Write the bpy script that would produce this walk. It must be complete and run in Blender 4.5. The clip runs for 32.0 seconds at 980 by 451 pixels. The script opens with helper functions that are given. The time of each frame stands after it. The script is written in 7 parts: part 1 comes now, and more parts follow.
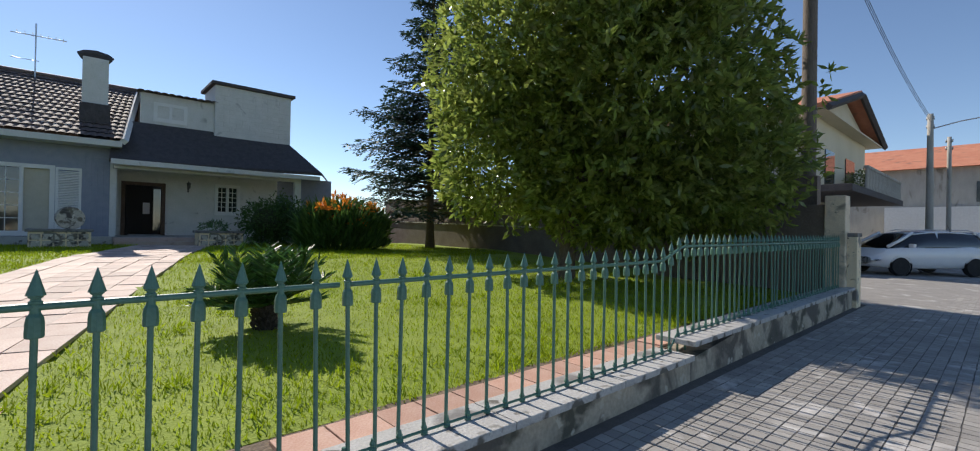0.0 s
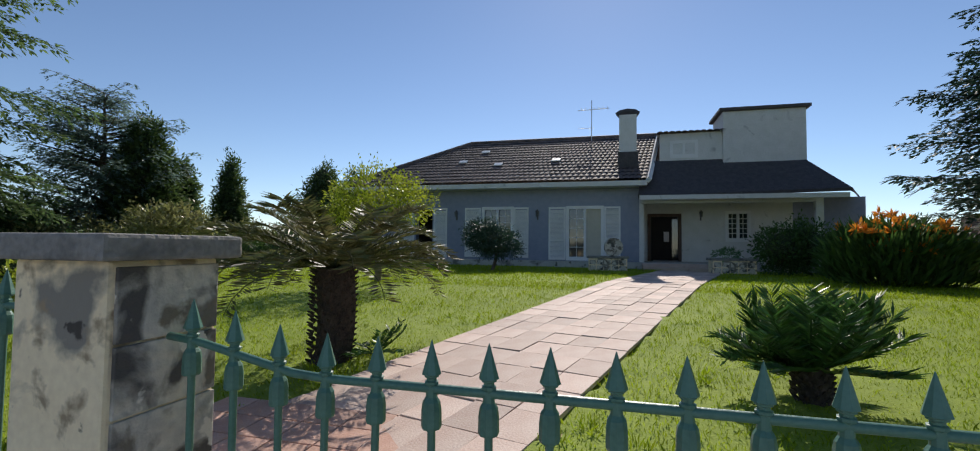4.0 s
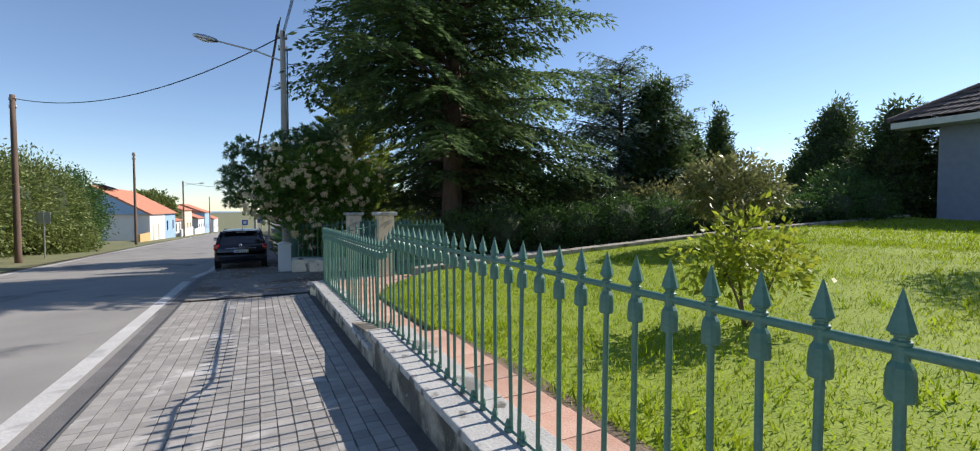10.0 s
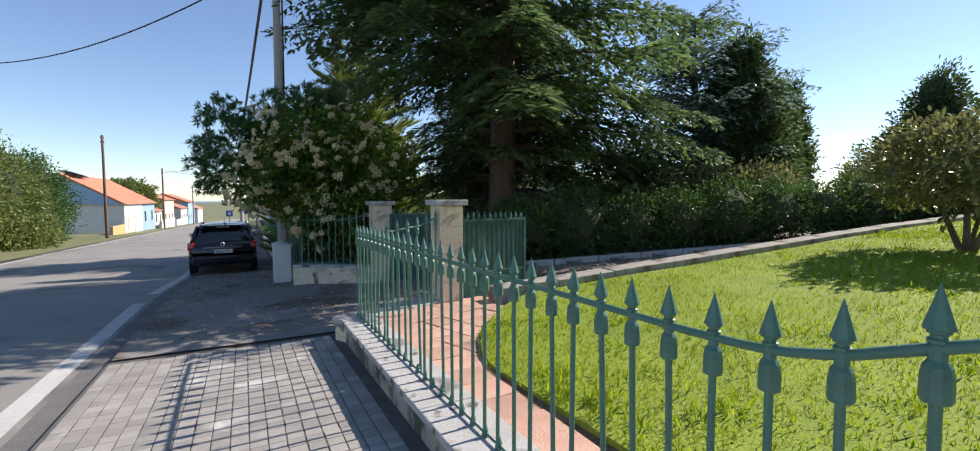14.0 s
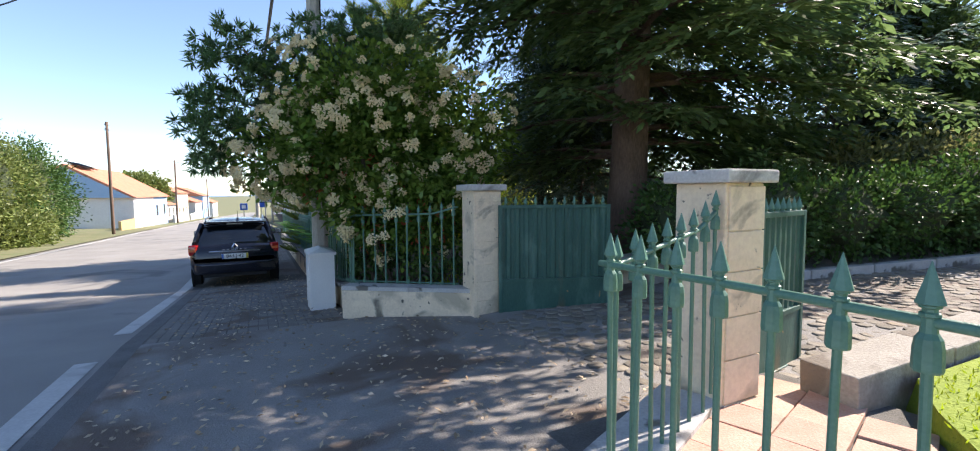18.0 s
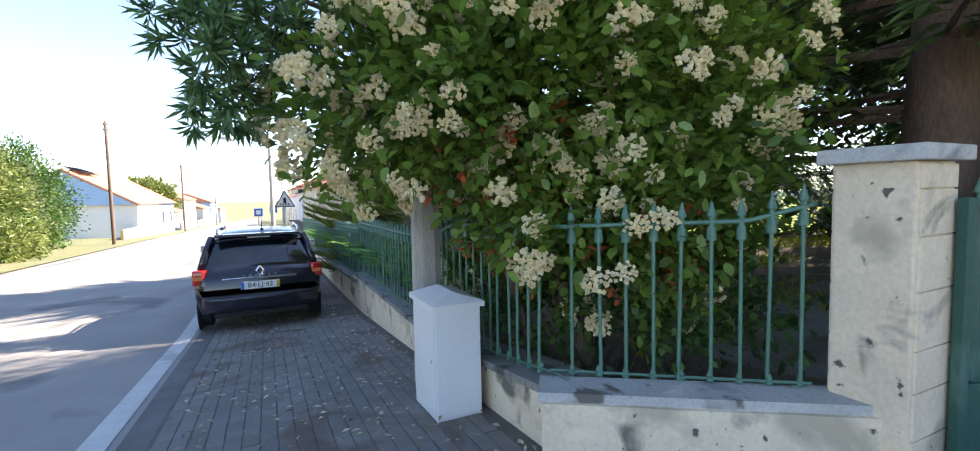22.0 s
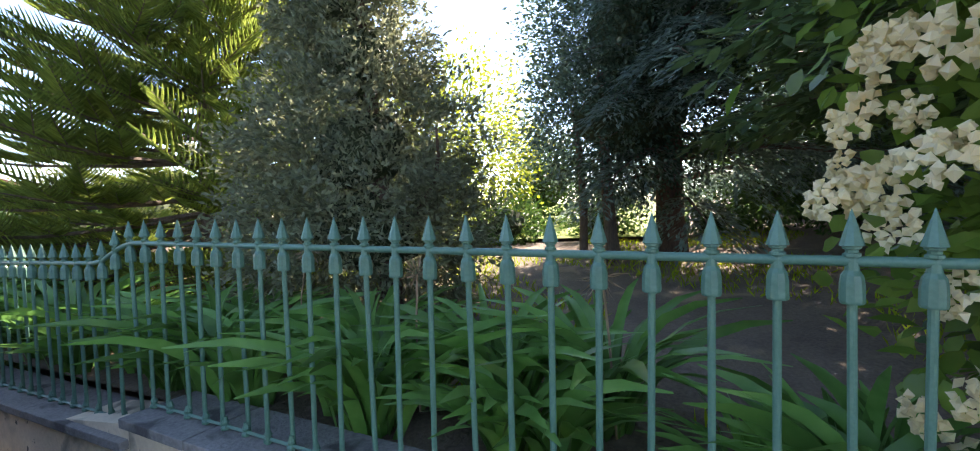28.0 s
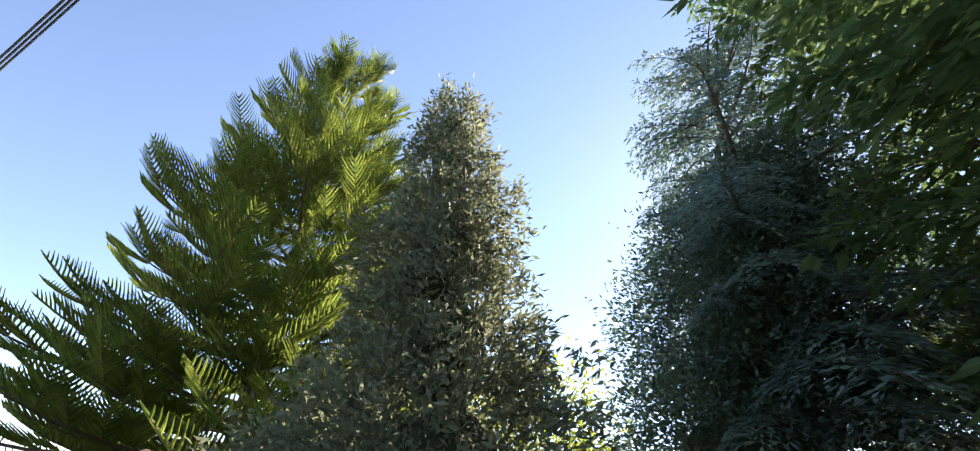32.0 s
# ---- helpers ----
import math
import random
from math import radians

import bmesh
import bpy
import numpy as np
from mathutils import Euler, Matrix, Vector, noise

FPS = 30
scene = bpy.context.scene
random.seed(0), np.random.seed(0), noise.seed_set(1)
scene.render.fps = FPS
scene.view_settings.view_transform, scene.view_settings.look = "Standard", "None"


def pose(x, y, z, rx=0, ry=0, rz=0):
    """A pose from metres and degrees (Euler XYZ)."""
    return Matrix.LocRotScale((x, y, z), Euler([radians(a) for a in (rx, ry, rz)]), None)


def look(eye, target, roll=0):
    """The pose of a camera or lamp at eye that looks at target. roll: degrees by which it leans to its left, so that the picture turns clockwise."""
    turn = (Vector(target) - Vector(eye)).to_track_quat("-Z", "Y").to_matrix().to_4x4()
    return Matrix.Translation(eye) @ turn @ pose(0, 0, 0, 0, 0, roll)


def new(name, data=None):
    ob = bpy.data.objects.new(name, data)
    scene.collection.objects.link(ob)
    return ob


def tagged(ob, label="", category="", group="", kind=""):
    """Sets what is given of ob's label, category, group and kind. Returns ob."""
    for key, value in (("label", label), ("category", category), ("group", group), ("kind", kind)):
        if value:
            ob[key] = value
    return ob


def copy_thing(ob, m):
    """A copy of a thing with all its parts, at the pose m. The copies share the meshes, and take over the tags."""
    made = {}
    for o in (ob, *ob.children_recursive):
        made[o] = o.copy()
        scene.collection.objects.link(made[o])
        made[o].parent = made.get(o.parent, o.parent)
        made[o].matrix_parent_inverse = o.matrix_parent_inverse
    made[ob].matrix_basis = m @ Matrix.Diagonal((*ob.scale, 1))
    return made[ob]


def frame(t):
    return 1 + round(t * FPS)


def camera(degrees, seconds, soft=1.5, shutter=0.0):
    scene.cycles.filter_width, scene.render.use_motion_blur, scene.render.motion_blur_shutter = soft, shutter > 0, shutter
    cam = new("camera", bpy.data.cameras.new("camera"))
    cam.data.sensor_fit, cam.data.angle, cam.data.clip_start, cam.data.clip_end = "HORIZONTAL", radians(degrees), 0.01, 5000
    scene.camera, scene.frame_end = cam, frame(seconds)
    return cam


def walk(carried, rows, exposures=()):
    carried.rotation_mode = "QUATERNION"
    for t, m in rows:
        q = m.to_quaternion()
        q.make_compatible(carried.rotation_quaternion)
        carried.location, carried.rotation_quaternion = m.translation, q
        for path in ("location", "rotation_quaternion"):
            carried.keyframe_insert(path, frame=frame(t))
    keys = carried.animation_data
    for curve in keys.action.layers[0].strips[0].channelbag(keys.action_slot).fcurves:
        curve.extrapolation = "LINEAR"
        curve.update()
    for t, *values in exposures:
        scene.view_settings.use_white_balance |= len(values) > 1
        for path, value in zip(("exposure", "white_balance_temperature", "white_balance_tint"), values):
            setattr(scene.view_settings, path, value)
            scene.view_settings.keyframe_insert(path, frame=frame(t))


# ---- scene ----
cam = camera(92.6, 32.0, soft=1.1)
EXPOSURES = [(0.0, 0.2, 6700, 12), (3.0, -0.05, 6700, 12), (4.5, -0.05, 6600, 12), (7.0, 0.2, 6600, 12), (13.0, 0.55, 6700, 14), (17.0, 1.05, 6900, 16), (19.0, 1.65, 6900, 17), (21.0, 2.05, 7000, 17), (22.5, 2.2, 7400, 17), (24.0, 2.1, 7000, 17), (26.5, 2.05, 7100, 20), (28.0, 2.45, 7350, 21), (29.0, 2.85, 7700, 22), (30.0, 2.15, 7900, 20), (32.0, 1.7, 7500, 18)]
PATH = [
    (0.0, (0.721, 1.251, 1.614), (2.281, -0.156, 1.629), 1.04),
    (0.5, (0.950, 1.111, 1.660), (2.541, -0.260, 1.663), 0.79),
    (1.0, (1.235, 1.037, 1.670), (2.899, -0.244, 1.675), -0.15),
    (1.5, (1.471, 0.966, 1.668), (3.316, -0.037, 1.693), -0.69),
    (2.0, (1.674, 0.924, 1.700), (3.654, 0.226, 1.760), -0.26),
    (2.5, (1.731, 0.980, 1.701), (3.781, 0.529, 1.778), -0.08),
    (3.0, (1.736, 1.052, 1.698), (3.828, 0.909, 1.785), 0.33),
    (3.5, (1.708, 1.104, 1.706), (3.800, 1.265, 1.798), 0.36),
    (4.0, (1.695, 1.176, 1.697), (3.722, 1.714, 1.789), 0.65),
    (4.5, (1.659, 1.262, 1.677), (3.551, 2.169, 1.763), 0.65),
    (6.5, (1.667, 1.937, 1.589), (2.766, 3.726, 1.584), 0.45),
    (7.0, (1.726, 2.348, 1.582), (2.602, 4.256, 1.568), 0.25),
    (7.5, (1.715, 2.786, 1.538), (2.582, 4.698, 1.513), 0.18),
    (8.0, (1.736, 3.238, 1.494), (2.601, 5.151, 1.465), 0.52),
    (8.5, (1.754, 3.714, 1.500), (2.627, 5.623, 1.471), 0.73),
    (9.0, (1.737, 4.186, 1.507), (2.620, 6.091, 1.464), -0.00),
    (9.5, (1.730, 4.653, 1.508), (2.630, 6.549, 1.443), -0.33),
    (10.0, (1.700, 5.132, 1.503), (2.635, 7.011, 1.428), -0.10),
    (10.5, (1.681, 5.623, 1.496), (2.653, 7.482, 1.422), -0.04),
    (11.0, (1.673, 6.138, 1.495), (2.674, 7.982, 1.411), 0.56),
    (11.5, (1.660, 6.644, 1.492), (2.674, 8.482, 1.406), -0.25),
    (12.0, (1.673, 7.140, 1.486), (2.685, 8.979, 1.400), 0.09),
    (12.5, (1.686, 7.636, 1.477), (2.697, 9.473, 1.379), 0.41),
    (13.0, (1.701, 8.136, 1.464), (2.703, 9.979, 1.360), 0.44),
    (13.5, (1.707, 8.662, 1.461), (2.699, 10.511, 1.348), 0.38),
    (14.0, (1.705, 9.188, 1.461), (2.681, 11.043, 1.338), -0.21),
    (14.5, (1.735, 9.730, 1.449), (2.701, 11.592, 1.332), -0.05),
    (16.5, (1.681, 11.620, 1.386), (2.645, 13.482, 1.262), -0.43),
    (17.0, (1.681, 12.141, 1.368), (2.629, 14.010, 1.235), -0.13),
    (17.5, (1.647, 12.643, 1.352), (2.582, 14.518, 1.209), -0.34),
    (18.0, (1.638, 13.146, 1.324), (2.566, 15.023, 1.172), -0.36),
    (18.5, (1.563, 13.641, 1.302), (2.495, 15.517, 1.152), -0.13),
    (19.0, (1.489, 14.119, 1.288), (2.424, 15.994, 1.139), -0.06),
    (19.5, (1.450, 14.619, 1.281), (2.396, 16.488, 1.132), -0.14),
    (20.0, (1.419, 15.114, 1.275), (2.377, 16.975, 1.118), -0.62),
    (20.5, (1.401, 15.614, 1.273), (2.370, 17.470, 1.116), -0.44),
    (21.0, (1.340, 16.094, 1.263), (2.306, 17.953, 1.119), -0.33),
    (21.5, (1.317, 16.581, 1.239), (2.257, 18.453, 1.100), -0.82),
    (22.0, (1.255, 17.081, 1.223), (2.160, 18.971, 1.082), -1.19),
    (22.5, (1.157, 17.555, 1.216), (2.038, 19.457, 1.083), -0.87),
    (23.0, (1.059, 18.059, 1.206), (1.922, 19.969, 1.072), -0.99),
    (23.5, (0.912, 18.568, 1.197), (1.766, 20.481, 1.048), -1.42),
    (24.0, (0.792, 19.096, 1.175), (1.642, 21.009, 1.004), -1.70),
    (24.5, (0.683, 19.664, 1.153), (1.576, 21.558, 0.980), -1.93),
    (26.5, (0.860, 21.452, 0.951), (2.254, 23.020, 0.853), -1.61),
    (27.0, (0.949, 21.927, 0.974), (2.565, 23.261, 0.839), -1.85),
    (27.5, (1.117, 22.364, 0.946), (2.869, 23.515, 0.823), -1.90),
    (28.0, (1.417, 22.754, 0.922), (3.287, 23.704, 0.826), -1.44),
    (28.5, (1.620, 22.984, 0.929), (3.603, 23.674, 0.881), -1.09),
    (29.0, (1.882, 23.289, 0.965), (3.874, 23.953, 1.005), -1.29),
    (29.5, (2.037, 23.461, 1.002), (3.994, 24.198, 1.198), -0.86),
    (30.0, (2.089, 23.608, 1.044), (3.893, 24.610, 1.436), 0.49),
    (30.5, (2.114, 23.684, 1.072), (3.701, 24.894, 1.725), 1.84),
    (31.0, (2.124, 23.713, 1.091), (3.549, 24.966, 1.989), 2.03),
    (31.5, (2.125, 23.715, 1.102), (3.469, 24.918, 2.178), 2.79),
    (32.0, (2.126, 23.720, 1.113), (3.581, 24.689, 2.276), 4.49),
]
walk(cam, [(t, look(eye, target, roll)) for t, eye, target, roll in PATH], EXPOSURES)

# ---------- world, sun ----------
SUN_AZ, SUN_EL = 88.2, 36.0          # degrees from +y towards +x, and above the horizon
world = bpy.data.worlds.new("world")
scene.world = world
world.use_nodes = True
wn = world.node_tree.nodes
sky = wn.new("ShaderNodeTexSky")
sky.sky_type = 'NISHITA'
sky.sun_disc = False
sky.sun_elevation = radians(SUN_EL)
sky.sun_rotation = radians(SUN_AZ)
sky.dust_density = 0.05
sky.air_density = 0.85
sky.ozone_density = 3.2
wn["Background"].inputs["Strength"].default_value = 0.122
world.node_tree.links.new(sky.outputs[0], wn["Background"].inputs[0])
sun = new("sun", bpy.data.lights.new("sun", 'SUN'))
sun.data.energy = 4.5
sun.data.angle = radians(0.53)
sun.data.color = (1.0, 0.95, 0.87)
sun_to = Vector((math.sin(radians(SUN_AZ)) * math.cos(radians(SUN_EL)), math.cos(radians(SUN_AZ)) * math.cos(radians(SUN_EL)), math.sin(radians(SUN_EL))))
sun.matrix_world = look(sun_to * 60, (0, 0, 0))
rng = np.random.default_rng(7)

# ---------- materials ----------
def mat(name, a, b, scale=4.0, rough=0.7, bump=0.2, fine=60.0, metal=0.0, spots=None, spot_at=0.6, random=0.0, spec=0.5, stretch=(1, 1, 1), through_light=0.0, stains=()):
    """Two colours mixed by coarse and fine noise, with relief; spots: a third colour in stains of their own; stains: further ones as (colour, size, threshold, softness)."""
    m = bpy.data.materials.new(name)
    m.use_nodes = True
    nt = m.node_tree
    N, L = nt.nodes, nt.links
    bs = N["Principled BSDF"]
    tc = N.new("ShaderNodeTexCoord")
    mp = N.new("ShaderNodeMapping")
    mp.inputs["Scale"].default_value = stretch
    L.new(tc.outputs["Object"], mp.inputs[0])
    n1 = N.new("ShaderNodeTexNoise")
    n1.inputs["Scale"].default_value, n1.inputs["Detail"].default_value = scale, 5
    n2 = N.new("ShaderNodeTexNoise")
    n2.inputs["Scale"].default_value, n2.inputs["Detail"].default_value = fine, 3
    L.new(mp.outputs[0], n1.inputs[0])
    L.new(mp.outputs[0], n2.inputs[0])
    add = N.new("ShaderNodeMath")
    add.operation = 'ADD'
    L.new(n1.outputs[0], add.inputs[0])
    L.new(n2.outputs[0], add.inputs[1])
    rm = N.new("ShaderNodeMapRange")
    rm.inputs[1].default_value, rm.inputs[2].default_value = 0.75, 1.3
    L.new(add.outputs[0], rm.inputs[0])
    mix = N.new("ShaderNodeMix")
    mix.data_type = 'RGBA'
    mix.inputs[6].default_value, mix.inputs[7].default_value = (*a, 1), (*b, 1)
    L.new(rm.outputs[0], mix.inputs[0])
    out = mix.outputs[2]
    if spots:
        n3 = N.new("ShaderNodeTexNoise")
        n3.inputs["Scale"].default_value, n3.inputs["Detail"].default_value, n3.inputs["Distortion"].default_value = scale * 0.7, 7, 0.6
        L.new(mp.outputs[0], n3.inputs[0])
        r3 = N.new("ShaderNodeMapRange")
        r3.inputs[1].default_value, r3.inputs[2].default_value = spot_at - 0.03, spot_at + 0.07
        L.new(n3.outputs[0], r3.inputs[0])
        m3 = N.new("ShaderNodeMix")
        m3.data_type = 'RGBA'
        m3.inputs[7].default_value = (*spots, 1)
        L.new(out, m3.inputs[6])
        L.new(r3.outputs[0], m3.inputs[0])
        out = m3.outputs[2]
    for k, (colour, size, at, soft) in enumerate(stains):
        n4 = N.new("ShaderNodeTexNoise")
        n4.inputs["Scale"].default_value, n4.inputs["Detail"].default_value, n4.inputs["Distortion"].default_value = size, 9, 0.2
        shift = N.new("ShaderNodeVectorMath")
        shift.inputs[1].default_value = (3.7 * k + 1.3, 2.1 * k, 5.3 * k)
        L.new(mp.outputs[0], shift.inputs[0])
        L.new(shift.outputs[0], n4.inputs[0])
        r4 = N.new("ShaderNodeMapRange")
        r4.inputs[1].default_value, r4.inputs[2].default_value = at, at + soft
        L.new(n4.outputs[0], r4.inputs[0])
        m4 = N.new("ShaderNodeMix")
        m4.data_type = 'RGBA'
        m4.inputs[7].default_value = (*colour, 1)
        L.new(out, m4.inputs[6])
        L.new(r4.outputs[0], m4.inputs[0])
        out = m4.outputs[2]
    if random:
        info = N.new("ShaderNodeObjectInfo")
        geo = N.new("ShaderNodeNewGeometry")
        s = N.new("ShaderNodeMath")
        s.operation = 'ADD'
        L.new(info.outputs["Random"], s.inputs[0])
        L.new(geo.outputs["Random Per Island"], s.inputs[1])
        fr = N.new("ShaderNodeMath")
        fr.operation = 'FRACT'
        L.new(s.outputs[0], fr.inputs[0])
        rr = N.new("ShaderNodeMapRange")
        rr.inputs[3].default_value, rr.inputs[4].default_value = 1 - random, 1 + random
        L.new(fr.outputs[0], rr.inputs[0])
        hs = N.new("ShaderNodeHueSaturation")
        L.new(rr.outputs[0], hs.inputs["Value"])
        L.new(out, hs.inputs["Color"])
        out = hs.outputs[0]
    L.new(out, bs.inputs["Base Color"])
    bs.inputs["Roughness"].default_value = rough
    bs.inputs["Metallic"].default_value = metal
    bs.inputs["Specular IOR Level"].default_value = spec
    if bump:
        bp = N.new("ShaderNodeBump")
        bp.inputs["Strength"].default_value, bp.inputs["Distance"].default_value = bump, 0.02
        L.new(add.outputs[0], bp.inputs["Height"])
        L.new(bp.outputs[0], bs.inputs["Normal"])
    if through_light:
        tr = N.new("ShaderNodeBsdfTranslucent")
        L.new(out, tr.inputs[0])
        ms = N.new("ShaderNodeMixShader")
        ms.inputs[0].default_value = through_light
        L.new(bs.outputs[0], ms.inputs[1])
        L.new(tr.outputs[0], ms.inputs[2])
        L.new(ms.outputs[0], N["Material Output"].inputs[0])
    return m


def leafmat(name, a, b, rough=0.45, t=0.35, random=0.35, spec=0.4):
    return mat(name, a, b, scale=1.5, fine=9, rough=rough, bump=0, random=random, spec=spec, through_light=t)


M = {}
M["asphalt"] = mat("asphalt", (0.25, 0.236, 0.217), (0.34, 0.322, 0.294), 0.8, 0.85, 0.25, 160, spots=(0.15, 0.147, 0.143), spot_at=0.62)
M["apron"] = mat("apron", (0.2, 0.187, 0.172), (0.31, 0.293, 0.272), 1.2, 0.85, 0.4, 90, spots=(0.15, 0.11, 0.085), spot_at=0.53)
M["paver"] = mat("paver", (0.29, 0.272, 0.248), (0.39, 0.366, 0.334), 3, 0.85, 0.25, 120, random=0.16, spots=(0.56, 0.535, 0.5), spot_at=0.62)
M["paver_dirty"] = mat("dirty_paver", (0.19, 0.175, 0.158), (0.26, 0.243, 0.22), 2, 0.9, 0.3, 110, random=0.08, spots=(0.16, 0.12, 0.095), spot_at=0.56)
M["cobble"] = mat("cobblestone", (0.17, 0.148, 0.118), (0.27, 0.235, 0.185), 5, 0.85, 0.3, 70, random=0.25, spots=(0.2, 0.15, 0.1), spot_at=0.62)
M["joint"] = mat("joint", (0.1, 0.093, 0.083), (0.16, 0.15, 0.135), 6, 0.95, 0.4, 90)
M["paint"] = mat("paint", (0.5, 0.485, 0.455), (0.62, 0.605, 0.57), 3, 0.7, 0.15, 40, spots=(0.4, 0.385, 0.36), spot_at=0.6)
M["kerb"] = mat("stained_kerb", (0.3, 0.27, 0.23), (0.42, 0.385, 0.335), 2.5, 0.9, 0.4, 50, spots=(0.17, 0.14, 0.11), spot_at=0.55)
M["gutter"] = mat("gutter", (0.12, 0.115, 0.11), (0.2, 0.19, 0.18), 3, 0.85, 0.4, 90)
M["render"] = mat("weathered_render", (0.92, 0.77, 0.52), (0.8, 0.65, 0.43), 4.4, 0.9, 0.3, 40, spots=(0.13, 0.11, 0.09), spot_at=0.6, stains=[((0.26, 0.235, 0.195), 2.1, 0.56, 0.05), ((0.36, 0.27, 0.17), 6.5, 0.6, 0.06), ((0.07, 0.06, 0.05), 9, 0.66, 0.04)])
M["plinth"] = mat("stained_plinth", (0.5, 0.43, 0.33), (0.34, 0.3, 0.23), 2.6, 0.95, 0.5, 30, spots=(0.13, 0.115, 0.095), spot_at=0.52, stains=[((0.1, 0.095, 0.07), 3.1, 0.52, 0.1), ((0.5, 0.46, 0.37), 7, 0.62, 0.05)])
M["render_pale"] = mat("pale_render", (0.84, 0.7, 0.51), (0.7, 0.57, 0.41), 3.5, 0.9, 0.35, 40, spots=(0.18, 0.16, 0.125), spot_at=0.6, stains=[((0.5, 0.42, 0.3), 2.2, 0.55, 0.1), ((0.12, 0.11, 0.09), 12, 0.66, 0.04)])
M["stone"] = mat("grey_stone", (0.66, 0.6, 0.5), (0.42, 0.39, 0.34), 6, 0.9, 0.6, 30, spots=(0.1, 0.09, 0.08), spot_at=0.54, stains=[((0.72, 0.66, 0.56), 8, 0.6, 0.03), ((0.2, 0.17, 0.13), 5, 0.56, 0.06)])
M["cap"] = mat("cap_stone", (0.19, 0.18, 0.165), (0.3, 0.285, 0.26), 6, 0.9, 0.45, 50, spots=(0.09, 0.085, 0.08), spot_at=0.56)
M["coping"] = mat("coping", (0.4, 0.39, 0.37), (0.55, 0.54, 0.51), 3, 0.8, 0.3, 60, spots=(0.2, 0.19, 0.18), spot_at=0.58, stains=[((0.14, 0.13, 0.11), 5, 0.6, 0.06)])
M["green"] = mat("green_paint", (0.07, 0.175, 0.125), (0.1, 0.215, 0.16), 7, 0.42, 0.12, 90, spots=(0.05, 0.12, 0.085), spot_at=0.66)
M["gate"] = mat("gate_paint", (0.022, 0.085, 0.07), (0.036, 0.12, 0.095), 3, 0.45, 0.12, 60, spots=(0.12, 0.1, 0.055), spot_at=0.71, stretch=(1, 1, 0.4), stains=[((0.075, 0.17, 0.14), 5, 0.55, 0.12), ((0.3, 0.2, 0.09), 16, 0.72, 0.03)])
M["terracotta"] = mat("terracotta", (0.5, 0.27, 0.19), (0.6, 0.39, 0.3), 4, 0.8, 0.25, 70, random=0.16, spots=(0.42, 0.25, 0.18), spot_at=0.63)
M["pathtile"] = mat("path_tile", (0.5, 0.34, 0.27), (0.62, 0.5, 0.42), 2.5, 0.75, 0.25, 60, random=0.2, spots=(0.3, 0.19, 0.15), spot_at=0.64)
M["soil"] = mat("soil", (0.11, 0.08, 0.055), (0.2, 0.15, 0.1), 2.5, 0.95, 0.7, 40, spots=(0.28, 0.2, 0.12), spot_at=0.6)
M["lawn"] = mat("lawn", (0.18, 0.25, 0.015), (0.27, 0.34, 0.025), 2.0, 0.9, 0.6, 45, spots=(0.26, 0.3, 0.07), spot_at=0.68)
M["blade"] = leafmat("grass_blade", (0.23, 0.33, 0.012), (0.36, 0.44, 0.025), 0.8, 0.5, spec=0.1)
M["verge"] = mat("verge", (0.13, 0.16, 0.06), (0.24, 0.21, 0.12), 1.2, 0.95, 0.6, 20)
M["bark"] = mat("bark", (0.1, 0.07, 0.05), (0.2, 0.15, 0.11), 6, 0.9, 0.9, 40, stretch=(1, 1, 0.3))
M["bark_red"] = mat("red_bark", (0.09, 0.055, 0.04), (0.17, 0.11, 0.08), 6, 0.9, 0.9, 40, stretch=(1, 1, 0.3))
M["palm_trunk"] = mat("palm_trunk", (0.03, 0.022, 0.016), (0.085, 0.062, 0.045), 9, 0.95, 0.8, 50)
M["cedar"] = leafmat("cedar_needles", (0.075, 0.14, 0.05), (0.18, 0.255, 0.09), 0.5, 0.5)
M["cedar_blue"] = leafmat("blue_cedar_needles", (0.12, 0.19, 0.155), (0.23, 0.32, 0.26), 0.5, 0.5)
M["spruce"] = leafmat("spruce_needles", (0.02, 0.055, 0.04), (0.045, 0.09, 0.06), 0.5, 0.25)
M["cypress"] = leafmat("cypress_scales", (0.05, 0.095, 0.03), (0.12, 0.175, 0.05), 0.6, 0.42)
M["juniper"] = leafmat("juniper_scales", (0.15, 0.175, 0.1), (0.32, 0.34, 0.21), 0.6, 0.5)
M["araucaria"] = leafmat("araucaria_needles", (0.13, 0.19, 0.035), (0.3, 0.36, 0.075), 0.45, 0.58)
M["magnolia"] = leafmat("glossy_leaf", (0.16, 0.23, 0.045), (0.37, 0.42, 0.1), 0.18, 0.6, spec=0.8)
M["laurel"] = leafmat("laurel_leaf", (0.065, 0.12, 0.08), (0.14, 0.2, 0.14), 0.25, 0.45, spec=0.7)
M["viburnum"] = leafmat("viburnum_leaf", (0.115, 0.225, 0.035), (0.25, 0.37, 0.075), 0.25, 0.5, spec=0.6)
M["redleaf"] = leafmat("red_leaf", (0.55, 0.1, 0.04), (0.68, 0.2, 0.08), 0.4, 0.4)
M["oleander"] = leafmat("narrow_leaf", (0.08, 0.17, 0.06), (0.16, 0.27, 0.1), 0.4, 0.35)
M["yellow"] = leafmat("lime_leaf", (0.22, 0.3, 0.02), (0.4, 0.42, 0.05), 0.45, 0.5)
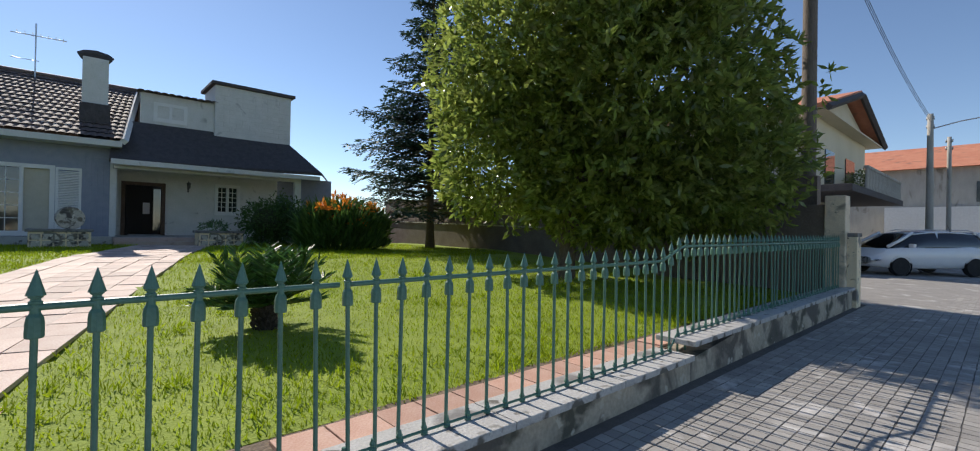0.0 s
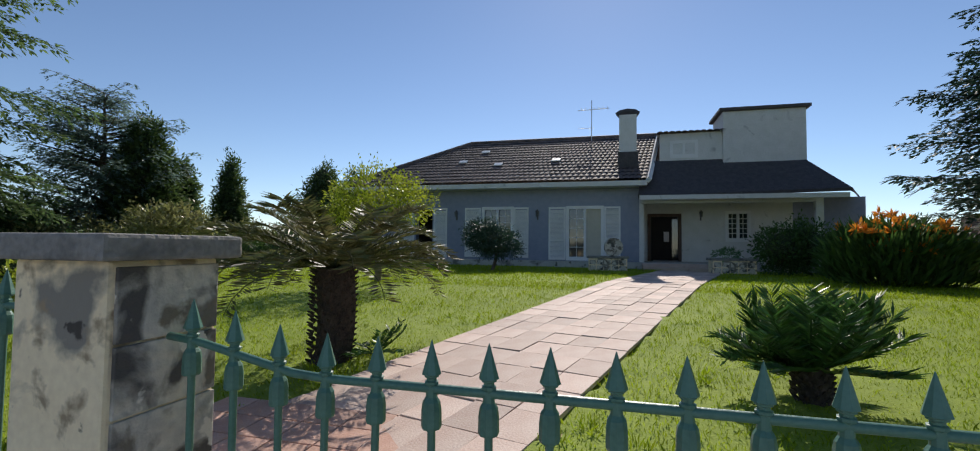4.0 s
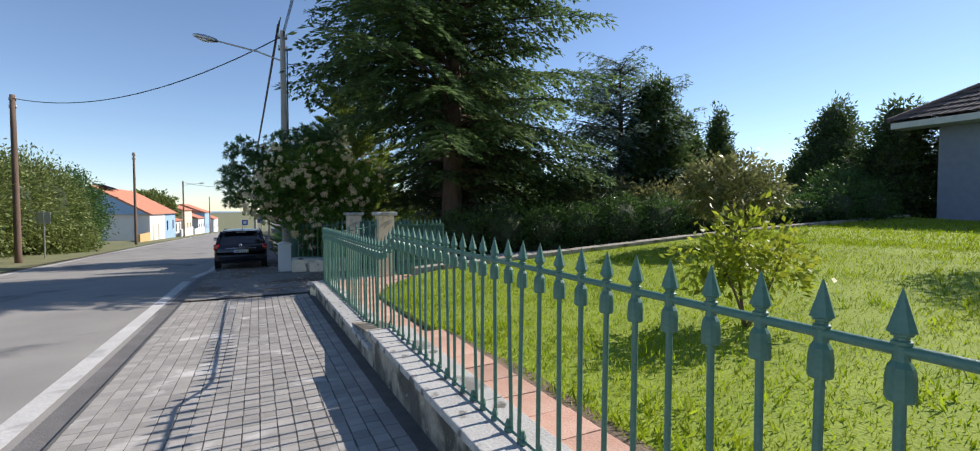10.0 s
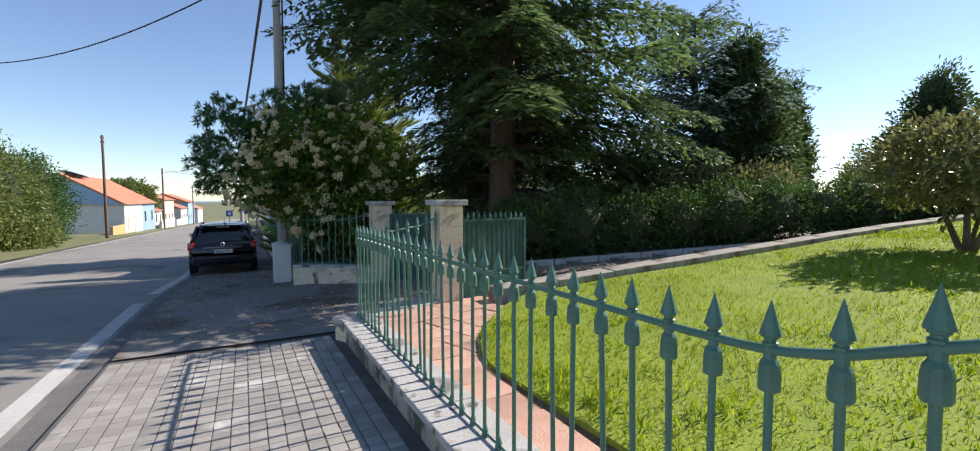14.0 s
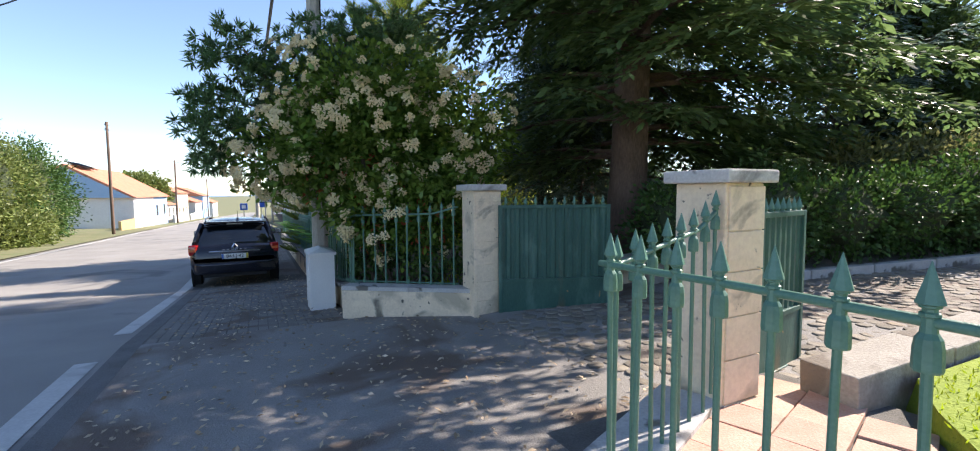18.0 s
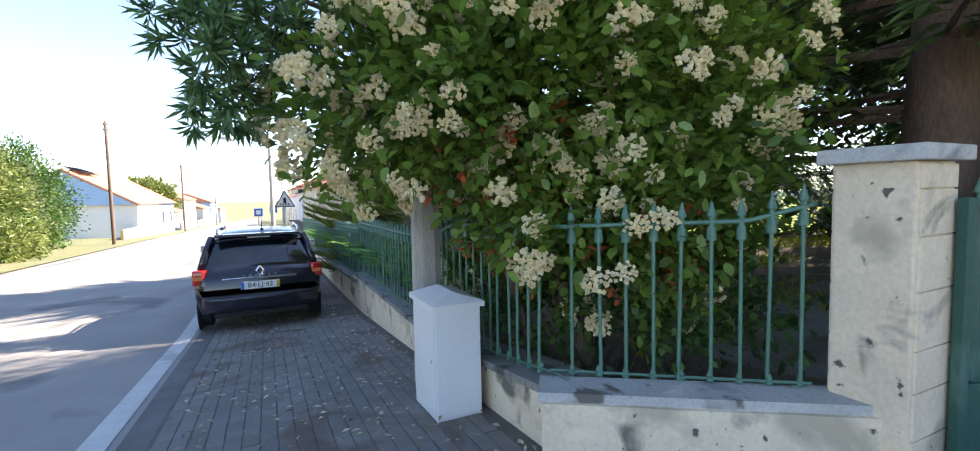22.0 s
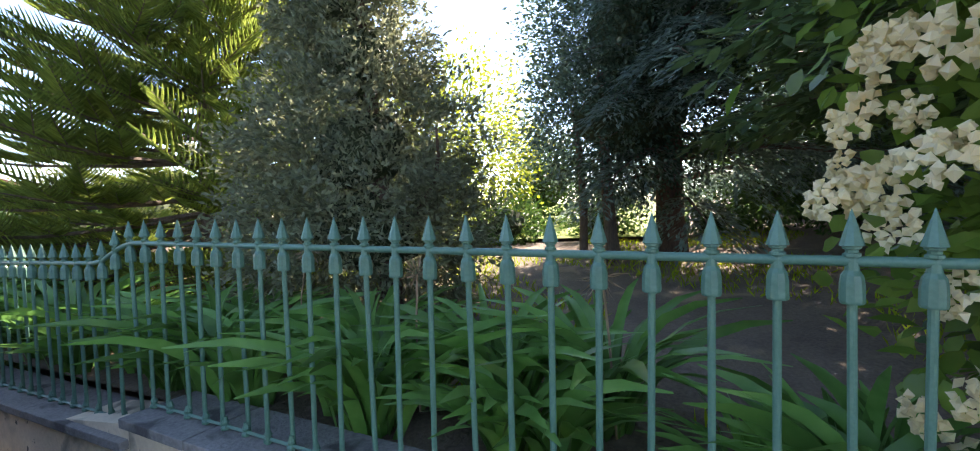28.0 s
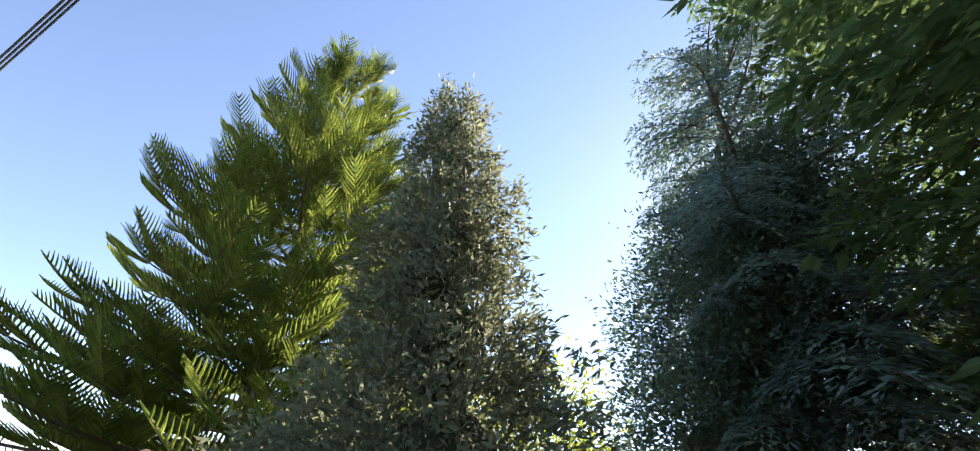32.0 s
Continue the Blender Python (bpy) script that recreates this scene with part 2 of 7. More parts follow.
M["rhodo"] = leafmat("olive_leaf", (0.13, 0.16, 0.045), (0.3, 0.28, 0.12), 0.35, 0.4)
M["olivebush"] = leafmat("roadside_leaf", (0.11, 0.16, 0.035), (0.24, 0.27, 0.08), 0.5, 0.35)
M["frond"] = leafmat("cycad_frond", (0.035, 0.1, 0.022), (0.07, 0.16, 0.035), 0.35, 0.3)
M["frond_dry"] = leafmat("palm_frond", (0.07, 0.1, 0.03), (0.17, 0.15, 0.06), 0.45, 0.35)
M["agapanthus"] = leafmat("strap_leaf", (0.09, 0.24, 0.045), (0.18, 0.37, 0.09), 0.33, 0.4)
M["dryflower"] = leafmat("dry_umbel", (0.3, 0.2, 0.12), (0.4, 0.29, 0.2), 0.8, 0.3)
M["orange"] = leafmat("orange_flower", (0.75, 0.22, 0.02), (0.85, 0.4, 0.05), 0.5, 0.4)
M["cream"] = leafmat("cream_flower", (0.9, 0.77, 0.47), (0.93, 0.86, 0.63), 0.7, 0.5, 0.1)
M["hedge"] = leafmat("hedge_leaf", (0.04, 0.1, 0.022), (0.1, 0.18, 0.04), 0.5, 0.35)
M["litter"] = leafmat("fallen_leaf", (0.3, 0.2, 0.11), (0.62, 0.52, 0.38), 0.7, 0.1, 0.5)
# colour of the crown hearts: inner shade painted as dark green
M["core"] = mat("crown_inner_shade", (0.03, 0.045, 0.018), (0.06, 0.075, 0.03), 8, 0.95, 0.5, 40)
M["concrete"] = mat("concrete", (0.36, 0.34, 0.3), (0.47, 0.45, 0.4), 4, 0.9, 0.35, 70, spots=(0.24, 0.22, 0.19), spot_at=0.62, stretch=(1, 1, 0.3))
M["old_pole"] = mat("old_wooden_pole", (0.13, 0.105, 0.085), (0.22, 0.18, 0.145), 5, 0.9, 0.5, 60, stretch=(1, 1, 0.15))
M["sign_blue"] = mat("blue_sign_face", (0.03, 0.1, 0.4), (0.04, 0.13, 0.46), 3, 0.4, 0.05, 40)
M["wood_pole"] = mat("creosoted_wood", (0.11, 0.07, 0.05), (0.21, 0.14, 0.1), 5, 0.9, 0.5, 60, stretch=(1, 1, 0.15))
M["box_white"] = mat("white_cabinet", (0.7, 0.7, 0.68), (0.78, 0.78, 0.76), 2, 0.55, 0.06, 70, spots=(0.6, 0.59, 0.56), spot_at=0.66)
M["white"] = mat("white_paint", (0.72, 0.72, 0.7), (0.8, 0.8, 0.78), 3, 0.55, 0.05, 60)
M["iron"] = mat("cast_iron", (0.1, 0.1, 0.1), (0.17, 0.165, 0.16), 14, 0.6, 0.4, 60, metal=0.4)
M["steel"] = mat("steel", (0.45, 0.46, 0.47), (0.6, 0.6, 0.6), 5, 0.35, 0.05, 60, metal=0.8)
M["cable"] = mat("cable", (0.02, 0.02, 0.02), (0.035, 0.035, 0.035), 5, 0.6, 0, 60)
M["roof"] = mat("dark_roof_tile", (0.1, 0.075, 0.065), (0.19, 0.14, 0.12), 3, 0.75, 0.4, 30, spots=(0.06, 0.05, 0.045), spot_at=0.6)
M["roof_red"] = mat("red_roof_tile", (0.5, 0.17, 0.09), (0.62, 0.27, 0.16), 2, 0.8, 0.4, 25, spots=(0.36, 0.16, 0.1), spot_at=0.62)
M["slate"] = mat("slate", (0.05, 0.045, 0.047), (0.09, 0.08, 0.08), 6, 0.8, 0.5, 25)
M["house_blue"] = mat("blue_glazed_wall", (0.2, 0.235, 0.31), (0.26, 0.29, 0.37), 5, 0.45, 0.1, 40)
M["house_white"] = mat("painted_brick", (0.62, 0.62, 0.58), (0.72, 0.71, 0.68), 3, 0.8, 0.25, 20, spots=(0.42, 0.42, 0.4), spot_at=0.66)
M["glass"] = mat("window_glass", (0.03, 0.035, 0.04), (0.045, 0.05, 0.055), 1, 0.05, 0, 5, spec=0.9)
# shade of the unlit rooms as a colour; also used for small black parts
M["dark"] = mat("room_shade_and_black", (0.02, 0.018, 0.016), (0.035, 0.03, 0.026), 2, 0.8, 0, 20)
M["curtain"] = mat("curtain", (0.5, 0.47, 0.38), (0.6, 0.56, 0.46), 4, 0.9, 0.2, 40)
M["car_dark"] = mat("dark_car_paint", (0.014, 0.016, 0.026), (0.018, 0.02, 0.032), 3, 0.16, 0, 200, spec=0.8, metal=0.25)
M["car_white"] = mat("white_car_paint", (0.74, 0.75, 0.76), (0.78, 0.79, 0.8), 3, 0.2, 0, 200, spec=0.7)
M["car_glass"] = mat("car_glass", (0.006, 0.008, 0.01), (0.01, 0.012, 0.014), 1, 0.04, 0, 5, spec=1.0)
M["rubber"] = mat("rubber", (0.015, 0.015, 0.015), (0.03, 0.03, 0.03), 8, 0.85, 0.2, 60)
M["chrome"] = mat("chrome", (0.75, 0.75, 0.76), (0.8, 0.8, 0.8), 3, 0.12, 0, 60, metal=1.0)
M["red_lens"] = mat("red_lens", (0.42, 0.012, 0.012), (0.5, 0.02, 0.015), 4, 0.12, 0, 60, spec=0.8)
M["orange_lens"] = mat("orange_lens", (0.7, 0.16, 0.05), (0.75, 0.2, 0.07), 4, 0.12, 0, 60, spec=0.8)
M["pole_grey"] = mat("weathered_pole", (0.36, 0.335, 0.295), (0.5, 0.47, 0.415), 4, 0.9, 0.35, 60, spots=(0.2, 0.18, 0.15), spot_at=0.64, stretch=(1, 1, 0.2))
M["plate"] = mat("plate_white", (0.74, 0.74, 0.72), (0.78, 0.78, 0.76), 4, 0.35, 0, 60)
M["plate_blue"] = mat("plate_blue", (0.02, 0.14, 0.55), (0.02, 0.16, 0.6), 4, 0.35, 0, 60)
M["plate_yellow"] = mat("plate_yellow", (0.75, 0.55, 0.03), (0.8, 0.6, 0.05), 4, 0.35, 0, 60)
M["ink"] = mat("ink", (0.015, 0.015, 0.015), (0.02, 0.02, 0.02), 4, 0.5, 0, 60)
M["bronze"] = mat("number_metal", (0.085, 0.07, 0.045), (0.13, 0.105, 0.07), 10, 0.6, 0.2, 60, metal=0.4)
M["blue_wall"] = mat("pale_blue_wall", (0.27, 0.42, 0.6), (0.34, 0.48, 0.64), 1, 0.85, 0.1, 20)
M["far_wall"] = mat("far_white_wall", (0.66, 0.65, 0.62), (0.76, 0.75, 0.72), 0.6, 0.85, 0.1, 10)
M["cream_wall"] = mat("cream_wall", (0.66, 0.58, 0.42), (0.74, 0.66, 0.5), 0.8, 0.85, 0.1, 20)
M["ochre"] = mat("ochre_tile", (0.55, 0.36, 0.15), (0.66, 0.46, 0.22), 3, 0.7, 0.1, 30)
M["rubble"] = mat("rubble_stone", (0.17, 0.13, 0.1), (0.3, 0.24, 0.19), 4, 0.95, 0.9, 16, random=0.25)
M["brown_wall"] = mat("brown_render", (0.15, 0.115, 0.09), (0.22, 0.175, 0.14), 2.5, 0.95, 0.4, 30)
M["panel"] = mat("solar_panel", (0.012, 0.014, 0.022), (0.02, 0.022, 0.032), 4, 0.15, 0, 40)
M["sea"] = mat("sea", (0.1, 0.2, 0.33), (0.13, 0.24, 0.38), 0.01, 0.3, 0, 1)
M["sign_blue"] = mat("sign_blue", (0.02, 0.1, 0.45), (0.03, 0.12, 0.5), 4, 0.4, 0, 60)

# ---------- builders ----------
def finish(ob, material, smooth=False):
    ob.data.materials.append(material)
    if smooth:
        ob.data.polygons.foreach_set("use_smooth", [True] * len(ob.data.polygons))
    return ob


def empty(name, at=(0, 0, 0), label="", category="", group="", kind="", rz=0):
    ob = new(name)
    ob.empty_display_size = 0.1
    ob.matrix_basis = pose(*at, 0, 0, rz)
    return tagged(ob, label, category, group, kind)


def part(name, bm, material, parent=None, label="", at=None, smooth=False):
    """Links a bmesh as one mesh under a thing or under a part."""
    me = bpy.data.meshes.new(name)
    bm.to_mesh(me)
    bm.free()
    ob = new(name, me)
    finish(ob, material, smooth)
    if parent:
        ob.parent = parent
    if at:
        ob.matrix_basis = at
    return tagged(ob, label)


def thing(name, bm, material, label, category, group="", kind="", at=None, smooth=False):
    ob = part(name, bm, material, None, "", at, smooth)
    return tagged(ob, label, category, group, kind)


def share(name, ob, parent, m, label=""):
    """Another object on the same mesh."""
    o = new(name, ob.data)
    o.parent = parent
    o.matrix_basis = m
    return tagged(o, label)


def box(x0, y0, z0, x1, y1, z1, bev=0.0, bm=None):
    bm2 = bmesh.new()
    v = [bm2.verts.new((x, y, z)) for z in (z0, z1) for x, y in ((x0, y0), (x1, y0), (x1, y1), (x0, y1))]
    for f in ((3, 2, 1, 0), (4, 5, 6, 7), (0, 1, 5, 4), (1, 2, 6, 5), (2, 3, 7, 6), (3, 0, 4, 7)):
        bm2.faces.new([v[i] for i in f])
    if bev:
        bmesh.ops.bevel(bm2, geom=bm2.edges[:], offset=bev, segments=2, affect='EDGES', profile=0.6)
    return bm2 if bm is None else merge(bm, bm2)


def merge(bm, other):
    me = bpy.data.meshes.new("tmp")
    other.to_mesh(me)
    other.free()
    bm.from_mesh(me)
    bpy.data.meshes.remove(me)
    return bm


def sweep(pts, rad, n=8, bm=None, cap=True):
    """A tube along points; rad is a number or one per point."""
    bm = bm or bmesh.new()
    pts = [Vector(p) for p in pts]
    rad = [rad] * len(pts) if isinstance(rad, (int, float)) else list(rad)
    rings = []
    for i, p in enumerate(pts):
        d = (pts[min(i + 1, len(pts) - 1)] - pts[max(i - 1, 0)]).normalized()
        a = d.orthogonal().normalized() if abs(d.z) > 0.95 else d.cross(Vector((0, 0, 1))).normalized()
        b = d.cross(a).normalized()
        if i and (rings[-1][1] - a).length > 1.0:
            a, b = -a, -b
        rings.append(([bm.verts.new(p + rad[i] * (math.cos(k * 2 * math.pi / n) * a + math.sin(k * 2 * math.pi / n) * b)) for k in range(n)], a))
    for (r0, _), (r1, _) in zip(rings, rings[1:]):
        for k in range(n):
            bm.faces.new((r0[k], r0[(k + 1) % n], r1[(k + 1) % n], r1[k]))
    if cap:
        bm.faces.new(rings[0][0][::-1])
        bm.faces.new(rings[-1][0])
    bmesh.ops.recalc_face_normals(bm, faces=bm.faces[:])
    return bm


def lathe(profile, n=8, bm=None, at=(0, 0, 0)):
    """A turned shape from (radius, z) pairs."""
    bm = bm or bmesh.new()
    rings = []
    for r, z in profile:
        rings.append([bm.verts.new((at[0] + r * math.cos(2 * math.pi * k / n), at[1] + r * math.sin(2 * math.pi * k / n), at[2] + z)) for k in range(n)])
    for a, b in zip(rings, rings[1:]):
        for k in range(n):
            bm.faces.new((a[k], a[(k + 1) % n], b[(k + 1) % n], b[k]))
    bm.faces.new(rings[0][::-1])
    bm.faces.new(rings[-1])
    bmesh.ops.recalc_face_normals(bm, faces=bm.faces[:])
    return bm


def slab(poly, z0, z1, bm=None):
    """A prism over a plan polygon; z0, z1 numbers or functions of (x, y)."""
    bm = bm or bmesh.new()
    f0 = z0 if callable(z0) else (lambda x, y: z0)
    f1 = z1 if callable(z1) else (lambda x, y: z1)
    lo = [bm.verts.new((x, y, f0(x, y))) for x, y in poly]
    hi = [bm.verts.new((x, y, f1(x, y))) for x, y in poly]
    n = len(poly)
    bm.faces.new(lo[::-1])
    bm.faces.new(hi)
    for i in range(n):
        bm.faces.new((lo[i], lo[(i + 1) % n], hi[(i + 1) % n], hi[i]))
    bmesh.ops.recalc_face_normals(bm, faces=bm.faces[:])
    return bm


def grid(xs, ys, zf, bm=None):
    bm = bm or bmesh.new()
    v = [[bm.verts.new((x, y, zf(x, y))) for y in ys] for x in xs]
    for i in range(len(xs) - 1):
        for j in range(len(ys) - 1):
            bm.faces.new((v[i][j], v[i + 1][j], v[i + 1][j + 1], v[i][j + 1]))
    return bm


def quads(name, V, material, parent=None, label="", smooth=False, n=4):
    """A mesh of loose n-sided leaves from an array (count, n, 3)."""
    V = np.asarray(V, dtype=np.float32)
    c = len(V)
    me = bpy.data.meshes.new(name)
    me.vertices.add(c * n)
    me.vertices.foreach_set("co", V.reshape(-1))
    me.loops.add(c * n)
    me.loops.foreach_set("vertex_index", np.arange(c * n, dtype=np.int32))
    me.polygons.add(c)
    me.polygons.foreach_set("loop_start", np.arange(0, c * n, n, dtype=np.int32))
    me.update(calc_edges=True)
    ob = new(name, me)
    finish(ob, material, smooth)
    if parent:
        ob.parent = parent
    return tagged(ob, label)


def unit(a):
    return a / np.maximum(np.linalg.norm(a, axis=-1, keepdims=True), 1e-9)


def leaves(P, D, length, width, up=None, curl=0.15, jitter=0.3):
    """Diamond leaves at P along D; up turns their faces. Returns (count, 4, 3)."""
    n = len(P)
    D = unit(D + rng.normal(0, jitter, (n, 3)))
    U = rng.normal(0, 1, (n, 3)) if up is None else up + rng.normal(0, 0.35, (n, 3))
    S = unit(np.cross(D, U))
    Nn = unit(np.cross(S, D))
    L = length * rng.uniform(0.7, 1.25, (n, 1))
    W = width * rng.uniform(0.75, 1.2, (n, 1))
    a = P
    b = P + D * L * 0.5 + S * W * 0.5 + Nn * L * curl * 0.5
    c = P + D * L
    d = P + D * L * 0.5 - S * W * 0.5 + Nn * L * curl * 0.5
    return np.stack([a, b, c, d], 1)


def clumps(blobs, count, per, spread, shell=0.35, flat=1.0):
    """Points in clumps near the surface of ellipsoids (cx, cy, cz, rx, ry, rz). Returns points and outward directions."""
    blobs = np.array(blobs, float)
    w = blobs[:, 3] * blobs[:, 4] + blobs[:, 5] * blobs[:, 4]
    k = rng.choice(len(blobs), count, p=w / w.sum())
    d = unit(rng.normal(0, 1, (count, 3)))
    r = 1 - shell * rng.random((count, 1)) ** 1.6 + rng.normal(0, 0.085, (count, 1))
    C = blobs[k, :3] + d * blobs[k, 3:] * r
    P = np.repeat(C, per, 0) + rng.normal(0, spread, (count * per, 3)) * (1, 1, flat)
    return P, unit(np.repeat(d, per, 0) + rng.normal(0, 0.25, (count * per, 3)))


def trunk(bm, base, top, r0, r1, bend=0.1, n=9, seg=7):
    b, t = Vector(base), Vector(top)
    off = Vector((rng.normal(0, bend), rng.normal(0, bend), 0))
    pts = [b.lerp(t, i / seg) + off * math.sin(math.pi * i / seg) for i in range(seg + 1)]
    rr = [r0 + (r1 - r0) * i / seg for i in range(seg + 1)]
    rr[0] *= 1.35
    return sweep(pts, rr, n, bm)


# ---------- levels ----------
def zg(y):
    """The street's level."""
    return float(np.interp(y, [-90, -10, 0, 18, 19.2, 25.4, 60, 120, 400], [0.3, 0.24, 0.21, -0.258, -0.29, -0.8, -1.75, -3.6, -13.0]))


def zl(x, y):
    """The garden's level."""
    a = float(np.interp(y, [-12, 0.5, 4.2, 9.2, 9.8, 14.5, 18, 26, 40], [0.45, 0.45, 0.31, 0.29, 0.22, 0.08, -0.1, -0.18, -0.6]))
    b = float(np.interp(y, [-20, 10, 14.3, 19, 30, 50], [0.8, 0.87, 0.78, 0.35, 0.0, -0.4]))
    s = min(1, max(0, (x - 3.4) / 10))
    return a + (b - a) * s + max(0, x - 13.4) * 0.05 * min(1, max(0, (y - 8) / 5))


def lawn_edge(y):
    """Where the lawn begins behind the railing; it curves away from the corner by the gate."""
    return 3.4 + 1.1 * max(0.0, (y - 12.2) / 1.85) ** 2


def kerb_y(x):
    return 14.6 - 0.09 * (x - 4.5)


def tip_z(y):
    """The height of the railing's tips along the street."""
    return float(np.interp(y, [-12, -3.15, -2.75, 2.0, 2.42, 4.2, 4.55, 5.0, 9.4, 9.54, 9.69, 9.85, 10.1, 14.0, 14.6, 19.4, 21.0, 21.35, 21.7, 22.2, 25.62, 25.75, 25.93, 60], [1.62, 1.6, 1.47, 1.455, 1.54, 1.47, 1.38, 1.345, 1.36, 1.31, 1.25, 1.21, 1.2, 1.18, 1.165, 1.15, 1.08, 1.0, 0.93, 0.89, 0.885, 0.84, 0.765, -0.3]))


def plinth_z(y):
    return float(np.interp(y, [-12, -3.01, -3.0, 3, 4, 9.58, 9.59, 14.6, 19.3, 20.5, 21.3, 25.5, 25.51, 60], [0.66, 0.62, 0.5, 0.5, 0.38, 0.36, 0.2, 0.125, 0.135, -0.03, -0.11, -0.11, -0.24, -1.3]))

# ---------- ground, road, pavement ----------
YS = [-90, -60, -40, -25, -16, -12, -10, -6, -3, 0, 3, 6, 9, 12, 14.5, 18, 19.2, 21, 23, 25, 26.5, 30, 36, 44, 52, 60, 75, 90, 120, 180, 260, 400]
def far_ground(x, y):
    return zg(y) - 0.12 - (0.02 * max(0, abs(x) - 60))
thing("ground", grid([-2500, -600, -200, -60, -14, -7, 0.5, 4, 20, 60, 200, 600, 2500], [-2500, -400] + YS + [900, 2500], lambda x, y: far_ground(x, min(max(y, -90), 400))), M["verge"], "dry grassy ground around the street", "ground", kind="structure")
thing("road", grid([-7.0, -5, -3, -1, 0.3], YS, lambda x, y: zg(y) + 0.03 * (1 - ((x + 3.3) / 3.7) ** 2)), M["asphalt"], "worn grey asphalt road with pale patches", "road", kind="structure")
thing("gutter", grid([0.28, 0.36, 0.5], YS, lambda x, y: zg(y) + (0.004 if x < 0.3 else 0.0)), M["gutter"], "dark gutter strip beside the road", "gutter", kind="structure")
def dash(y0, y1, x=0.13, w=0.09):
    ys = np.linspace(y0, y1, max(2, int((y1 - y0) / 2) + 2))
    return grid([x - w, x + w], list(ys), lambda x, y: zg(y) + 0.03 * (1 - ((x + 3.3) / 3.7) ** 2) + 0.006)
for y0, y1 in ((-40, 18.7), (20.0, 32), (34, 60), (62, 110)):
    thing("road_line", dash(y0, y1), M["paint"], "worn white line painted on the asphalt", "road marking", "road edge lines", "structure")
for y0, y1 in ((-40, 20), (22, 60), (62, 110)):
    thing("road_line", dash(y0, y1, -6.55), M["paint"], "worn white line painted on the asphalt", "road marking", "road edge lines", "structure")
thing("pavement", grid([0.48, 1.0, 1.6, 2.2, 2.75], [y for y in YS if -60 <= y <= 90], lambda x, y: zg(y) + 0.028), M["joint"], "pavement bed of dirty mortar between the blocks", "pavement", kind="structure")
thing("driveway_apron", grid(list(np.linspace(0.5, 4.0, 8)), list(np.linspace(14.95, 19.0, 9)), lambda x, y: zg(y) + 0.05 + max(0, x - 2.7) * 0.03), M["apron"], "dark patched asphalt in front of the gate", "driveway", kind="structure")
thing("driveway", grid(list(np.linspace(3.95, 26, 24)), list(np.linspace(14.7, 20.5, 10)), lambda x, y: -0.15 + max(0, x - 4) * 0.06), M["apron"], "cobbled driveway strewn with leaves behind the gate", "driveway", kind="structure")
thing("verge", grid(list(np.linspace(-13, -6.9, 6)), [y for y in YS if -60 <= y <= 120], lambda x, y: zg(y) + 0.05 + 0.03 * max(0, -7 - x)), M["verge"], "grassy verge along the far side of the road", "verge", kind="structure")
thing("side_street", grid([-0.5, 3, 8, 14, 30], [-40, -30, -20, -14, -10.2], lambda x, y: zg(y) + 0.045 - (0.03 if x < 0 else 0)), M["paver"], "sunlit cobbled forecourt beside the neighbouring house", "forecourt", kind="structure")

def ring(r0, r1, z0, z1, n=28):
    bm = bmesh.new()
    lo, hi = [], []
    for r in (r0, r1):
        lo.append([bm.verts.new((r * math.cos(2 * math.pi * k / n), r * math.sin(2 * math.pi * k / n), z0)) for k in range(n)])
        hi.append([bm.verts.new((r * math.cos(2 * math.pi * k / n), r * math.sin(2 * math.pi * k / n), z1)) for k in range(n)])
    for k in range(n):
        j = (k + 1) % n
        bm.faces.new((hi[0][k], hi[1][k], hi[1][j], hi[0][j]))
        bm.faces.new((lo[1][k], lo[1][j], hi[1][j], hi[1][k]))
        bm.faces.new((lo[0][j], lo[0][k], hi[0][k], hi[0][j]))
    return bm
man = empty("manhole_cover", (0.05, 7.75, zg(7.75) + 0.028), "round cast iron manhole cover in the road edge", "manhole cover")
part("rim", ring(0.36, 0.42, -0.02, 0.012), M["iron"], man)
part("lid", lathe([(0.34, -0.02), (0.345, 0.006), (0.335, 0.01), (0.001, 0.01)], 28), M["iron"], man)
for k in range(3):
    part("ridge", ring(0.08 + 0.09 * k, 0.1 + 0.09 * k, 0.0, 0.016), M["iron"], man)
for k in range(12):
    part("ridge", box(0.2, -0.01, 0, 0.31, 0.01, 0.016), M["iron"], man, at=pose(0, 0, 0, 0, 0, k * 30))

# ---------- railing ----------
FX, SP = 2.825, 0.1517
picket_bm = lathe([(0.0105, -1.16), (0.0105, -0.224), (0.024, -0.222), (0.0262, -0.216), (0.0255, -0.175), (0.0225, -0.155), (0.015, -0.143), (0.0125, -0.1)], 10)
spear_bm = lathe([(0.0125, -0.115), (0.0185, -0.11), (0.0185, -0.104), (0.0135, -0.101), (0.0135, -0.095), (0.0195, -0.092), (0.0195, -0.088), (0.026, -0.085), (0.001, 0.0)], 8)
foot_bm = lathe([(0.02, -0.0), (0.022, 0.012), (0.013, 0.022), (0.018, 0.035), (0.011, 0.05), (0.0095, 0.062)], 8)
PICKET = SPEAR = FOOT = None

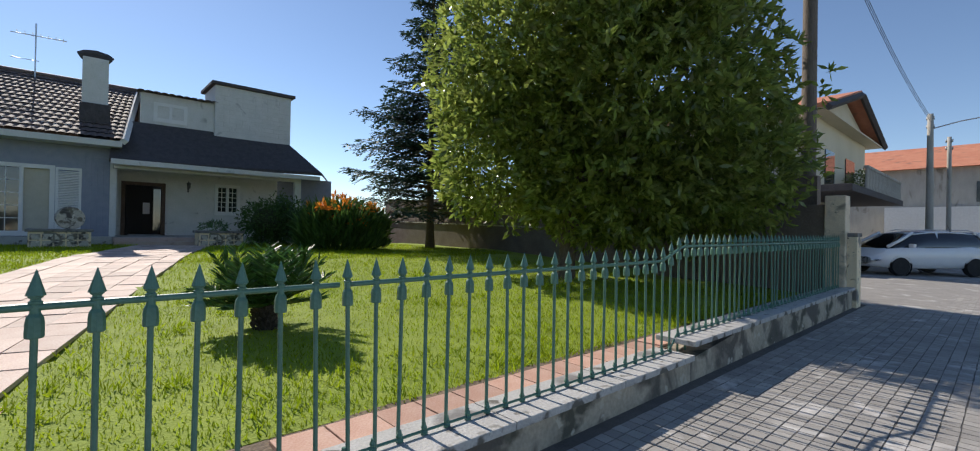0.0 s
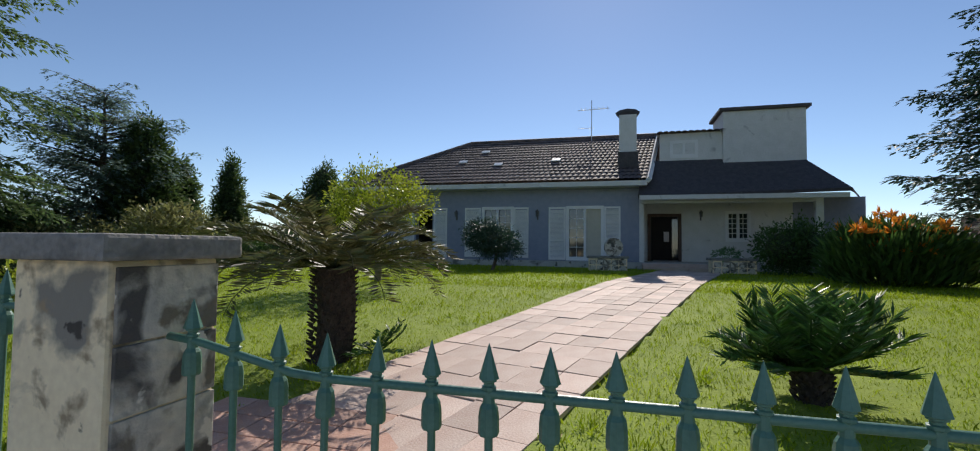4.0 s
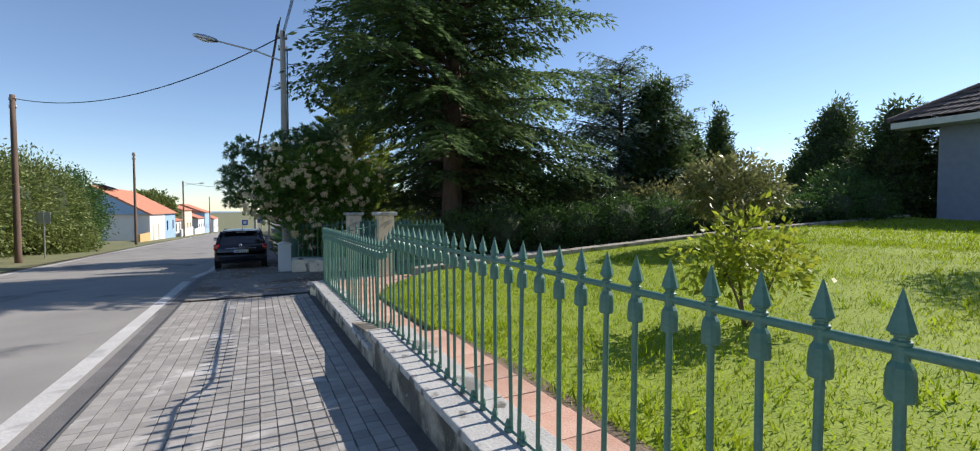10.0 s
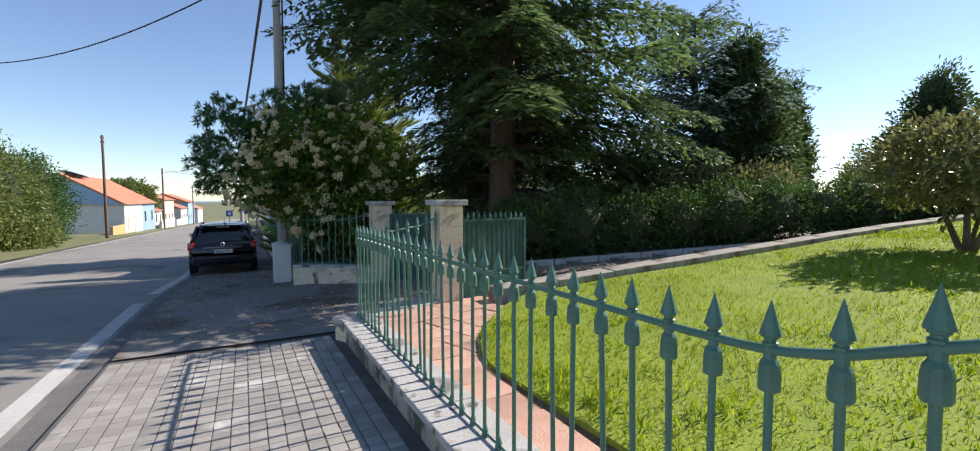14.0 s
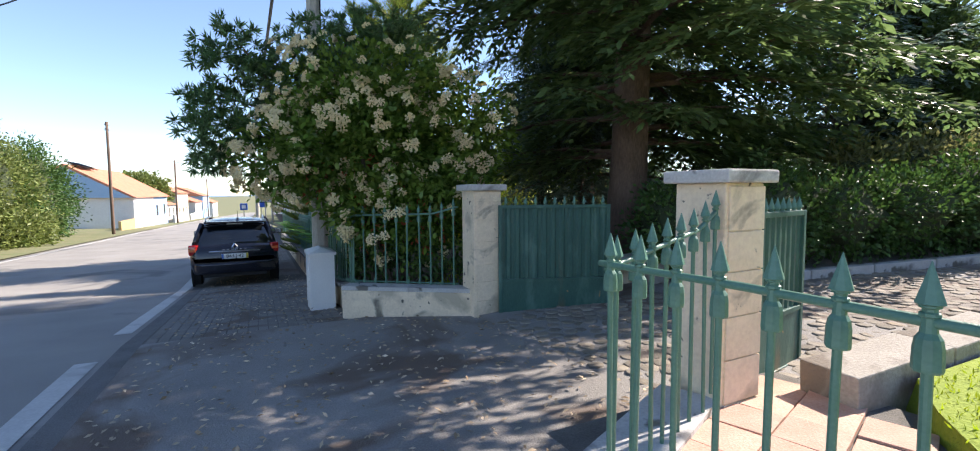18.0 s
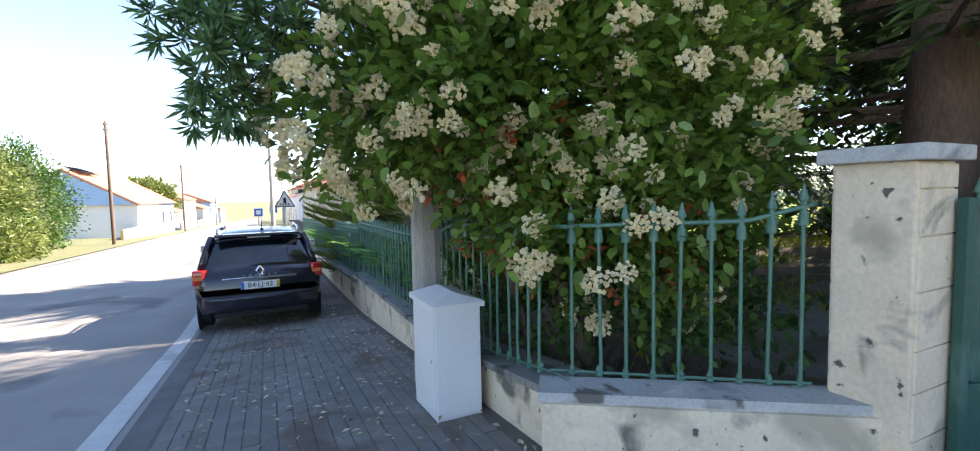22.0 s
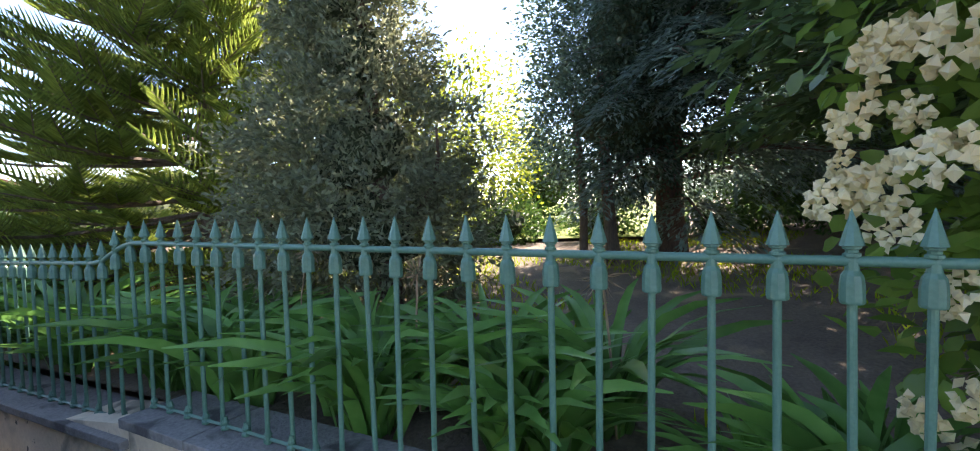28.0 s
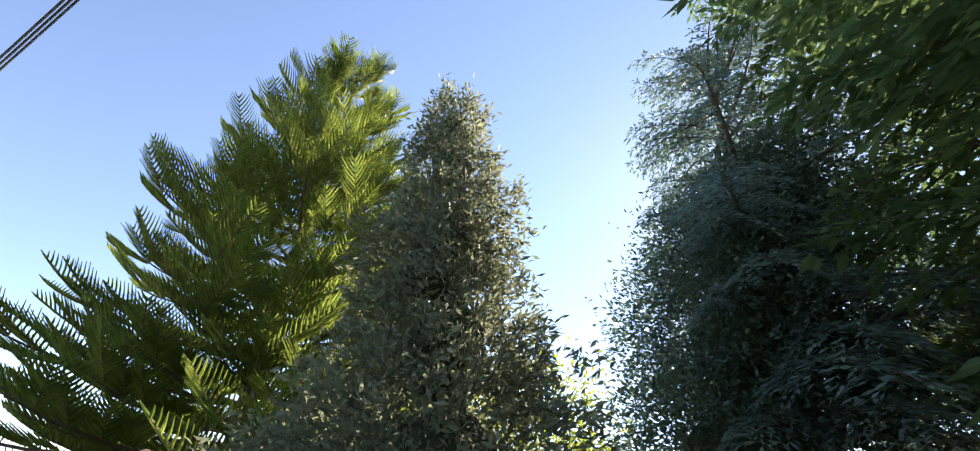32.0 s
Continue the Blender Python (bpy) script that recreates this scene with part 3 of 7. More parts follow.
def railing(name, pts, label, start_gap=0.0, spacing=SP, foot=None, stations=None):
    """A run of pickets through points (x, y, tip height), with a rail that follows the tips; stations: the pickets' own distances along it."""
    global PICKET, SPEAR, FOOT
    base = Vector(pts[0])
    f = empty(name, (base.x, base.y, base.z - 1.0), label, "fence", "green railings of the garden")
    o = Vector((base.x, base.y, base.z - 1.0))
    P = [Vector(p) for p in pts]
    cum = [0]
    for a, b in zip(P, P[1:]):
        cum.append(cum[-1] + math.hypot(b.x - a.x, b.y - a.y))
    def at(s):
        return Vector([float(np.interp(s, cum, [p[i] for p in P])) for i in range(3)])
    if stations is None:
        stations = np.arange(start_gap, cum[-1] + 1e-6, spacing)
    part("rail", sweep([at(s) - o + Vector((0, 0, -0.122)) for s in np.linspace(0, cum[-1], max(2, int(cum[-1] / 0.06)))], 0.0125, 8), M["green"], f, smooth=True)
    if foot:
        part("foot_bar", sweep([Vector((p.x, p.y, foot(p.y) + 0.02)) - o for p in (at(s) for s in np.linspace(0, cum[-1], max(2, int(cum[-1] / 0.12))))], [0.009] * max(2, int(cum[-1] / 0.12)), 4), M["green"], f)
    for s in stations:
        p = at(s) - o
        lean = pose(0, 0, 0, rng.normal(0, 0.5), rng.normal(0, 0.5), 0)
        m = Matrix.Translation(p) @ lean
        if PICKET is None:
            PICKET = part("picket", picket_bm, M["green"], f, at=m)
            SPEAR = part("spear", spear_bm, M["green"], PICKET)
            FOOT = bpy.data.meshes.new("foot")
            foot_bm.to_mesh(FOOT)
            FOOT.materials.append(M["green"])
            q = PICKET
        else:
            q = share("picket", PICKET, f, m)
            share("spear", SPEAR, q, Matrix.Identity(4))
        if foot:
            fo = new("foot", FOOT)
            fo.parent = f
            w = p + o
            fo.matrix_basis = pose(p.x, p.y, foot(w.y) + 0.004 - o.z)
    return f

def run(y0, y1, x=FX):
    return [(x, y, tip_z(y)) for y in np.linspace(y0, y1, max(3, int(abs(y1 - y0) / 0.1)))]
railing("railing", run(-9.3, 0.27), "green iron railing with spear tips and a raised wave", 0.0034, foot=plinth_z)
railing("double_gate", run(0.3, 2.47), "closed green iron gate of spear pickets before the path", 0.1122, foot=lambda y: 0.42)
gt = railing("side_gate", [(FX, 2.93, 1.6), (FX, 3.77, 1.6)], "narrow green iron gate between two stone pillars", 0.0986, foot=lambda y: 0.44)
for yy in (2.925, 3.775):
    st = part("stile", box(-0.024, -0.024, 0.42 - 0.6, 0.024, 0.024, 1.46 - 0.6, 0.004), M["green"], gt, at=pose(0, yy - 2.93, 0))
    sp = part("finial", lathe([(0.02, 0), (0.03, 0.012), (0.03, 0.025), (0.019, 0.035), (0.019, 0.05), (0.033, 0.06), (0.02, 0.1), (0.001, 0.15)], 8), M["green"], gt, at=pose(0, yy - 2.93, 1.46 - 0.6))
# the bars of the long run stand a little closer at its near end
LONG = np.interp(np.arange(-2, 67), [-2, 0, 13, 14, 19, 27, 38, 48, 54, 60, 64, 66], [4.296, 4.582, 6.446, 6.595, 7.34, 8.478, 10.167, 11.682, 12.644, 13.58, 14.208, 14.52])
railing("railing", run(4.2, 14.58), "long green iron railing on a low plinth by the pavement", foot=plinth_z, stations=LONG - 4.2)
railing("railing", [(2.84, 14.56, 1.14), (3.1, 14.65, 1.17), (3.7, 14.85, 1.24), (3.93, 14.93, 1.33)], "green iron railing turning in towards the gate", 0.08)
railing("railing", [(3.87, 18.56, 1.26), (3.6, 18.76, 1.17), (2.745, 19.4, 1.145)], "dark green iron railing below a flowering shrub", 0.06, foot=lambda y: 0.145)
railing("railing", run(19.25, 40, 2.77), "green iron railing above strap-leaved plants", 0.286, 0.148, foot=plinth_z)

# plinths
def plinth(y0, y1, label, m="plinth", thick=0.33):
    e = empty("plinth_wall", (2.66, y0, zg(y0)), label, "wall", kind="structure")
    ys = [y for y in np.linspace(y0, y1, max(3, int((y1 - y0) / 1.0)))]
    zt = plinth_z
    bm = bmesh.new()
    rows = []
    for y in ys:
        rows.append([bm.verts.new((x - 2.66, y - y0, z - zg(y0))) for x, z in ((2.665, zg(y) - 0.25), (2.665, zt(y) - 0.05), (2.66 + thick, zt(y) - 0.05), (2.66 + thick, zg(y) - 0.25))])
    for a, b in zip(rows, rows[1:]):
        for k in range(4):
            bm.faces.new((a[k], a[(k + 1) % 4], b[(k + 1) % 4], b[k]))
    bm.faces.new(rows[0])
    bm.faces.new(rows[-1][::-1])
    bmesh.ops.recalc_face_normals(bm, faces=bm.faces[:])
    part("body", bm, M[m], e)
    y = y0
    while y < y1 - 0.05:
        b = min(y + 1.15, y1)
        mid = (y + b) / 2
        sl = math.degrees(math.atan2(zt(b - 0.02) - zt(y + 0.02), b - y))
        part("coping_stone", box(-0.195, -(b - y) / 2 + 0.004, -0.05, 0.195, (b - y) / 2 - 0.004, 0.0, 0.006), M["coping" if m == "plinth" else "cap"], e, at=pose(0.155, mid - y0, zt(mid) - zg(y0), sl, 0, 0))
        y = b
    return e
plinth(-9.6, -3.0, "weathered low plinth wall with pale coping, higher part")
plinth(-3.0, 0.3, "weathered low plinth wall with pale coping")
plinth(4.15, 9.58, "weathered low plinth wall with pale coping by the pavement")
plinth(9.58, 14.44, "weathered low plinth wall with pale coping, lower part")
plinth(19.2, 25.5, "cream low wall with grey coping under the railing", "render_pale", 0.3)
plinth(25.5, 40.0, "cream low wall stepping down along the street", "render_pale", 0.3)
def oblique(name, a, b, z0, z1, th, m, label):
    a, b = Vector(a), Vector(b)
    d = (b - a).normalized()
    n = Vector((-d.y, d.x)) * th
    e = empty(name, (a.x, a.y, z0), label, "wall", kind="structure")
    poly = [(0, 0), tuple(b - a), tuple(b - a + n), tuple(n)]
    part("body", slab(poly, -0.2, z1 - z0 - 0.05), M[m], e)
    o = Vector((d.y, -d.x)) * 0.03
    part("coping_stone", slab([tuple(o - d * 0.02), tuple(b - a + o + d * 0.02), tuple(b - a + n - o + d * 0.02), tuple(n - o - d * 0.02)], z1 - z0 - 0.05, z1 - z0), M["coping"], e)
    return e
oblique("plinth_wall", (2.7, 14.4), (3.97, 14.95), -0.2, 0.11, 0.28, "render", "low plinth wall turning in beside the driveway")
oblique("plinth_wall", (3.99, 18.19), (2.54, 19.17), -0.3, 0.145, -0.3, "render_pale", "stained cream low wall below the flowering shrub")

# ---------- pillars ----------
def pillar(name, x0, y0, x1, y1, zb, zt, label, m="render", m2="stone", cap="cap", over=0.055, joints=True):
    e = empty(name, ((x0 + x1) / 2, (y0 + y1) / 2, zb), label, "pillar", "gate pillars")
    hx, hy, h = (x1 - x0) / 2, (y1 - y0) / 2, zt - zb
    bm = box(-hx, -hy, -0.2, hx, hy, h - 0.075, 0.012)
    part("shaft", bm, M[m], e)
    part("cap_slab", box(-hx - over, -hy - over, h - 0.075, hx + over, hy + over, h, 0.012), M[cap], e)
    if joints:
        z = 0.05
        while z < h - 0.12:
            s = min(rng.uniform(0.2, 0.28), h - 0.08 - z)
            for yy, sg in ((-hy, -1), (hy, 1)):
                part("stone_block", box(-hx + 0.02, yy - 0.012 if sg < 0 else yy - 0.002, z, hx - 0.004, yy + 0.002 if sg < 0 else yy + 0.012, z + s - 0.008, 0.004), M[m2], e)
            z += s
    return e
pillar("pillar", 2.667, 2.51, 3.03, 2.87, 0.2, 1.72, "weathered square stone pillar with dark stains and cap")
pB = pillar("pillar", 2.667, 3.82, 2.985, 4.155, 0.15, 1.695, "weathered cream stone pillar with house number 1228")
pillar("pillar", 3.97, 14.9, 4.3, 15.25, -0.18, 1.44, "peeling cream gate pillar with a flat cap", "render_pale", "render_pale", "coping")
pillar("pillar", 3.9, 18.15, 4.26, 18.5, -0.28, 1.41, "stained cream gate pillar beside the green gate", "render_pale", "render_pale", "coping")
pillar("pillar", 2.6, -9.95, 2.86, -9.6, 0.2, 1.66, "old concrete corner post of the railing", "render", "stone", "cap", 0.01, False)

def lettering(txt, size, m, parent, at, depth=0.004, name="lettering", label=""):
    cu = bpy.data.curves.new(name, 'FONT')
    cu.body, cu.size, cu.extrude, cu.align_x, cu.align_y = txt, size, depth, 'CENTER', 'CENTER'
    ob = new(name, cu)
    ob.data.materials.append(m)
    ob.parent = parent
    ob.matrix_basis = at
    return tagged(ob, label)
STREET = Matrix(((0, 0, -1, 0), (-1, 0, 0, 0), (0, 1, 0, 0), (0, 0, 0, 1)))   # lettering that faces the street
def street(x, y, z):
    return Matrix.Translation((x, y, z)) @ STREET
ob = lettering("1228", 0.115, M["bronze"], pB, street(-0.163, 0.0, 1.3), 0.006, "house_number", "dark metal house number 1228")
ob.data.bevel_depth = 0.0015
ip = empty("intercom", (2.667, 3.975, 1.135), "white framed door intercom let into the pillar", "intercom")
fr = bmesh.new()
for b in ((-0.012, -0.052, 0, 0.004, -0.036, 0.21), (-0.012, 0.036, 0, 0.004, 0.052, 0.21), (-0.012, -0.036, 0, 0.004, 0.036, 0.022), (-0.012, -0.036, 0.188, 0.004, 0.036, 0.21)):
    box(*b, bm=fr)
part("frame", fr, M["white"], ip)
part("plate", box(-0.006, -0.036, 0.022, 0.004, 0.036, 0.188), M["dark"], ip)
part("name_tag", box(-0.009, -0.03, 0.03, -0.005, 0.03, 0.048), M["cream"], ip)
part("grille", box(-0.009, -0.026, 0.12, -0.005, 0.026, 0.165), M["iron"], ip)
part("button", lathe([(0.006, 0), (0.006, 0.006), (0.004, 0.008)], 10), M["steel"], ip, at=pose(-0.006, 0, 0.08, 0, -90, 0))

# ---------- sheet-metal gate leaves ----------
def gate_leaf(a, b, zb, zt, label):
    a, b = Vector(a), Vector(b)
    d = b - a
    e = empty("gate_leaf", (a.x, a.y, zb), label, "gate", "gate leaves", rz=math.degrees(math.atan2(d.y, d.x)))
    w, h = d.length, zt - zb
    n = 12
    bm = bmesh.new()
    xs = np.linspace(0.03, w - 0.03, n * 6 + 1)
    ridge = [0.016 if (k % 6) in (1, 2, 3) else -0.002 for k in range(len(xs))]
    lo = [bm.verts.new((x, r, 0.48)) for x, r in zip(xs, ridge)]
    hi = [bm.verts.new((x, r, h - 0.02)) for x, r in zip(xs, ridge)]
    for k in range(len(xs) - 1):
        bm.faces.new((lo[k], lo[k + 1], hi[k + 1], hi[k]))
    sheet = part("corrugated_sheet", bm, M["gate"], e)
    sheet.modifiers.new("thick", 'SOLIDIFY').thickness = 0.003
    part("lower_panel", box(0.03, -0.012, 0.04, w - 0.03, 0.012, 0.46, 0.003), M["gate"], e)
    for nm, bx in (("stile", (0, -0.025, 0, 0.045, 0.025, h)), ("stile", (w - 0.045, -0.025, 0, w, 0.025, h)), ("rail", (0.045, -0.024, h - 0.04, w - 0.045, 0.024, h)), ("rail", (0.045, -0.024, 0.455, w - 0.045, 0.024, 0.49)), ("rail", (0.045, -0.024, 0.0, w - 0.045, 0.024, 0.04))):
        part(nm, box(*bx, 0.004), M["gate"], e)
    for k in range(n - 1):
        x = 0.09 + k * (w - 0.18) / (n - 2)
        if SPEAR:
            share("spear", SPEAR, e, Matrix.Translation((x, 0, h + 0.11)))
    return e
gate_leaf((4.2, 18.1), (5.5, 17.64), -0.22, 1.16, "open dark green sheet-metal gate leaf with spear tips")
gate_leaf((4.43, 15.2), (5.6, 15.42), -0.1, 1.16, "open dark green sheet-metal gate leaf behind a pillar")

# ---------- cabinet and lamp pole ----------
zb = zg(20.0) + 0.03
cab = empty("utility_cabinet", (2.415, 20.3, zb), "white painted meter cabinet with a sloping lid on the pavement", "cabinet")
part("body", box(-0.165, -0.26, -0.12, 0.165, 0.26, 0.77, 0.006), M["box_white"], cab)
bm = bmesh.new()
v = [bm.verts.new(c) for c in ((-0.19, -0.285, 0.77), (0.19, -0.285, 0.77), (0.19, 0.285, 0.77), (-0.19, 0.285, 0.77), (-0.19, -0.285, 0.805), (0.19, -0.285, 0.805), (0.19, 0.285, 0.805), (-0.19, 0.285, 0.805), (0, -0.16, 0.87), (0, 0.16, 0.87))]
for f in ((3, 2, 1, 0), (0, 1, 5, 4), (1, 2, 6, 5), (2, 3, 7, 6), (3, 0, 4, 7), (4, 5, 8), (5, 6, 9, 8), (6, 7, 9), (7, 4, 8, 9)):
    bm.faces.new([v[i] for i in f])
part("lid", bm, M["box_white"], cab)
part("door", box(-0.172, -0.24, 0.06, -0.166, 0.24, 0.72, 0.002), M["box_white"], cab)
part("lock", lathe([(0.011, 0), (0.011, 0.008), (0.006, 0.01)], 10), M["steel"], cab, at=pose(-0.172, -0.18, 0.4, 0, -90, 0))

def street_pole(x, y, zb, h, label, m="concrete", r0=0.14, r1=0.085, arm=None, lean=0.0, square=False):
    e = empty("street_pole", (x, y, zb), label, "utility pole", "street poles")
    bm = bmesh.new()
    if square:
        rows = []
        for i in range(9):
            k = i / 8
            a, b = r0 * (1 - k) + r1 * k, 0.75 * (r0 * (1 - k) + r1 * k)
            c = a * 0.45
            ring8 = [(-a, -c), (-c, -b), (c, -b), (a, -c), (a, c), (c, b), (-c, b), (-a, c)]
            rows.append([bm.verts.new((px + lean * k * h, py, -0.4 + k * (h + 0.4))) for px, py in ring8])
        for p, q in zip(rows, rows[1:]):
            for k in range(8):
                bm.faces.new((p[k], p[(k + 1) % 8], q[(k + 1) % 8], q[k]))
        bm.faces.new(rows[-1])
    else:
        sweep([(lean * h * k / 6, 0, -0.4 + (h + 0.4) * k / 6) for k in range(7)], [r0 + (r1 - r0) * k / 6 for k in range(7)], 12, bm)
    part("pole", bm, M[m], e, smooth=not square)
    for z in (h - 0.25, h - 0.6):
        part("bracket", box(lean * h - 0.13, -0.03, z, lean * h + 0.13, 0.03, z + 0.05), M["iron"], e)
        for s in (-0.11, 0.11):
            part("insulator", lathe([(0.015, 0), (0.03, 0.02), (0.02, 0.05), (0.032, 0.07), (0.01, 0.1)], 8), M["white"], e, at=pose(lean * h + s, 0, z + 0.05))
    if arm:
        ax, az = arm
        pts = [(lean * h, 0, az - 0.25), (ax * 0.4, 0, az - 0.05), (ax, 0, az + 0.1)]
        part("arm", sweep(pts, 0.024, 8), M["steel"], e)
        sg = 1 if ax > 0 else -1
        bm = bmesh.new()
        bmesh.ops.create_uvsphere(bm, u_segments=14, v_segments=8, radius=1)
        bmesh.ops.scale(bm, vec=(0.34, 0.11, 0.085), verts=bm.verts[:])
        part("lamp_head", bm, M["steel"], e, at=pose(ax + 0.28 * sg, 0, az + 0.14, 0, -8 * sg, 0), smooth=True)
        bm = bmesh.new()
        bmesh.ops.create_uvsphere(bm, u_segments=12, v_segments=6, radius=1)
        bmesh.ops.scale(bm, vec=(0.22, 0.085, 0.07), verts=bm.verts[:])
        part("diffuser", bm, M["plate"], e, at=pose(ax + 0.3 * sg, 0, az + 0.1, 0, -8 * sg, 0), smooth=True)
    return e
street_pole(2.5, 20.98, zg(21), 7.4, "weathered grey concrete utility pole with a street lamp arm", "pole_grey", r0=0.125, r1=0.07, arm=(-1.75, 6.72), square=True)
street_pole(-8.15, 34.0, zg(34), 7.75, "brown wooden utility pole beside the road", "wood_pole", 0.14, 0.1)
street_pole(-7.7, 55.0, zg(55), 8.0, "slim brown wooden pole near the pale blue house", "wood_pole", 0.11, 0.08)
street_pole(-7.6, 84.0, zg(84), 8.0, "distant pole with a street lamp", "wood_pole", 0.12, 0.09, arm=(2.0, 7.6))
street_pole(-7.6, 125.0, zg(125), 8.0, "distant brown wooden utility pole", "wood_pole", 0.12, 0.09)
street_pole(1.6, 44.0, zg(44), 5.8, "concrete pole with a street lamp farther down the street", "concrete", 0.13, 0.08, arm=(-1.6, 5.4))
street_pole(3.2, 78.0, zg(78), 7.5, "distant grey concrete pole", "concrete", 0.13, 0.09)
street_pole(3.55, -10.25, 0.4, 9.2, "round weathered utility pole behind the garden wall", "old_pole", 0.15, 0.12)
street_pole(3.0, -26.0, zg(-27), 6.6, "concrete pole with a long street lamp arm", "concrete", 0.15, 0.1, arm=(-2.2, 6.2))
street_pole(2.6, -29.0, zg(-33), 6.0, "slim grey pole by the wall", "concrete", 0.1, 0.08)

def cable(a, b, sag, r=0.012, label="black overhead cable sagging between poles", n=18):
    a, b = Vector(a), Vector(b)
    pts = [a.lerp(b, k / n) - Vector((0, 0, sag * 4 * (k / n) * (1 - k / n))) for k in range(n + 1)]
    thing("overhead_cable", sweep(pts, r, 5), M["cable"], label, "cable", "overhead cables")
zt = zg(21) + 7.35
cable((2.5, 21, zt - 0.1), (-8.15, 34, zg(34) + 7.6), 0.9, 0.018)
for k in range(3):
    cable((2.45 - 0.04 * k, 21, zt + 0.45 - 0.11 * k), (1.55 - 0.05 * k, 44.0, zg(44) + 5.75 - 0.1 * k), 0.12, 0.016)
    cable((2.5, 21, zt - 0.1 * k), (3.55, -10.25, 9.3 - 0.12 * k), 0.7, 0.009)
    cable((3.55, -10.25, 9.3 - 0.12 * k), (3.0, -26, zg(-27) + 6.5 - 0.1 * k), 0.4, 0.008)
cable((-7.6, 84, zg(84) + 7.8), (3.2, 78, zg(78) + 7.3), 0.6, 0.02)
cable((2.62, 21, zt - 0.5), (2.62, 21.3, 2.0), 0.0, 0.02, "black cable hanging down the pole")

# ---------- lawn, beds, path ----------
bm = bmesh.new()
vv = []
for y in np.linspace(-12, 14.5, 90):
    x = lawn_edge(y)
    row = [bm.verts.new((x - 0.05, y, zl(x, y) - 0.3))]
    for u in np.linspace(0, 1, 55):
        x = lawn_edge(y) + (21.5 - lawn_edge(y)) * u ** 1.3
        yy = min(y, kerb_y(x) - 0.1)
        row.append(bm.verts.new((x, yy, zl(x, yy) + 0.035 * noise.noise((x * 0.6, yy * 0.6, 0)) - (0.06 if abs(yy - 2.7 + (x - 4.8) * 0.278) < 1.0 else 0.0))))
    vv.append(row)
for a, b in zip(vv, vv[1:]):
    for k in range(55):
        bm.faces.new((a[k], a[k + 1], b[k + 1], b[k]))
thing("lawn", bm, M["lawn"], "sunlit mown green lawn rising to the house", "lawn", kind="structure")
thing("garden_bed", grid(list(np.linspace(2.95, 30, 40)), list(np.linspace(18.9, 60, 50)), lambda x, y: zl(x, y) - 0.03 + 0.07 * noise.noise((x * 0.5, y * 0.5, 4))), M["soil"], "dark bare soil under the trees", "garden soil", kind="structure")
thing("garden_ground", grid([2.98, 10, 21, 40], [-30, -12, 0, 14.5, 40], lambda x, y: zl(min(x, 30), y) - 0.35), M["soil"], "earth below the garden", "ground", kind="structure")
thing("lawn_strip", grid(list(np.linspace(20.5, 40, 6)), list(np.linspace(14.4, 60, 8)), lambda x, y: 0.35), M["lawn"], "sunlit lawn beyond the trees", "lawn", kind="structure")
kerb = empty("lawn_kerb", (4.6, 14.6, 0.1), "low concrete kerb between lawn and driveway", "kerb", kind="structure")
for k in range(18):
    x0 = 4.62 + k * 0.94
    xm = x0 + 0.47
    sl = math.degrees(math.atan2(zl(xm + 0.5, 14.2) - zl(xm - 0.5, 14.2), 1))
    part("kerb_stone", box(-0.466, -0.17, -0.4, 0.466, 0.17, 0.0, 0.012), M["kerb"], kerb, at=pose(xm - 4.6, kerb_y(xm) - 14.6 + 0.1, zl(xm, 14.2) + 0.09 + rng.normal(0, 0.004) - 0.1, 0, -sl, -5.1 + rng.normal(0, 0.3)))
# blades of grass
def blades(n, x0, x1, y0, y1, h, w):
    x = x0 + (x1 - x0) * rng.random(n) ** 1.35
    y = rng.uniform(y0, y1, n)
    cy = 2.7 - (x - 4.8) * 0.278
    edge = 3.4 + 1.1 * np.maximum(0, (y - 12.2) / 1.85) ** 2
    keep = (np.abs(y - cy) > 1.12) & (x > edge + rng.normal(0, 0.02, n)) & (y < 14.45 - 0.09 * (x - 4.5))
    x, y = x[keep], y[keep]
    z = np.array([zl(a, b) for a, b in zip(x, y)])
    P = np.stack([x, y, z - 0.005], 1)
    D = np.stack([rng.normal(0, 0.45, len(x)), rng.normal(0, 0.45, len(x)), np.ones(len(x))], 1)
    return leaves(P, D, h, w, curl=0.1, jitter=0.05)
tagged(quads("lawn_grass", blades(135000, 3.35, 13, -8.5, 14.5, 0.05, 0.009), M["blade"]), "short uneven blades of the lawn", "grass", kind="stuff")
tagged(quads("lawn_grass_far", blades(45000, 12, 21, -10, 14.3, 0.07, 0.016), M["blade"]), "short uneven blades of the far lawn", "grass", kind="stuff")

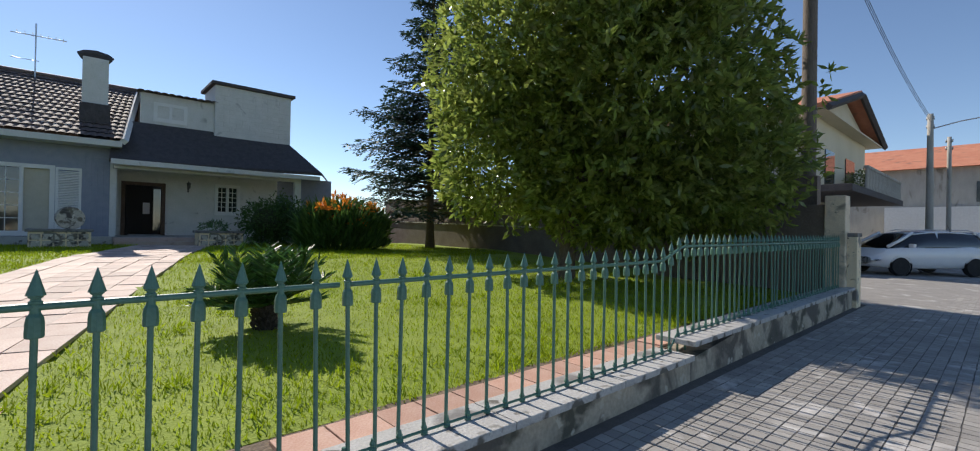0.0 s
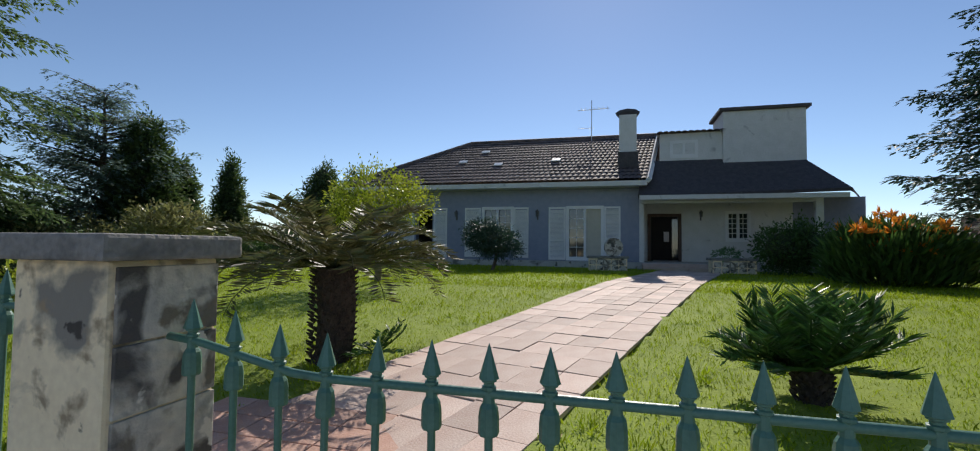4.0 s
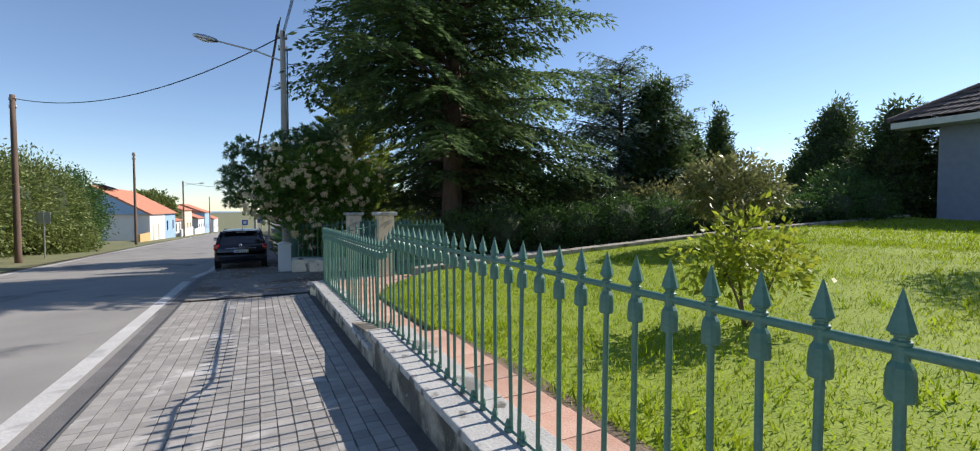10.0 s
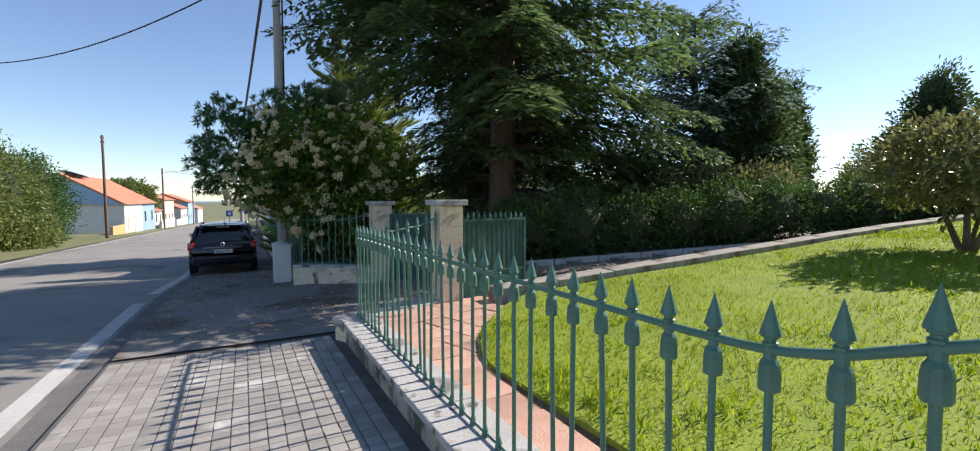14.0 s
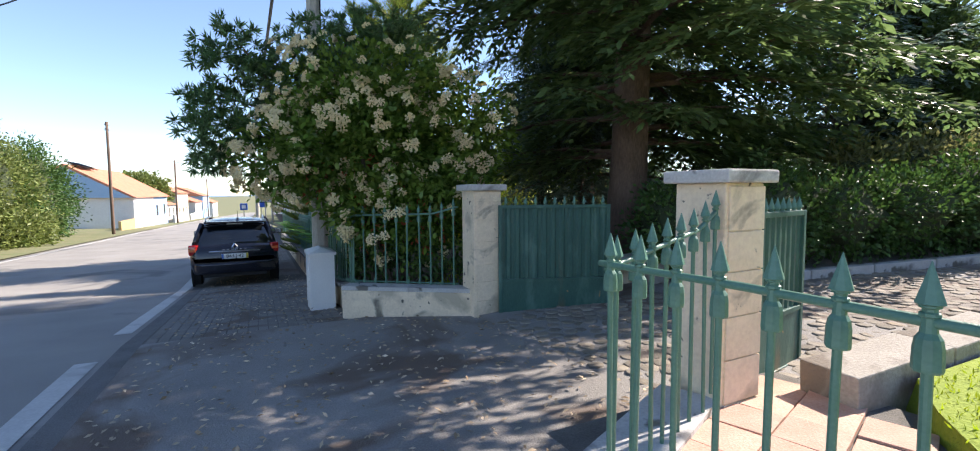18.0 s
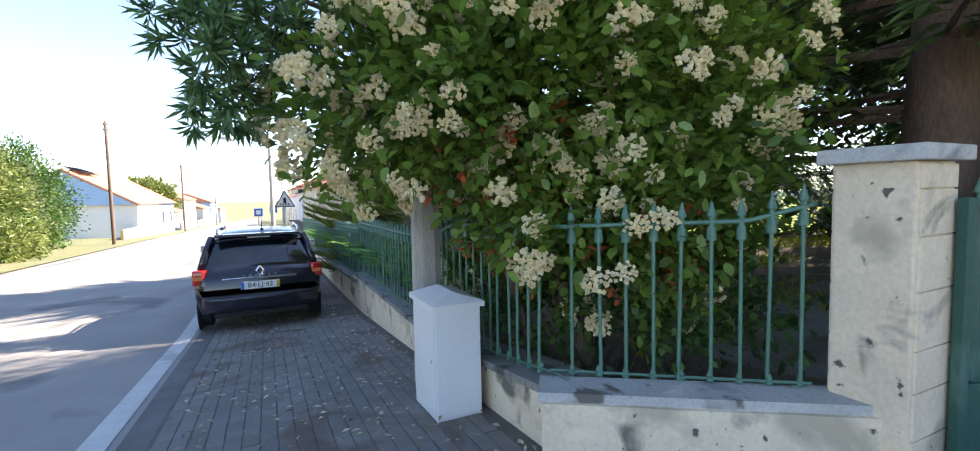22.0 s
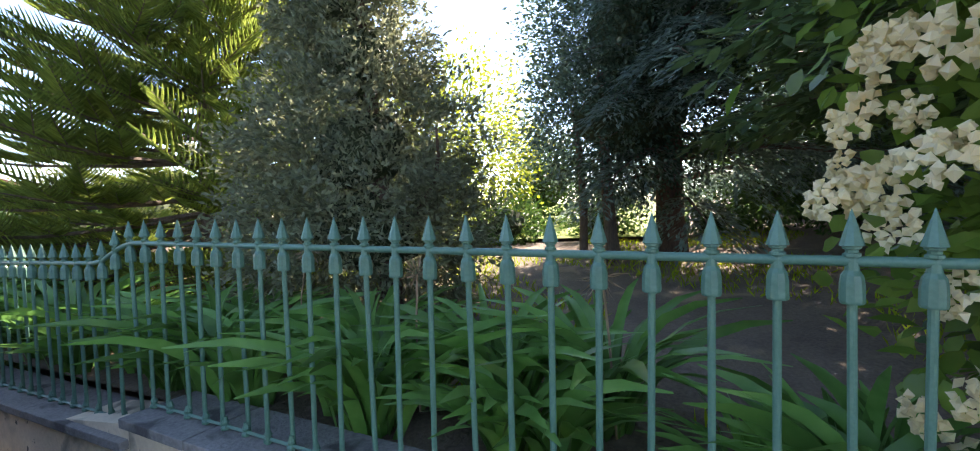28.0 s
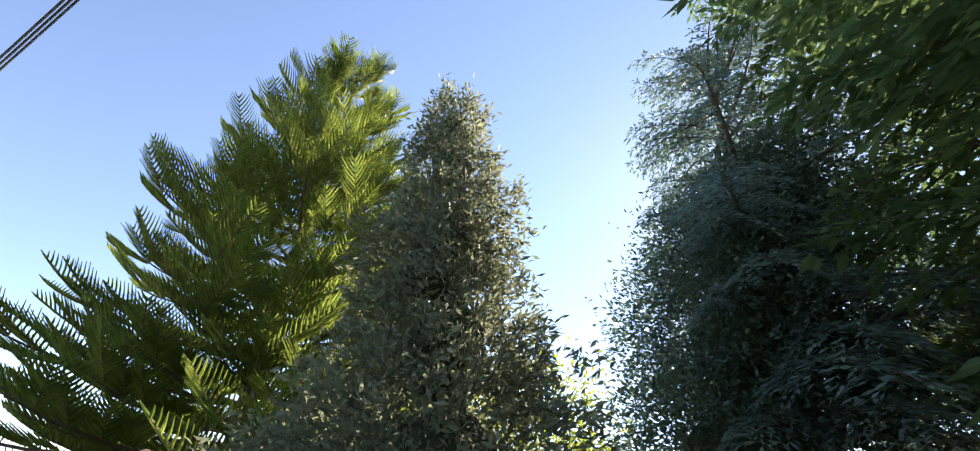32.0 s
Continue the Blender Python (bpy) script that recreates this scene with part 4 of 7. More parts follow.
n = 5200
x, y = 3.45 + 15 * rng.random(n) ** 1.5, rng.uniform(-8, 14.3, n)
g = np.array([noise.noise((a * 0.9, b * 0.9, 3)) + 0.6 * noise.noise((a * 3.1, b * 3.1, 8)) for a, b in zip(x, y)])
keep = (g > 0.12) & (np.abs(y - 2.7 + (x - 4.8) * 0.278) > 1.15) & (y < 14.4 - 0.09 * (x - 4.5)) & (x > 3.45 + 1.1 * np.maximum(0, (y - 12.2) / 1.85) ** 2)
x, y = np.repeat(x[keep], 7), np.repeat(y[keep], 7)
P = np.stack([x + rng.normal(0, 0.03, len(x)), y + rng.normal(0, 0.03, len(x)), np.array([zl(a, b) - 0.005 for a, b in zip(x, y)])], 1)
D = np.stack([rng.normal(0, 0.6, len(x)), rng.normal(0, 0.6, len(x)), np.ones(len(x))], 1)
tagged(quads("lawn_tufts", leaves(P, D, 0.1, 0.014, curl=0.2, jitter=0.05), M["blade"]), "taller tufts and clover in the lawn", "grass", kind="stuff")

# ---------- tall garden wall of the neighbour ----------
wl = empty("wall_south", (3.0, -9.9, 0.3), "long rubble stone wall with a rendered base at the garden's side", "wall", kind="structure")
part("base", slab([(0.3, -0.2), (21, -2.2), (21, -1.9), (0.3, 0.1)], -0.3, lambda x, y: 1.2 + x * 0.02), M["brown_wall"], wl)
part("coping_stone", slab([(0.3, -0.2), (21, -2.2), (21, -1.84), (0.3, 0.16)], lambda x, y: 1.2 + x * 0.02, lambda x, y: 1.25 + x * 0.02), M["stone"], wl)
part("body", slab([(0.3, -0.24), (21, -2.24), (21, -1.98), (0.3, 0.02)], 1.1, lambda x, y: 2.5 + x * 0.01), M["brown_wall"], wl)
for k in range(150):
    x = rng.uniform(8, 20.6)
    z = 1.35 + x * 0.02 + 0.16 * int(rng.integers(0, 7))
    w, h = rng.uniform(0.12, 0.24), 0.07
    part("stone", box(-w, -0.03, -h, w, 0.05, h, 0.02), M["rubble"], wl, at=pose(x, 0.05 - x * 0.0966, z, 0, 0, -5.5))
part("front_wall", box(-0.3, -0.3, 0.0, 3.4, 0.0, 1.9, 0.02), M["brown_wall"], wl, at=pose(0.1, 0.4, 0))
part("end_pillar", box(-0.35, -0.32, 0, -0.02, 0.06, 2.06, 0.02), M["render_pale"], wl, at=pose(0.1, 0.4, 0))

# ---------- the house ----------
hs = empty("house", (22.05, 4.0, 1.0), "long low villa with blue tiled walls and brown tiled roof", "house")
HO = Vector((22.05, 4.0, 1.0))
def hbox(x0, y0, z0, x1, y1, z1, bev=0.0, bm=None):
    return box(x0 - HO.x, y0 - HO.y, z0 - HO.z, x1 - HO.x, y1 - HO.y, z1 - HO.z, bev, bm)
# openings: y0, y1, z0, z1
OPEN = [(9.35, 10.15, 1.12, 3.4), (5.55, 6.9, 1.75, 3.4), (1.65, 3.12, 1.12, 3.4)]
cuts = [0.17] + [v for o in sorted(OPEN) for v in o[:2]] + [12.3]
for a, b in zip(cuts, cuts[1:]):
    o = [q for q in OPEN if abs(q[0] - a) < 1e-6 and abs(q[1] - b) < 1e-6]
    if o:
        part("front_wall", hbox(22.05, a, 0.5, 22.35, b, o[0][2]), M["house_blue"], hs)
        part("front_wall", hbox(22.05, a, o[0][3], 22.35, b, 4.5), M["house_blue"], hs)
    else:
        part("front_wall", hbox(22.05, a, 0.5, 22.35, b, 4.5), M["house_blue"], hs)
# near-black backdrop behind the openings, the room's shade put into its colour
part("room_shade_wall", hbox(24.5, 0.2, 0.5, 24.7, 12.3, 4.5), M["dark"], hs)
part("floor_slab", hbox(21.2, -6.5, 0.4, 27, 12.5, 1.1), M["coping"], hs)
part("back_wall", hbox(29.5, -9, 0.5, 29.8, 12.3, 4.4), M["house_white"], hs)
part("end_wall", hbox(22.05, 12.3, 0.5, 29.8, 12.5, 4.4), M["house_blue"], hs)
part("porch_side_wall", hbox(22.05, -0.02, 0.5, 24.6, 0.165, 4.5), M["house_white"], hs)
# glazed corner tiles
for i in range(17):
    for j in range(4):
        part("wall_tile", hbox(22.03, 0.2 + j * 0.16, 1.15 + i * 0.19, 22.052, 0.2 + j * 0.16 + 0.148, 1.15 + i * 0.19 + 0.178, 0.003), M["house_blue"], hs)
def glazing(y0, y1, z0, z1, x=22.14, cols=2, rows=5, curtain_half=True):
    w = empty("window", (0, 0, 0))
    w.parent = hs
    fr = bmesh.new()
    t = 0.07
    for b in ((y0 - 0.06, z0, y0 + t, z1 + 0.06), (y1 - t, z0, y1 + 0.06, z1 + 0.06), (y0 + t, z1 - t, y1 - t, z1 + 0.06), (y0 + t, z0, y1 - t, z0 + 0.16), ((y0 + y1) / 2 - 0.05, z0 + 0.16, (y0 + y1) / 2 + 0.05, z1 - t)):
        hbox(x - 0.14, b[0], b[1], x + 0.02, b[2], b[3], bm=fr)
    part("window_frame", fr, M["white"], w)
    mid = (y0 + y1) / 2
    for a, b, lit in ((y0 + t, mid - 0.05, curtain_half), (mid + 0.05, y1 - t, False)):
        part("pane", hbox(x - 0.01, a, z0 + 0.16, x, b, z1 - t), M["curtain"] if lit else M["glass"], w)
        if lit:
            continue
        for k in range(1, cols):
            part("glazing_bar", hbox(x - 0.03, a + (b - a) * k / cols - 0.012, z0 + 0.16, x - 0.011, a + (b - a) * k / cols + 0.012, z1 - t), M["white"], w)
        for k in range(1, rows):
            zz = z0 + 0.16 + (z1 - t - z0 - 0.16) * k / rows
            part("glazing_bar", hbox(x - 0.032, a, zz - 0.012, x - 0.012, b, zz + 0.012), M["white"], w)
    return w
glazing(5.55, 6.9, 1.75, 3.4, curtain_half=False)
glazing(1.65, 3.12, 1.12, 3.4)
def shutter(y0, y1, z0, z1):
    e = empty("shutter", (22.0 - HO.x, y0 - HO.y, z0 - HO.z), "white louvred shutter folded back on the wall")
    e.parent = hs
    w, h = y1 - y0, z1 - z0
    fr = bmesh.new()
    for b in ((0, 0, 0.07, h), (w - 0.07, 0, w, h), (0.07, 0, w - 0.07, 0.08), (0.07, h - 0.08, w - 0.07, h), (0.07, h * 0.36, w - 0.07, h * 0.36 + 0.07)):
        box(0, b[0], b[1], 0.045, b[2], b[3], bm=fr)
    part("shutter_frame", fr, M["white"], e)
    sl = bmesh.new()
    k = 0.1
    while k < h - 0.12:
        merge(sl, sweep([(0.022, 0.07, k), (0.022, w - 0.07, k)], 0.024, 4))
        k += 0.055
    part("louvre_panel", sl, M["white"], e)
for y0, y1 in ((8.62, 9.28), (10.25, 10.95), (7.0, 7.75), (4.82, 5.48), (3.2, 3.93), (0.92, 1.58)):
    shutter(y0, y1, 1.14 if y0 not in (7.0, 4.82) else 1.2, 3.42)
def wall_lamp(y, z, x=22.0):
    e = empty("wall_lamp", (x, y, z), "black iron wall lantern", "wall lamp", "wall lanterns")
    part("bracket", sweep([(0.04, 0, -0.2), (-0.06, 0, -0.22), (-0.08, 0, -0.12)], 0.012, 6), M["iron"], e)
    part("back_plate", box(0.02, -0.03, -0.26, 0.05, 0.03, -0.1), M["iron"], e)
    part("lantern", lathe([(0.03, -0.12), (0.06, -0.1), (0.08, 0.1), (0.09, 0.11), (0.02, 0.18), (0.005, 0.22)], 6), M["iron"], e, at=pose(-0.08, 0, 0))
for y in (8.15, 4.42):
    wall_lamp(y, 3.12)
wall_lamp(-2.55, 3.2, 24.2)
# porch
part("porch_wall", hbox(24.3, -6.2, 0.6, 24.5, -1.75, 4.3), M["house_white"], hs)
part("porch_wall", hbox(24.3, -0.3, 0.6, 24.5, 0.1, 4.3), M["house_white"], hs)
part("porch_wall", hbox(24.3, -1.75, 3.25, 24.5, -0.3, 4.3), M["house_white"], hs)
# near-black wall behind the doorway, coloured as the hall's shade
part("hall_shade_wall", hbox(26.4, -2.2, 0.6, 26.6, 0.2, 4.3), M["dark"], hs)
dr = empty("door", (0, 0, 0))
dr.parent = hs
fr = bmesh.new()
for b in ((-1.75, 1.1, -1.62, 3.25), (-0.43, 1.1, -0.3, 3.25), (-1.62, 3.12, -0.43, 3.25)):
    hbox(24.22, b[0], b[1], 24.4, b[2], b[3], bm=fr)
part("door_frame", fr, M["bark_red"], dr)
# the open leaf takes the hall's shade colour as well
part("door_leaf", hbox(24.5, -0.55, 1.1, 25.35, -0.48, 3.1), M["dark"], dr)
part("side_pane", hbox(24.3, -1.6, 1.3, 24.32, -1.35, 3.0), M["glass"], dr)
part("rear_window", hbox(26.37, -1.45, 2.0, 26.4, -1.2, 2.5), M["plate"], dr)
glazing(-4.5, -3.6, 2.0, 3.3, 24.3, curtain_half=False)
part("porch_beam", hbox(21.6, -6.3, 3.5, 21.85, 0.1, 3.72), M["house_white"], hs)
part("porch_post", hbox(21.62, -6.35, 1.0, 21.85, -6.1, 3.7), M["house_white"], hs)
part("porch_ceiling", hbox(21.6, -6.3, 3.72, 24.5, 0.1, 3.8), M["house_white"], hs)
# porch roof of slate, flared to the right
bm = bmesh.new()
v = [bm.verts.new(Vector(c) - HO) for c in ((21.2, 0.25, 3.78), (21.2, -7.1, 3.95), (23.0, -6.1, 5.45), (23.0, 0.0, 5.45), (21.2, 0.25, 3.66), (21.2, -7.1, 3.83), (26.0, -9.4, 4.1), (26.0, -6.2, 6.6), (26.0, -9.4, 3.98))]
for f in ((0, 1, 2, 3), (0, 4, 5, 1), (1, 6, 7, 2), (1, 5, 8, 6)):
    bm.faces.new([v[i] for i in f])
part("porch_roof", bm, M["slate"], hs)
part("porch_fascia", hbox(21.14, -7.0, 3.6, 21.2, 0.2, 3.78), M["house_white"], hs)
part("right_wing_wall", hbox(24.6, -9.0, 0.6, 29, -6.2, 3.95), M["house_blue"], hs)
# dormer and tower
part("dormer_wall", hbox(23.0, -3.3, 5.2, 23.3, -0.75, 6.62), M["house_white"], hs)
glazing(-2.2, -1.2, 5.55, 6.25, 23.1, rows=3, curtain_half=False)
part("tower", hbox(22.8, -6.25, 4.9, 24.8, -3.2, 7.4, 0.02), M["house_white"], hs)
for i in range(10):
    for j in range(6):
        part("brick", hbox(22.785, -6.2 + j * 0.5 + (0.22 if i % 2 else 0), 5.5 + i * 0.185, 22.802, -6.2 + j * 0.5 + 0.46 + (0.22 if i % 2 and j < 5 else 0), 5.5 + i * 0.185 + 0.168, 0.004), M["house_white"], hs)
part("tower_slab", hbox(22.65, -6.4, 7.4, 24.95, -3.05, 7.53, 0.02), M["slate"], hs)
# tiled roofs
def tiles(name, a, b, c, d, rows, pitch=0.24, amp=0.035):
    """A roof plane a (eave start), b (eave end), c (ridge end), d (ridge start), of barrel tile courses."""
    a, b, c, d = (Vector(p) - HO for p in (a, b, c, d))
    n = int((b - a).length / pitch)
    nrm = (b - a).cross(d - a).normalized()
    if nrm.z < 0:
        nrm = -nrm
    bm = bmesh.new()
    cols = n * 4
    for r in range(rows):
        lo, hi = [], []
        for k in range(cols + 1):
            u = k / cols
            w = amp * abs(math.sin(math.pi * (k / 4))) if k % 4 else 0
            w = amp * (0.0, 0.8, 1.0, 0.8)[k % 4]
            e0, e1 = a.lerp(b, u), d.lerp(c, u)
            lo.append(bm.verts.new(e0.lerp(e1, r / rows) + nrm * (w + 0.035)))
            hi.append(bm.verts.new(e0.lerp(e1, min(1, (r + 1.04) / rows)) + nrm * w))
        for k in range(cols):
            bm.faces.new((lo[k], lo[k + 1], hi[k + 1], hi[k]))
    return tagged(part(name, bm, M["roof"], hs), kind="stuff")
tiles("roof_front", (21.3, -0.1, 4.45), (21.3, 13.6, 4.45), (26.5, 8.9, 7.35), (26.5, -0.9, 7.35), 15)
tiles("roof_rear", (31.5, 13.6, 4.45), (31.5, -6, 4.45), (26.5, -4.0, 7.35), (26.5, 8.9, 7.35), 6)
tiles("roof_hip", (21.3, 13.6, 4.45), (31.5, 13.6, 4.45), (26.5, 8.9, 7.3), (26.4, 8.9, 7.3), 10)
tiles("roof_dormer", (22.7, -3.3, 6.6), (22.7, -0.6, 6.6), (26.5, -0.9, 7.35), (26.5, -4.0, 7.35), 8)
part("ridge_tiles", sweep([Vector((26.5, y, 7.4)) - HO for y in np.linspace(-4, 8.9, 30)], 0.11, 8), M["roof"], hs)
part("ridge_tiles", sweep([Vector((21.3, 13.6, 4.5)).lerp(Vector((26.5, 8.9, 7.4)), k / 10) - HO for k in range(11)], 0.1, 8), M["roof"], hs)
part("verge_board", sweep([Vector((21.25, -0.15, 4.4)) - HO, Vector((26.4, -0.95, 7.3)) - HO], 0.12, 4), M["white"], hs)
part("eaves_board", hbox(21.25, -0.1, 4.2, 21.33, 13.5, 4.4), M["house_white"], hs)
part("soffit", hbox(21.33, -0.1, 4.2, 22.05, 13.5, 4.24), M["house_white"], hs)
for y, z in ((3.8, 0.42), (6.5, 0.36), (8.4, 0.45), (7.6, 0.7)):
    x = 21.3 + 5.2 * z
    part("skylight", box(-0.16, -0.2, 0, 0.16, 0.2, 0.05, 0.01), M["plate"], hs, at=pose(x - HO.x, y - HO.y, 4.52 + 2.9 * z - HO.z, 0, -29, 0))
ch = empty("chimney", (22.9 - HO.x, 0.6 - HO.y, 4.9 - HO.z))
ch.parent = hs
part("base", box(-0.5, -0.42, -0.4, 0.42, 0.42, 0.9, 0.02), M["slate"], ch)
part("chimney_shaft", box(-0.35, -0.36, 0.9, 0.35, 0.36, 2.55, 0.02), M["house_white"], ch)
part("cap", sweep([(0, -0.45, 2.62), (0, -0.3, 2.72), (0, 0, 2.77), (0, 0.3, 2.72), (0, 0.45, 2.62)], 0.14, 6), M["slate"], ch)
part("vent_post", box(-0.3, -0.34, 2.55, 0.3, -0.24, 2.66), M["slate"], ch)
an = empty("roof_antenna", (26.2, 2.3, 7.4), "thin metal television antenna on the roof", "antenna")
part("mast", sweep([(0, 0, -0.3), (0, 0, 1.9)], 0.025, 6), M["steel"], an)
part("boom", sweep([(0, -0.9, 1.45), (0, 0.7, 1.4)], 0.02, 5), M["steel"], an)
for k in range(7):
    part("element", sweep([(-0.25, -0.8 + k * 0.22, 1.45), (0.25, -0.8 + k * 0.22, 1.45)], 0.01, 4), M["steel"], an)
part("boom", sweep([(0, -0.1, 0.45), (0, 0.7, 0.45)], 0.015, 5), M["steel"], an)

# planters by the steps
def planter(y, label):
    z = zl(19.4, y)
    e = empty("stone_planter", (19.5, y, z), label, "planter", "planters by the path")
    part("body", box(-0.4, -0.68, -0.1, 0.4, 0.68, 0.45, 0.03), M["render"], e)
    part("rim", box(-0.46, -0.74, 0.45, 0.46, 0.74, 0.53, 0.02), M["cap"], e)
    for k in range(10):
        part("stone", box(-0.43, -0.62 + (k % 5) * 0.26, 0.03 + 0.2 * (k // 5), -0.39, -0.62 + (k % 5) * 0.26 + 0.22, 0.19 + 0.2 * (k // 5), 0.01), M["stone"], e)
    return e
planter(1.4, "low stone planter with a millstone on top")
planter(-2.75, "low stone planter with a small plant")
ms = thing("millstone", lathe([(0.1, -0.12), (0.32, -0.12), (0.34, -0.08), (0.34, 0.08), (0.32, 0.12), (0.1, 0.12)], 24), M["stone"], "round dark millstone standing on the planter", "millstone", at=pose(19.5, 1.2, zl(19.4, 1.4) + 0.86, 0, 84, 8), smooth=False)
P, D = clumps([(19.5, -2.6, zl(19.4, -2.6) + 0.62, 0.3, 0.4, 0.2)], 60, 8, 0.05)
tagged(quads("potted_plant", leaves(P, D, 0.12, 0.04), M["oleander"]), "small green plant in the stone planter", "plant")
steps = empty("entrance_steps", (20.6, -1.0, 0.85), "two low dark steps before the porch", "steps", kind="structure")
part("step", box(0.0, -2.6, -0.1, 1.2, 1.1, 0.1, 0.01), M["pathtile"], steps)
part("step", box(0.4, -2.6, 0.1, 1.4, 1.1, 0.24, 0.01), M["pathtile"], steps)

# ---------- cars ----------
def loft(sections, bm=None):
    bm = bm or bmesh.new()
    rows = [[bm.verts.new(p) for p in s] for s in sections]
    n = len(rows[0])
    for a, b in zip(rows, rows[1:]):
        for k in range(n - 1):
            bm.faces.new((a[k], a[k + 1], b[k + 1], b[k]))
    bm.faces.new(rows[0])
    bm.faces.new(rows[-1][::-1])
    bmesh.ops.recalc_face_normals(bm, faces=bm.faces[:])
    return bm

def car(at, paint, label, L=4.75, W=1.76, H=1.4, estate=True, plate_text=None):
    """Rear at y = 0, nose towards +y. Ground at z = 0."""
    e = empty("car", at[:3], label, "car", "parked cars", rz=at[3])
    hw = W / 2
    # lower body, section by section from the rear: y, half width, sill height, shoulder height
    def sec(y, w, z0, zs, tuck=0.06):
        half = [(0, z0), (w * 0.8, z0), (w * 0.94, z0 + 0.06), (w, z0 + 0.25), (w, zs - 0.2), (w - tuck * 0.5, zs - 0.05), (w - tuck, zs), (0, zs + 0.02)]
        return [(x, y, z) for x, z in half] + [(-x, y, z) for x, z in half[::-1][1:-1]] + [(0, y, z0)]
    S = [sec(0.0, hw * 0.86, 0.42, 0.78), sec(0.06, hw * 0.95, 0.34, 0.92), sec(0.25, hw * 0.99, 0.27, 0.97), sec(0.9, hw, 0.24, 0.99), sec(2.0, hw, 0.22, 0.96), sec(3.2, hw, 0.22, 0.93), sec(3.75, hw * 0.99, 0.24, 0.88), sec(L - 0.35, hw * 0.93, 0.26, 0.76), sec(L - 0.08, hw * 0.8, 0.3, 0.64), sec(L, hw * 0.68, 0.36, 0.56)]
    body = part("body", loft(S), M[paint], e, smooth=True)
    # cabin: glass house
    def cab_sec(y, w0, w1, z0, z1):
        half = [(w0, z0), (w0 * 0.99, z0 + (z1 - z0) * 0.35), (w1 + 0.04, z1 - 0.07), (w1 * 0.9, z1 - 0.01), (w1 * 0.55, z1 + 0.012), (0, z1 + 0.018)]
        return [(x, y, z) for x, z in half] + [(-x, y, z) for x, z in half[::-1][1:]]
    y_r = 0.14
    C = [cab_sec(y_r, hw * 0.83, hw * 0.8, 0.93, 0.95), cab_sec(y_r + 0.1, hw * 0.86, hw * 0.79, 0.94, 1.1), cab_sec(y_r + 0.3, hw * 0.89, hw * 0.73, 0.95, H - 0.1), cab_sec(y_r + 0.46, hw * 0.9, hw * 0.7, 0.95, H - 0.03), cab_sec(1.5, hw * 0.92, hw * 0.7, 0.94, H), cab_sec(2.3, hw * 0.92, hw * 0.7, 0.93, H - 0.02), cab_sec(2.75, hw * 0.91, hw * 0.7, 0.92, H - 0.09), cab_sec(3.7, hw * 0.84, hw * 0.6, 0.86, 0.89)]
    part("cabin", loft(C), M["car_glass"], e, "dark tinted windows", smooth=True)
    # roof skin and pillars
    def skin(y0, y1, y2, w, z):
        return grid(list(np.linspace(-w, w, 9)), [y0, (y0 + y1) / 2, y1, (y1 + y2) / 2, y2], lambda x, y: z(y) - 0.05 * (abs(x) / w) ** 3 + 0.028)
    zr = lambda y: float(np.interp(y, [0.4, 0.55, 1.5, 2.3, 2.8], [H - 0.1, H - 0.035, H, H - 0.02, H - 0.1]))
    roof = part("roof", skin(0.42, 1.5, 2.76, hw * 0.735, zr), M[paint], e, smooth=True)
    roof.modifiers.new("thick", 'SOLIDIFY').thickness = 0.03
    for s in (-1, 1):
        for y0, y1, nm in ((0.2, 0.5, "rear_pillar"), (2.0, 1.9, "door_pillar"), (3.65, 2.72, "windscreen_pillar")):
            part(nm, sweep([(s * hw * 0.885, y0, 0.96), (s * hw * 0.82, (y0 + y1) / 2, 1.18), (s * hw * 0.735, y1, H - 0.06)], (0.055 if nm != "door_pillar" else 0.035), 6), M[paint], e, smooth=True)
        part("side_trim", sweep([(s * hw * 0.93, 0.35, 0.965), (s * hw * 0.945, 2.0, 0.955), (s * hw * 0.9, 3.5, 0.9)], 0.012, 5), M["chrome" if paint == "car_dark" else "rubber"], e)
        part("roof_rail", sweep([(s * hw * 0.66, 0.6, H), (s * hw * 0.67, 0.75, H + 0.05), (s * hw * 0.67, 2.2, H + 0.05), (s * hw * 0.66, 2.4, H)], 0.016, 6), M["steel"], e)
        mir = part("mirror", box(-0.09, -0.05, -0.06, 0.09, 0.06, 0.07, 0.025), M[paint], e, at=pose(s * (hw + 0.1), 3.0, 1.0))
        part("mirror_glass", box(-0.075, -0.056, -0.045, 0.075, -0.05, 0.055), M["chrome"], mir)
        part("mirror_arm", sweep([(0, 0.0, -0.03), (-s * 0.14, 0.05, -0.05)], 0.02, 5), M["rubber"], mir)
        for y in (0.78, L - 0.92):
            wheel = empty("wheel", (s * (hw - 0.09), y, 0.31))
            wheel.parent = e
            part("tyre", lathe([(0.21, -0.1), (0.29, -0.1), (0.312, -0.075), (0.312, 0.075), (0.29, 0.1), (0.21, 0.1)], 26), M["rubber"], wheel, at=pose(0, 0, 0, 0, 90, 0))
            part("rim", lathe([(0.04, -0.095), (0.2, -0.06), (0.215, -0.1), (0.215, 0.1), (0.2, 0.06), (0.04, 0.095)], 20), M["steel"], wheel, at=pose(0, 0, 0, 0, 90, 0))
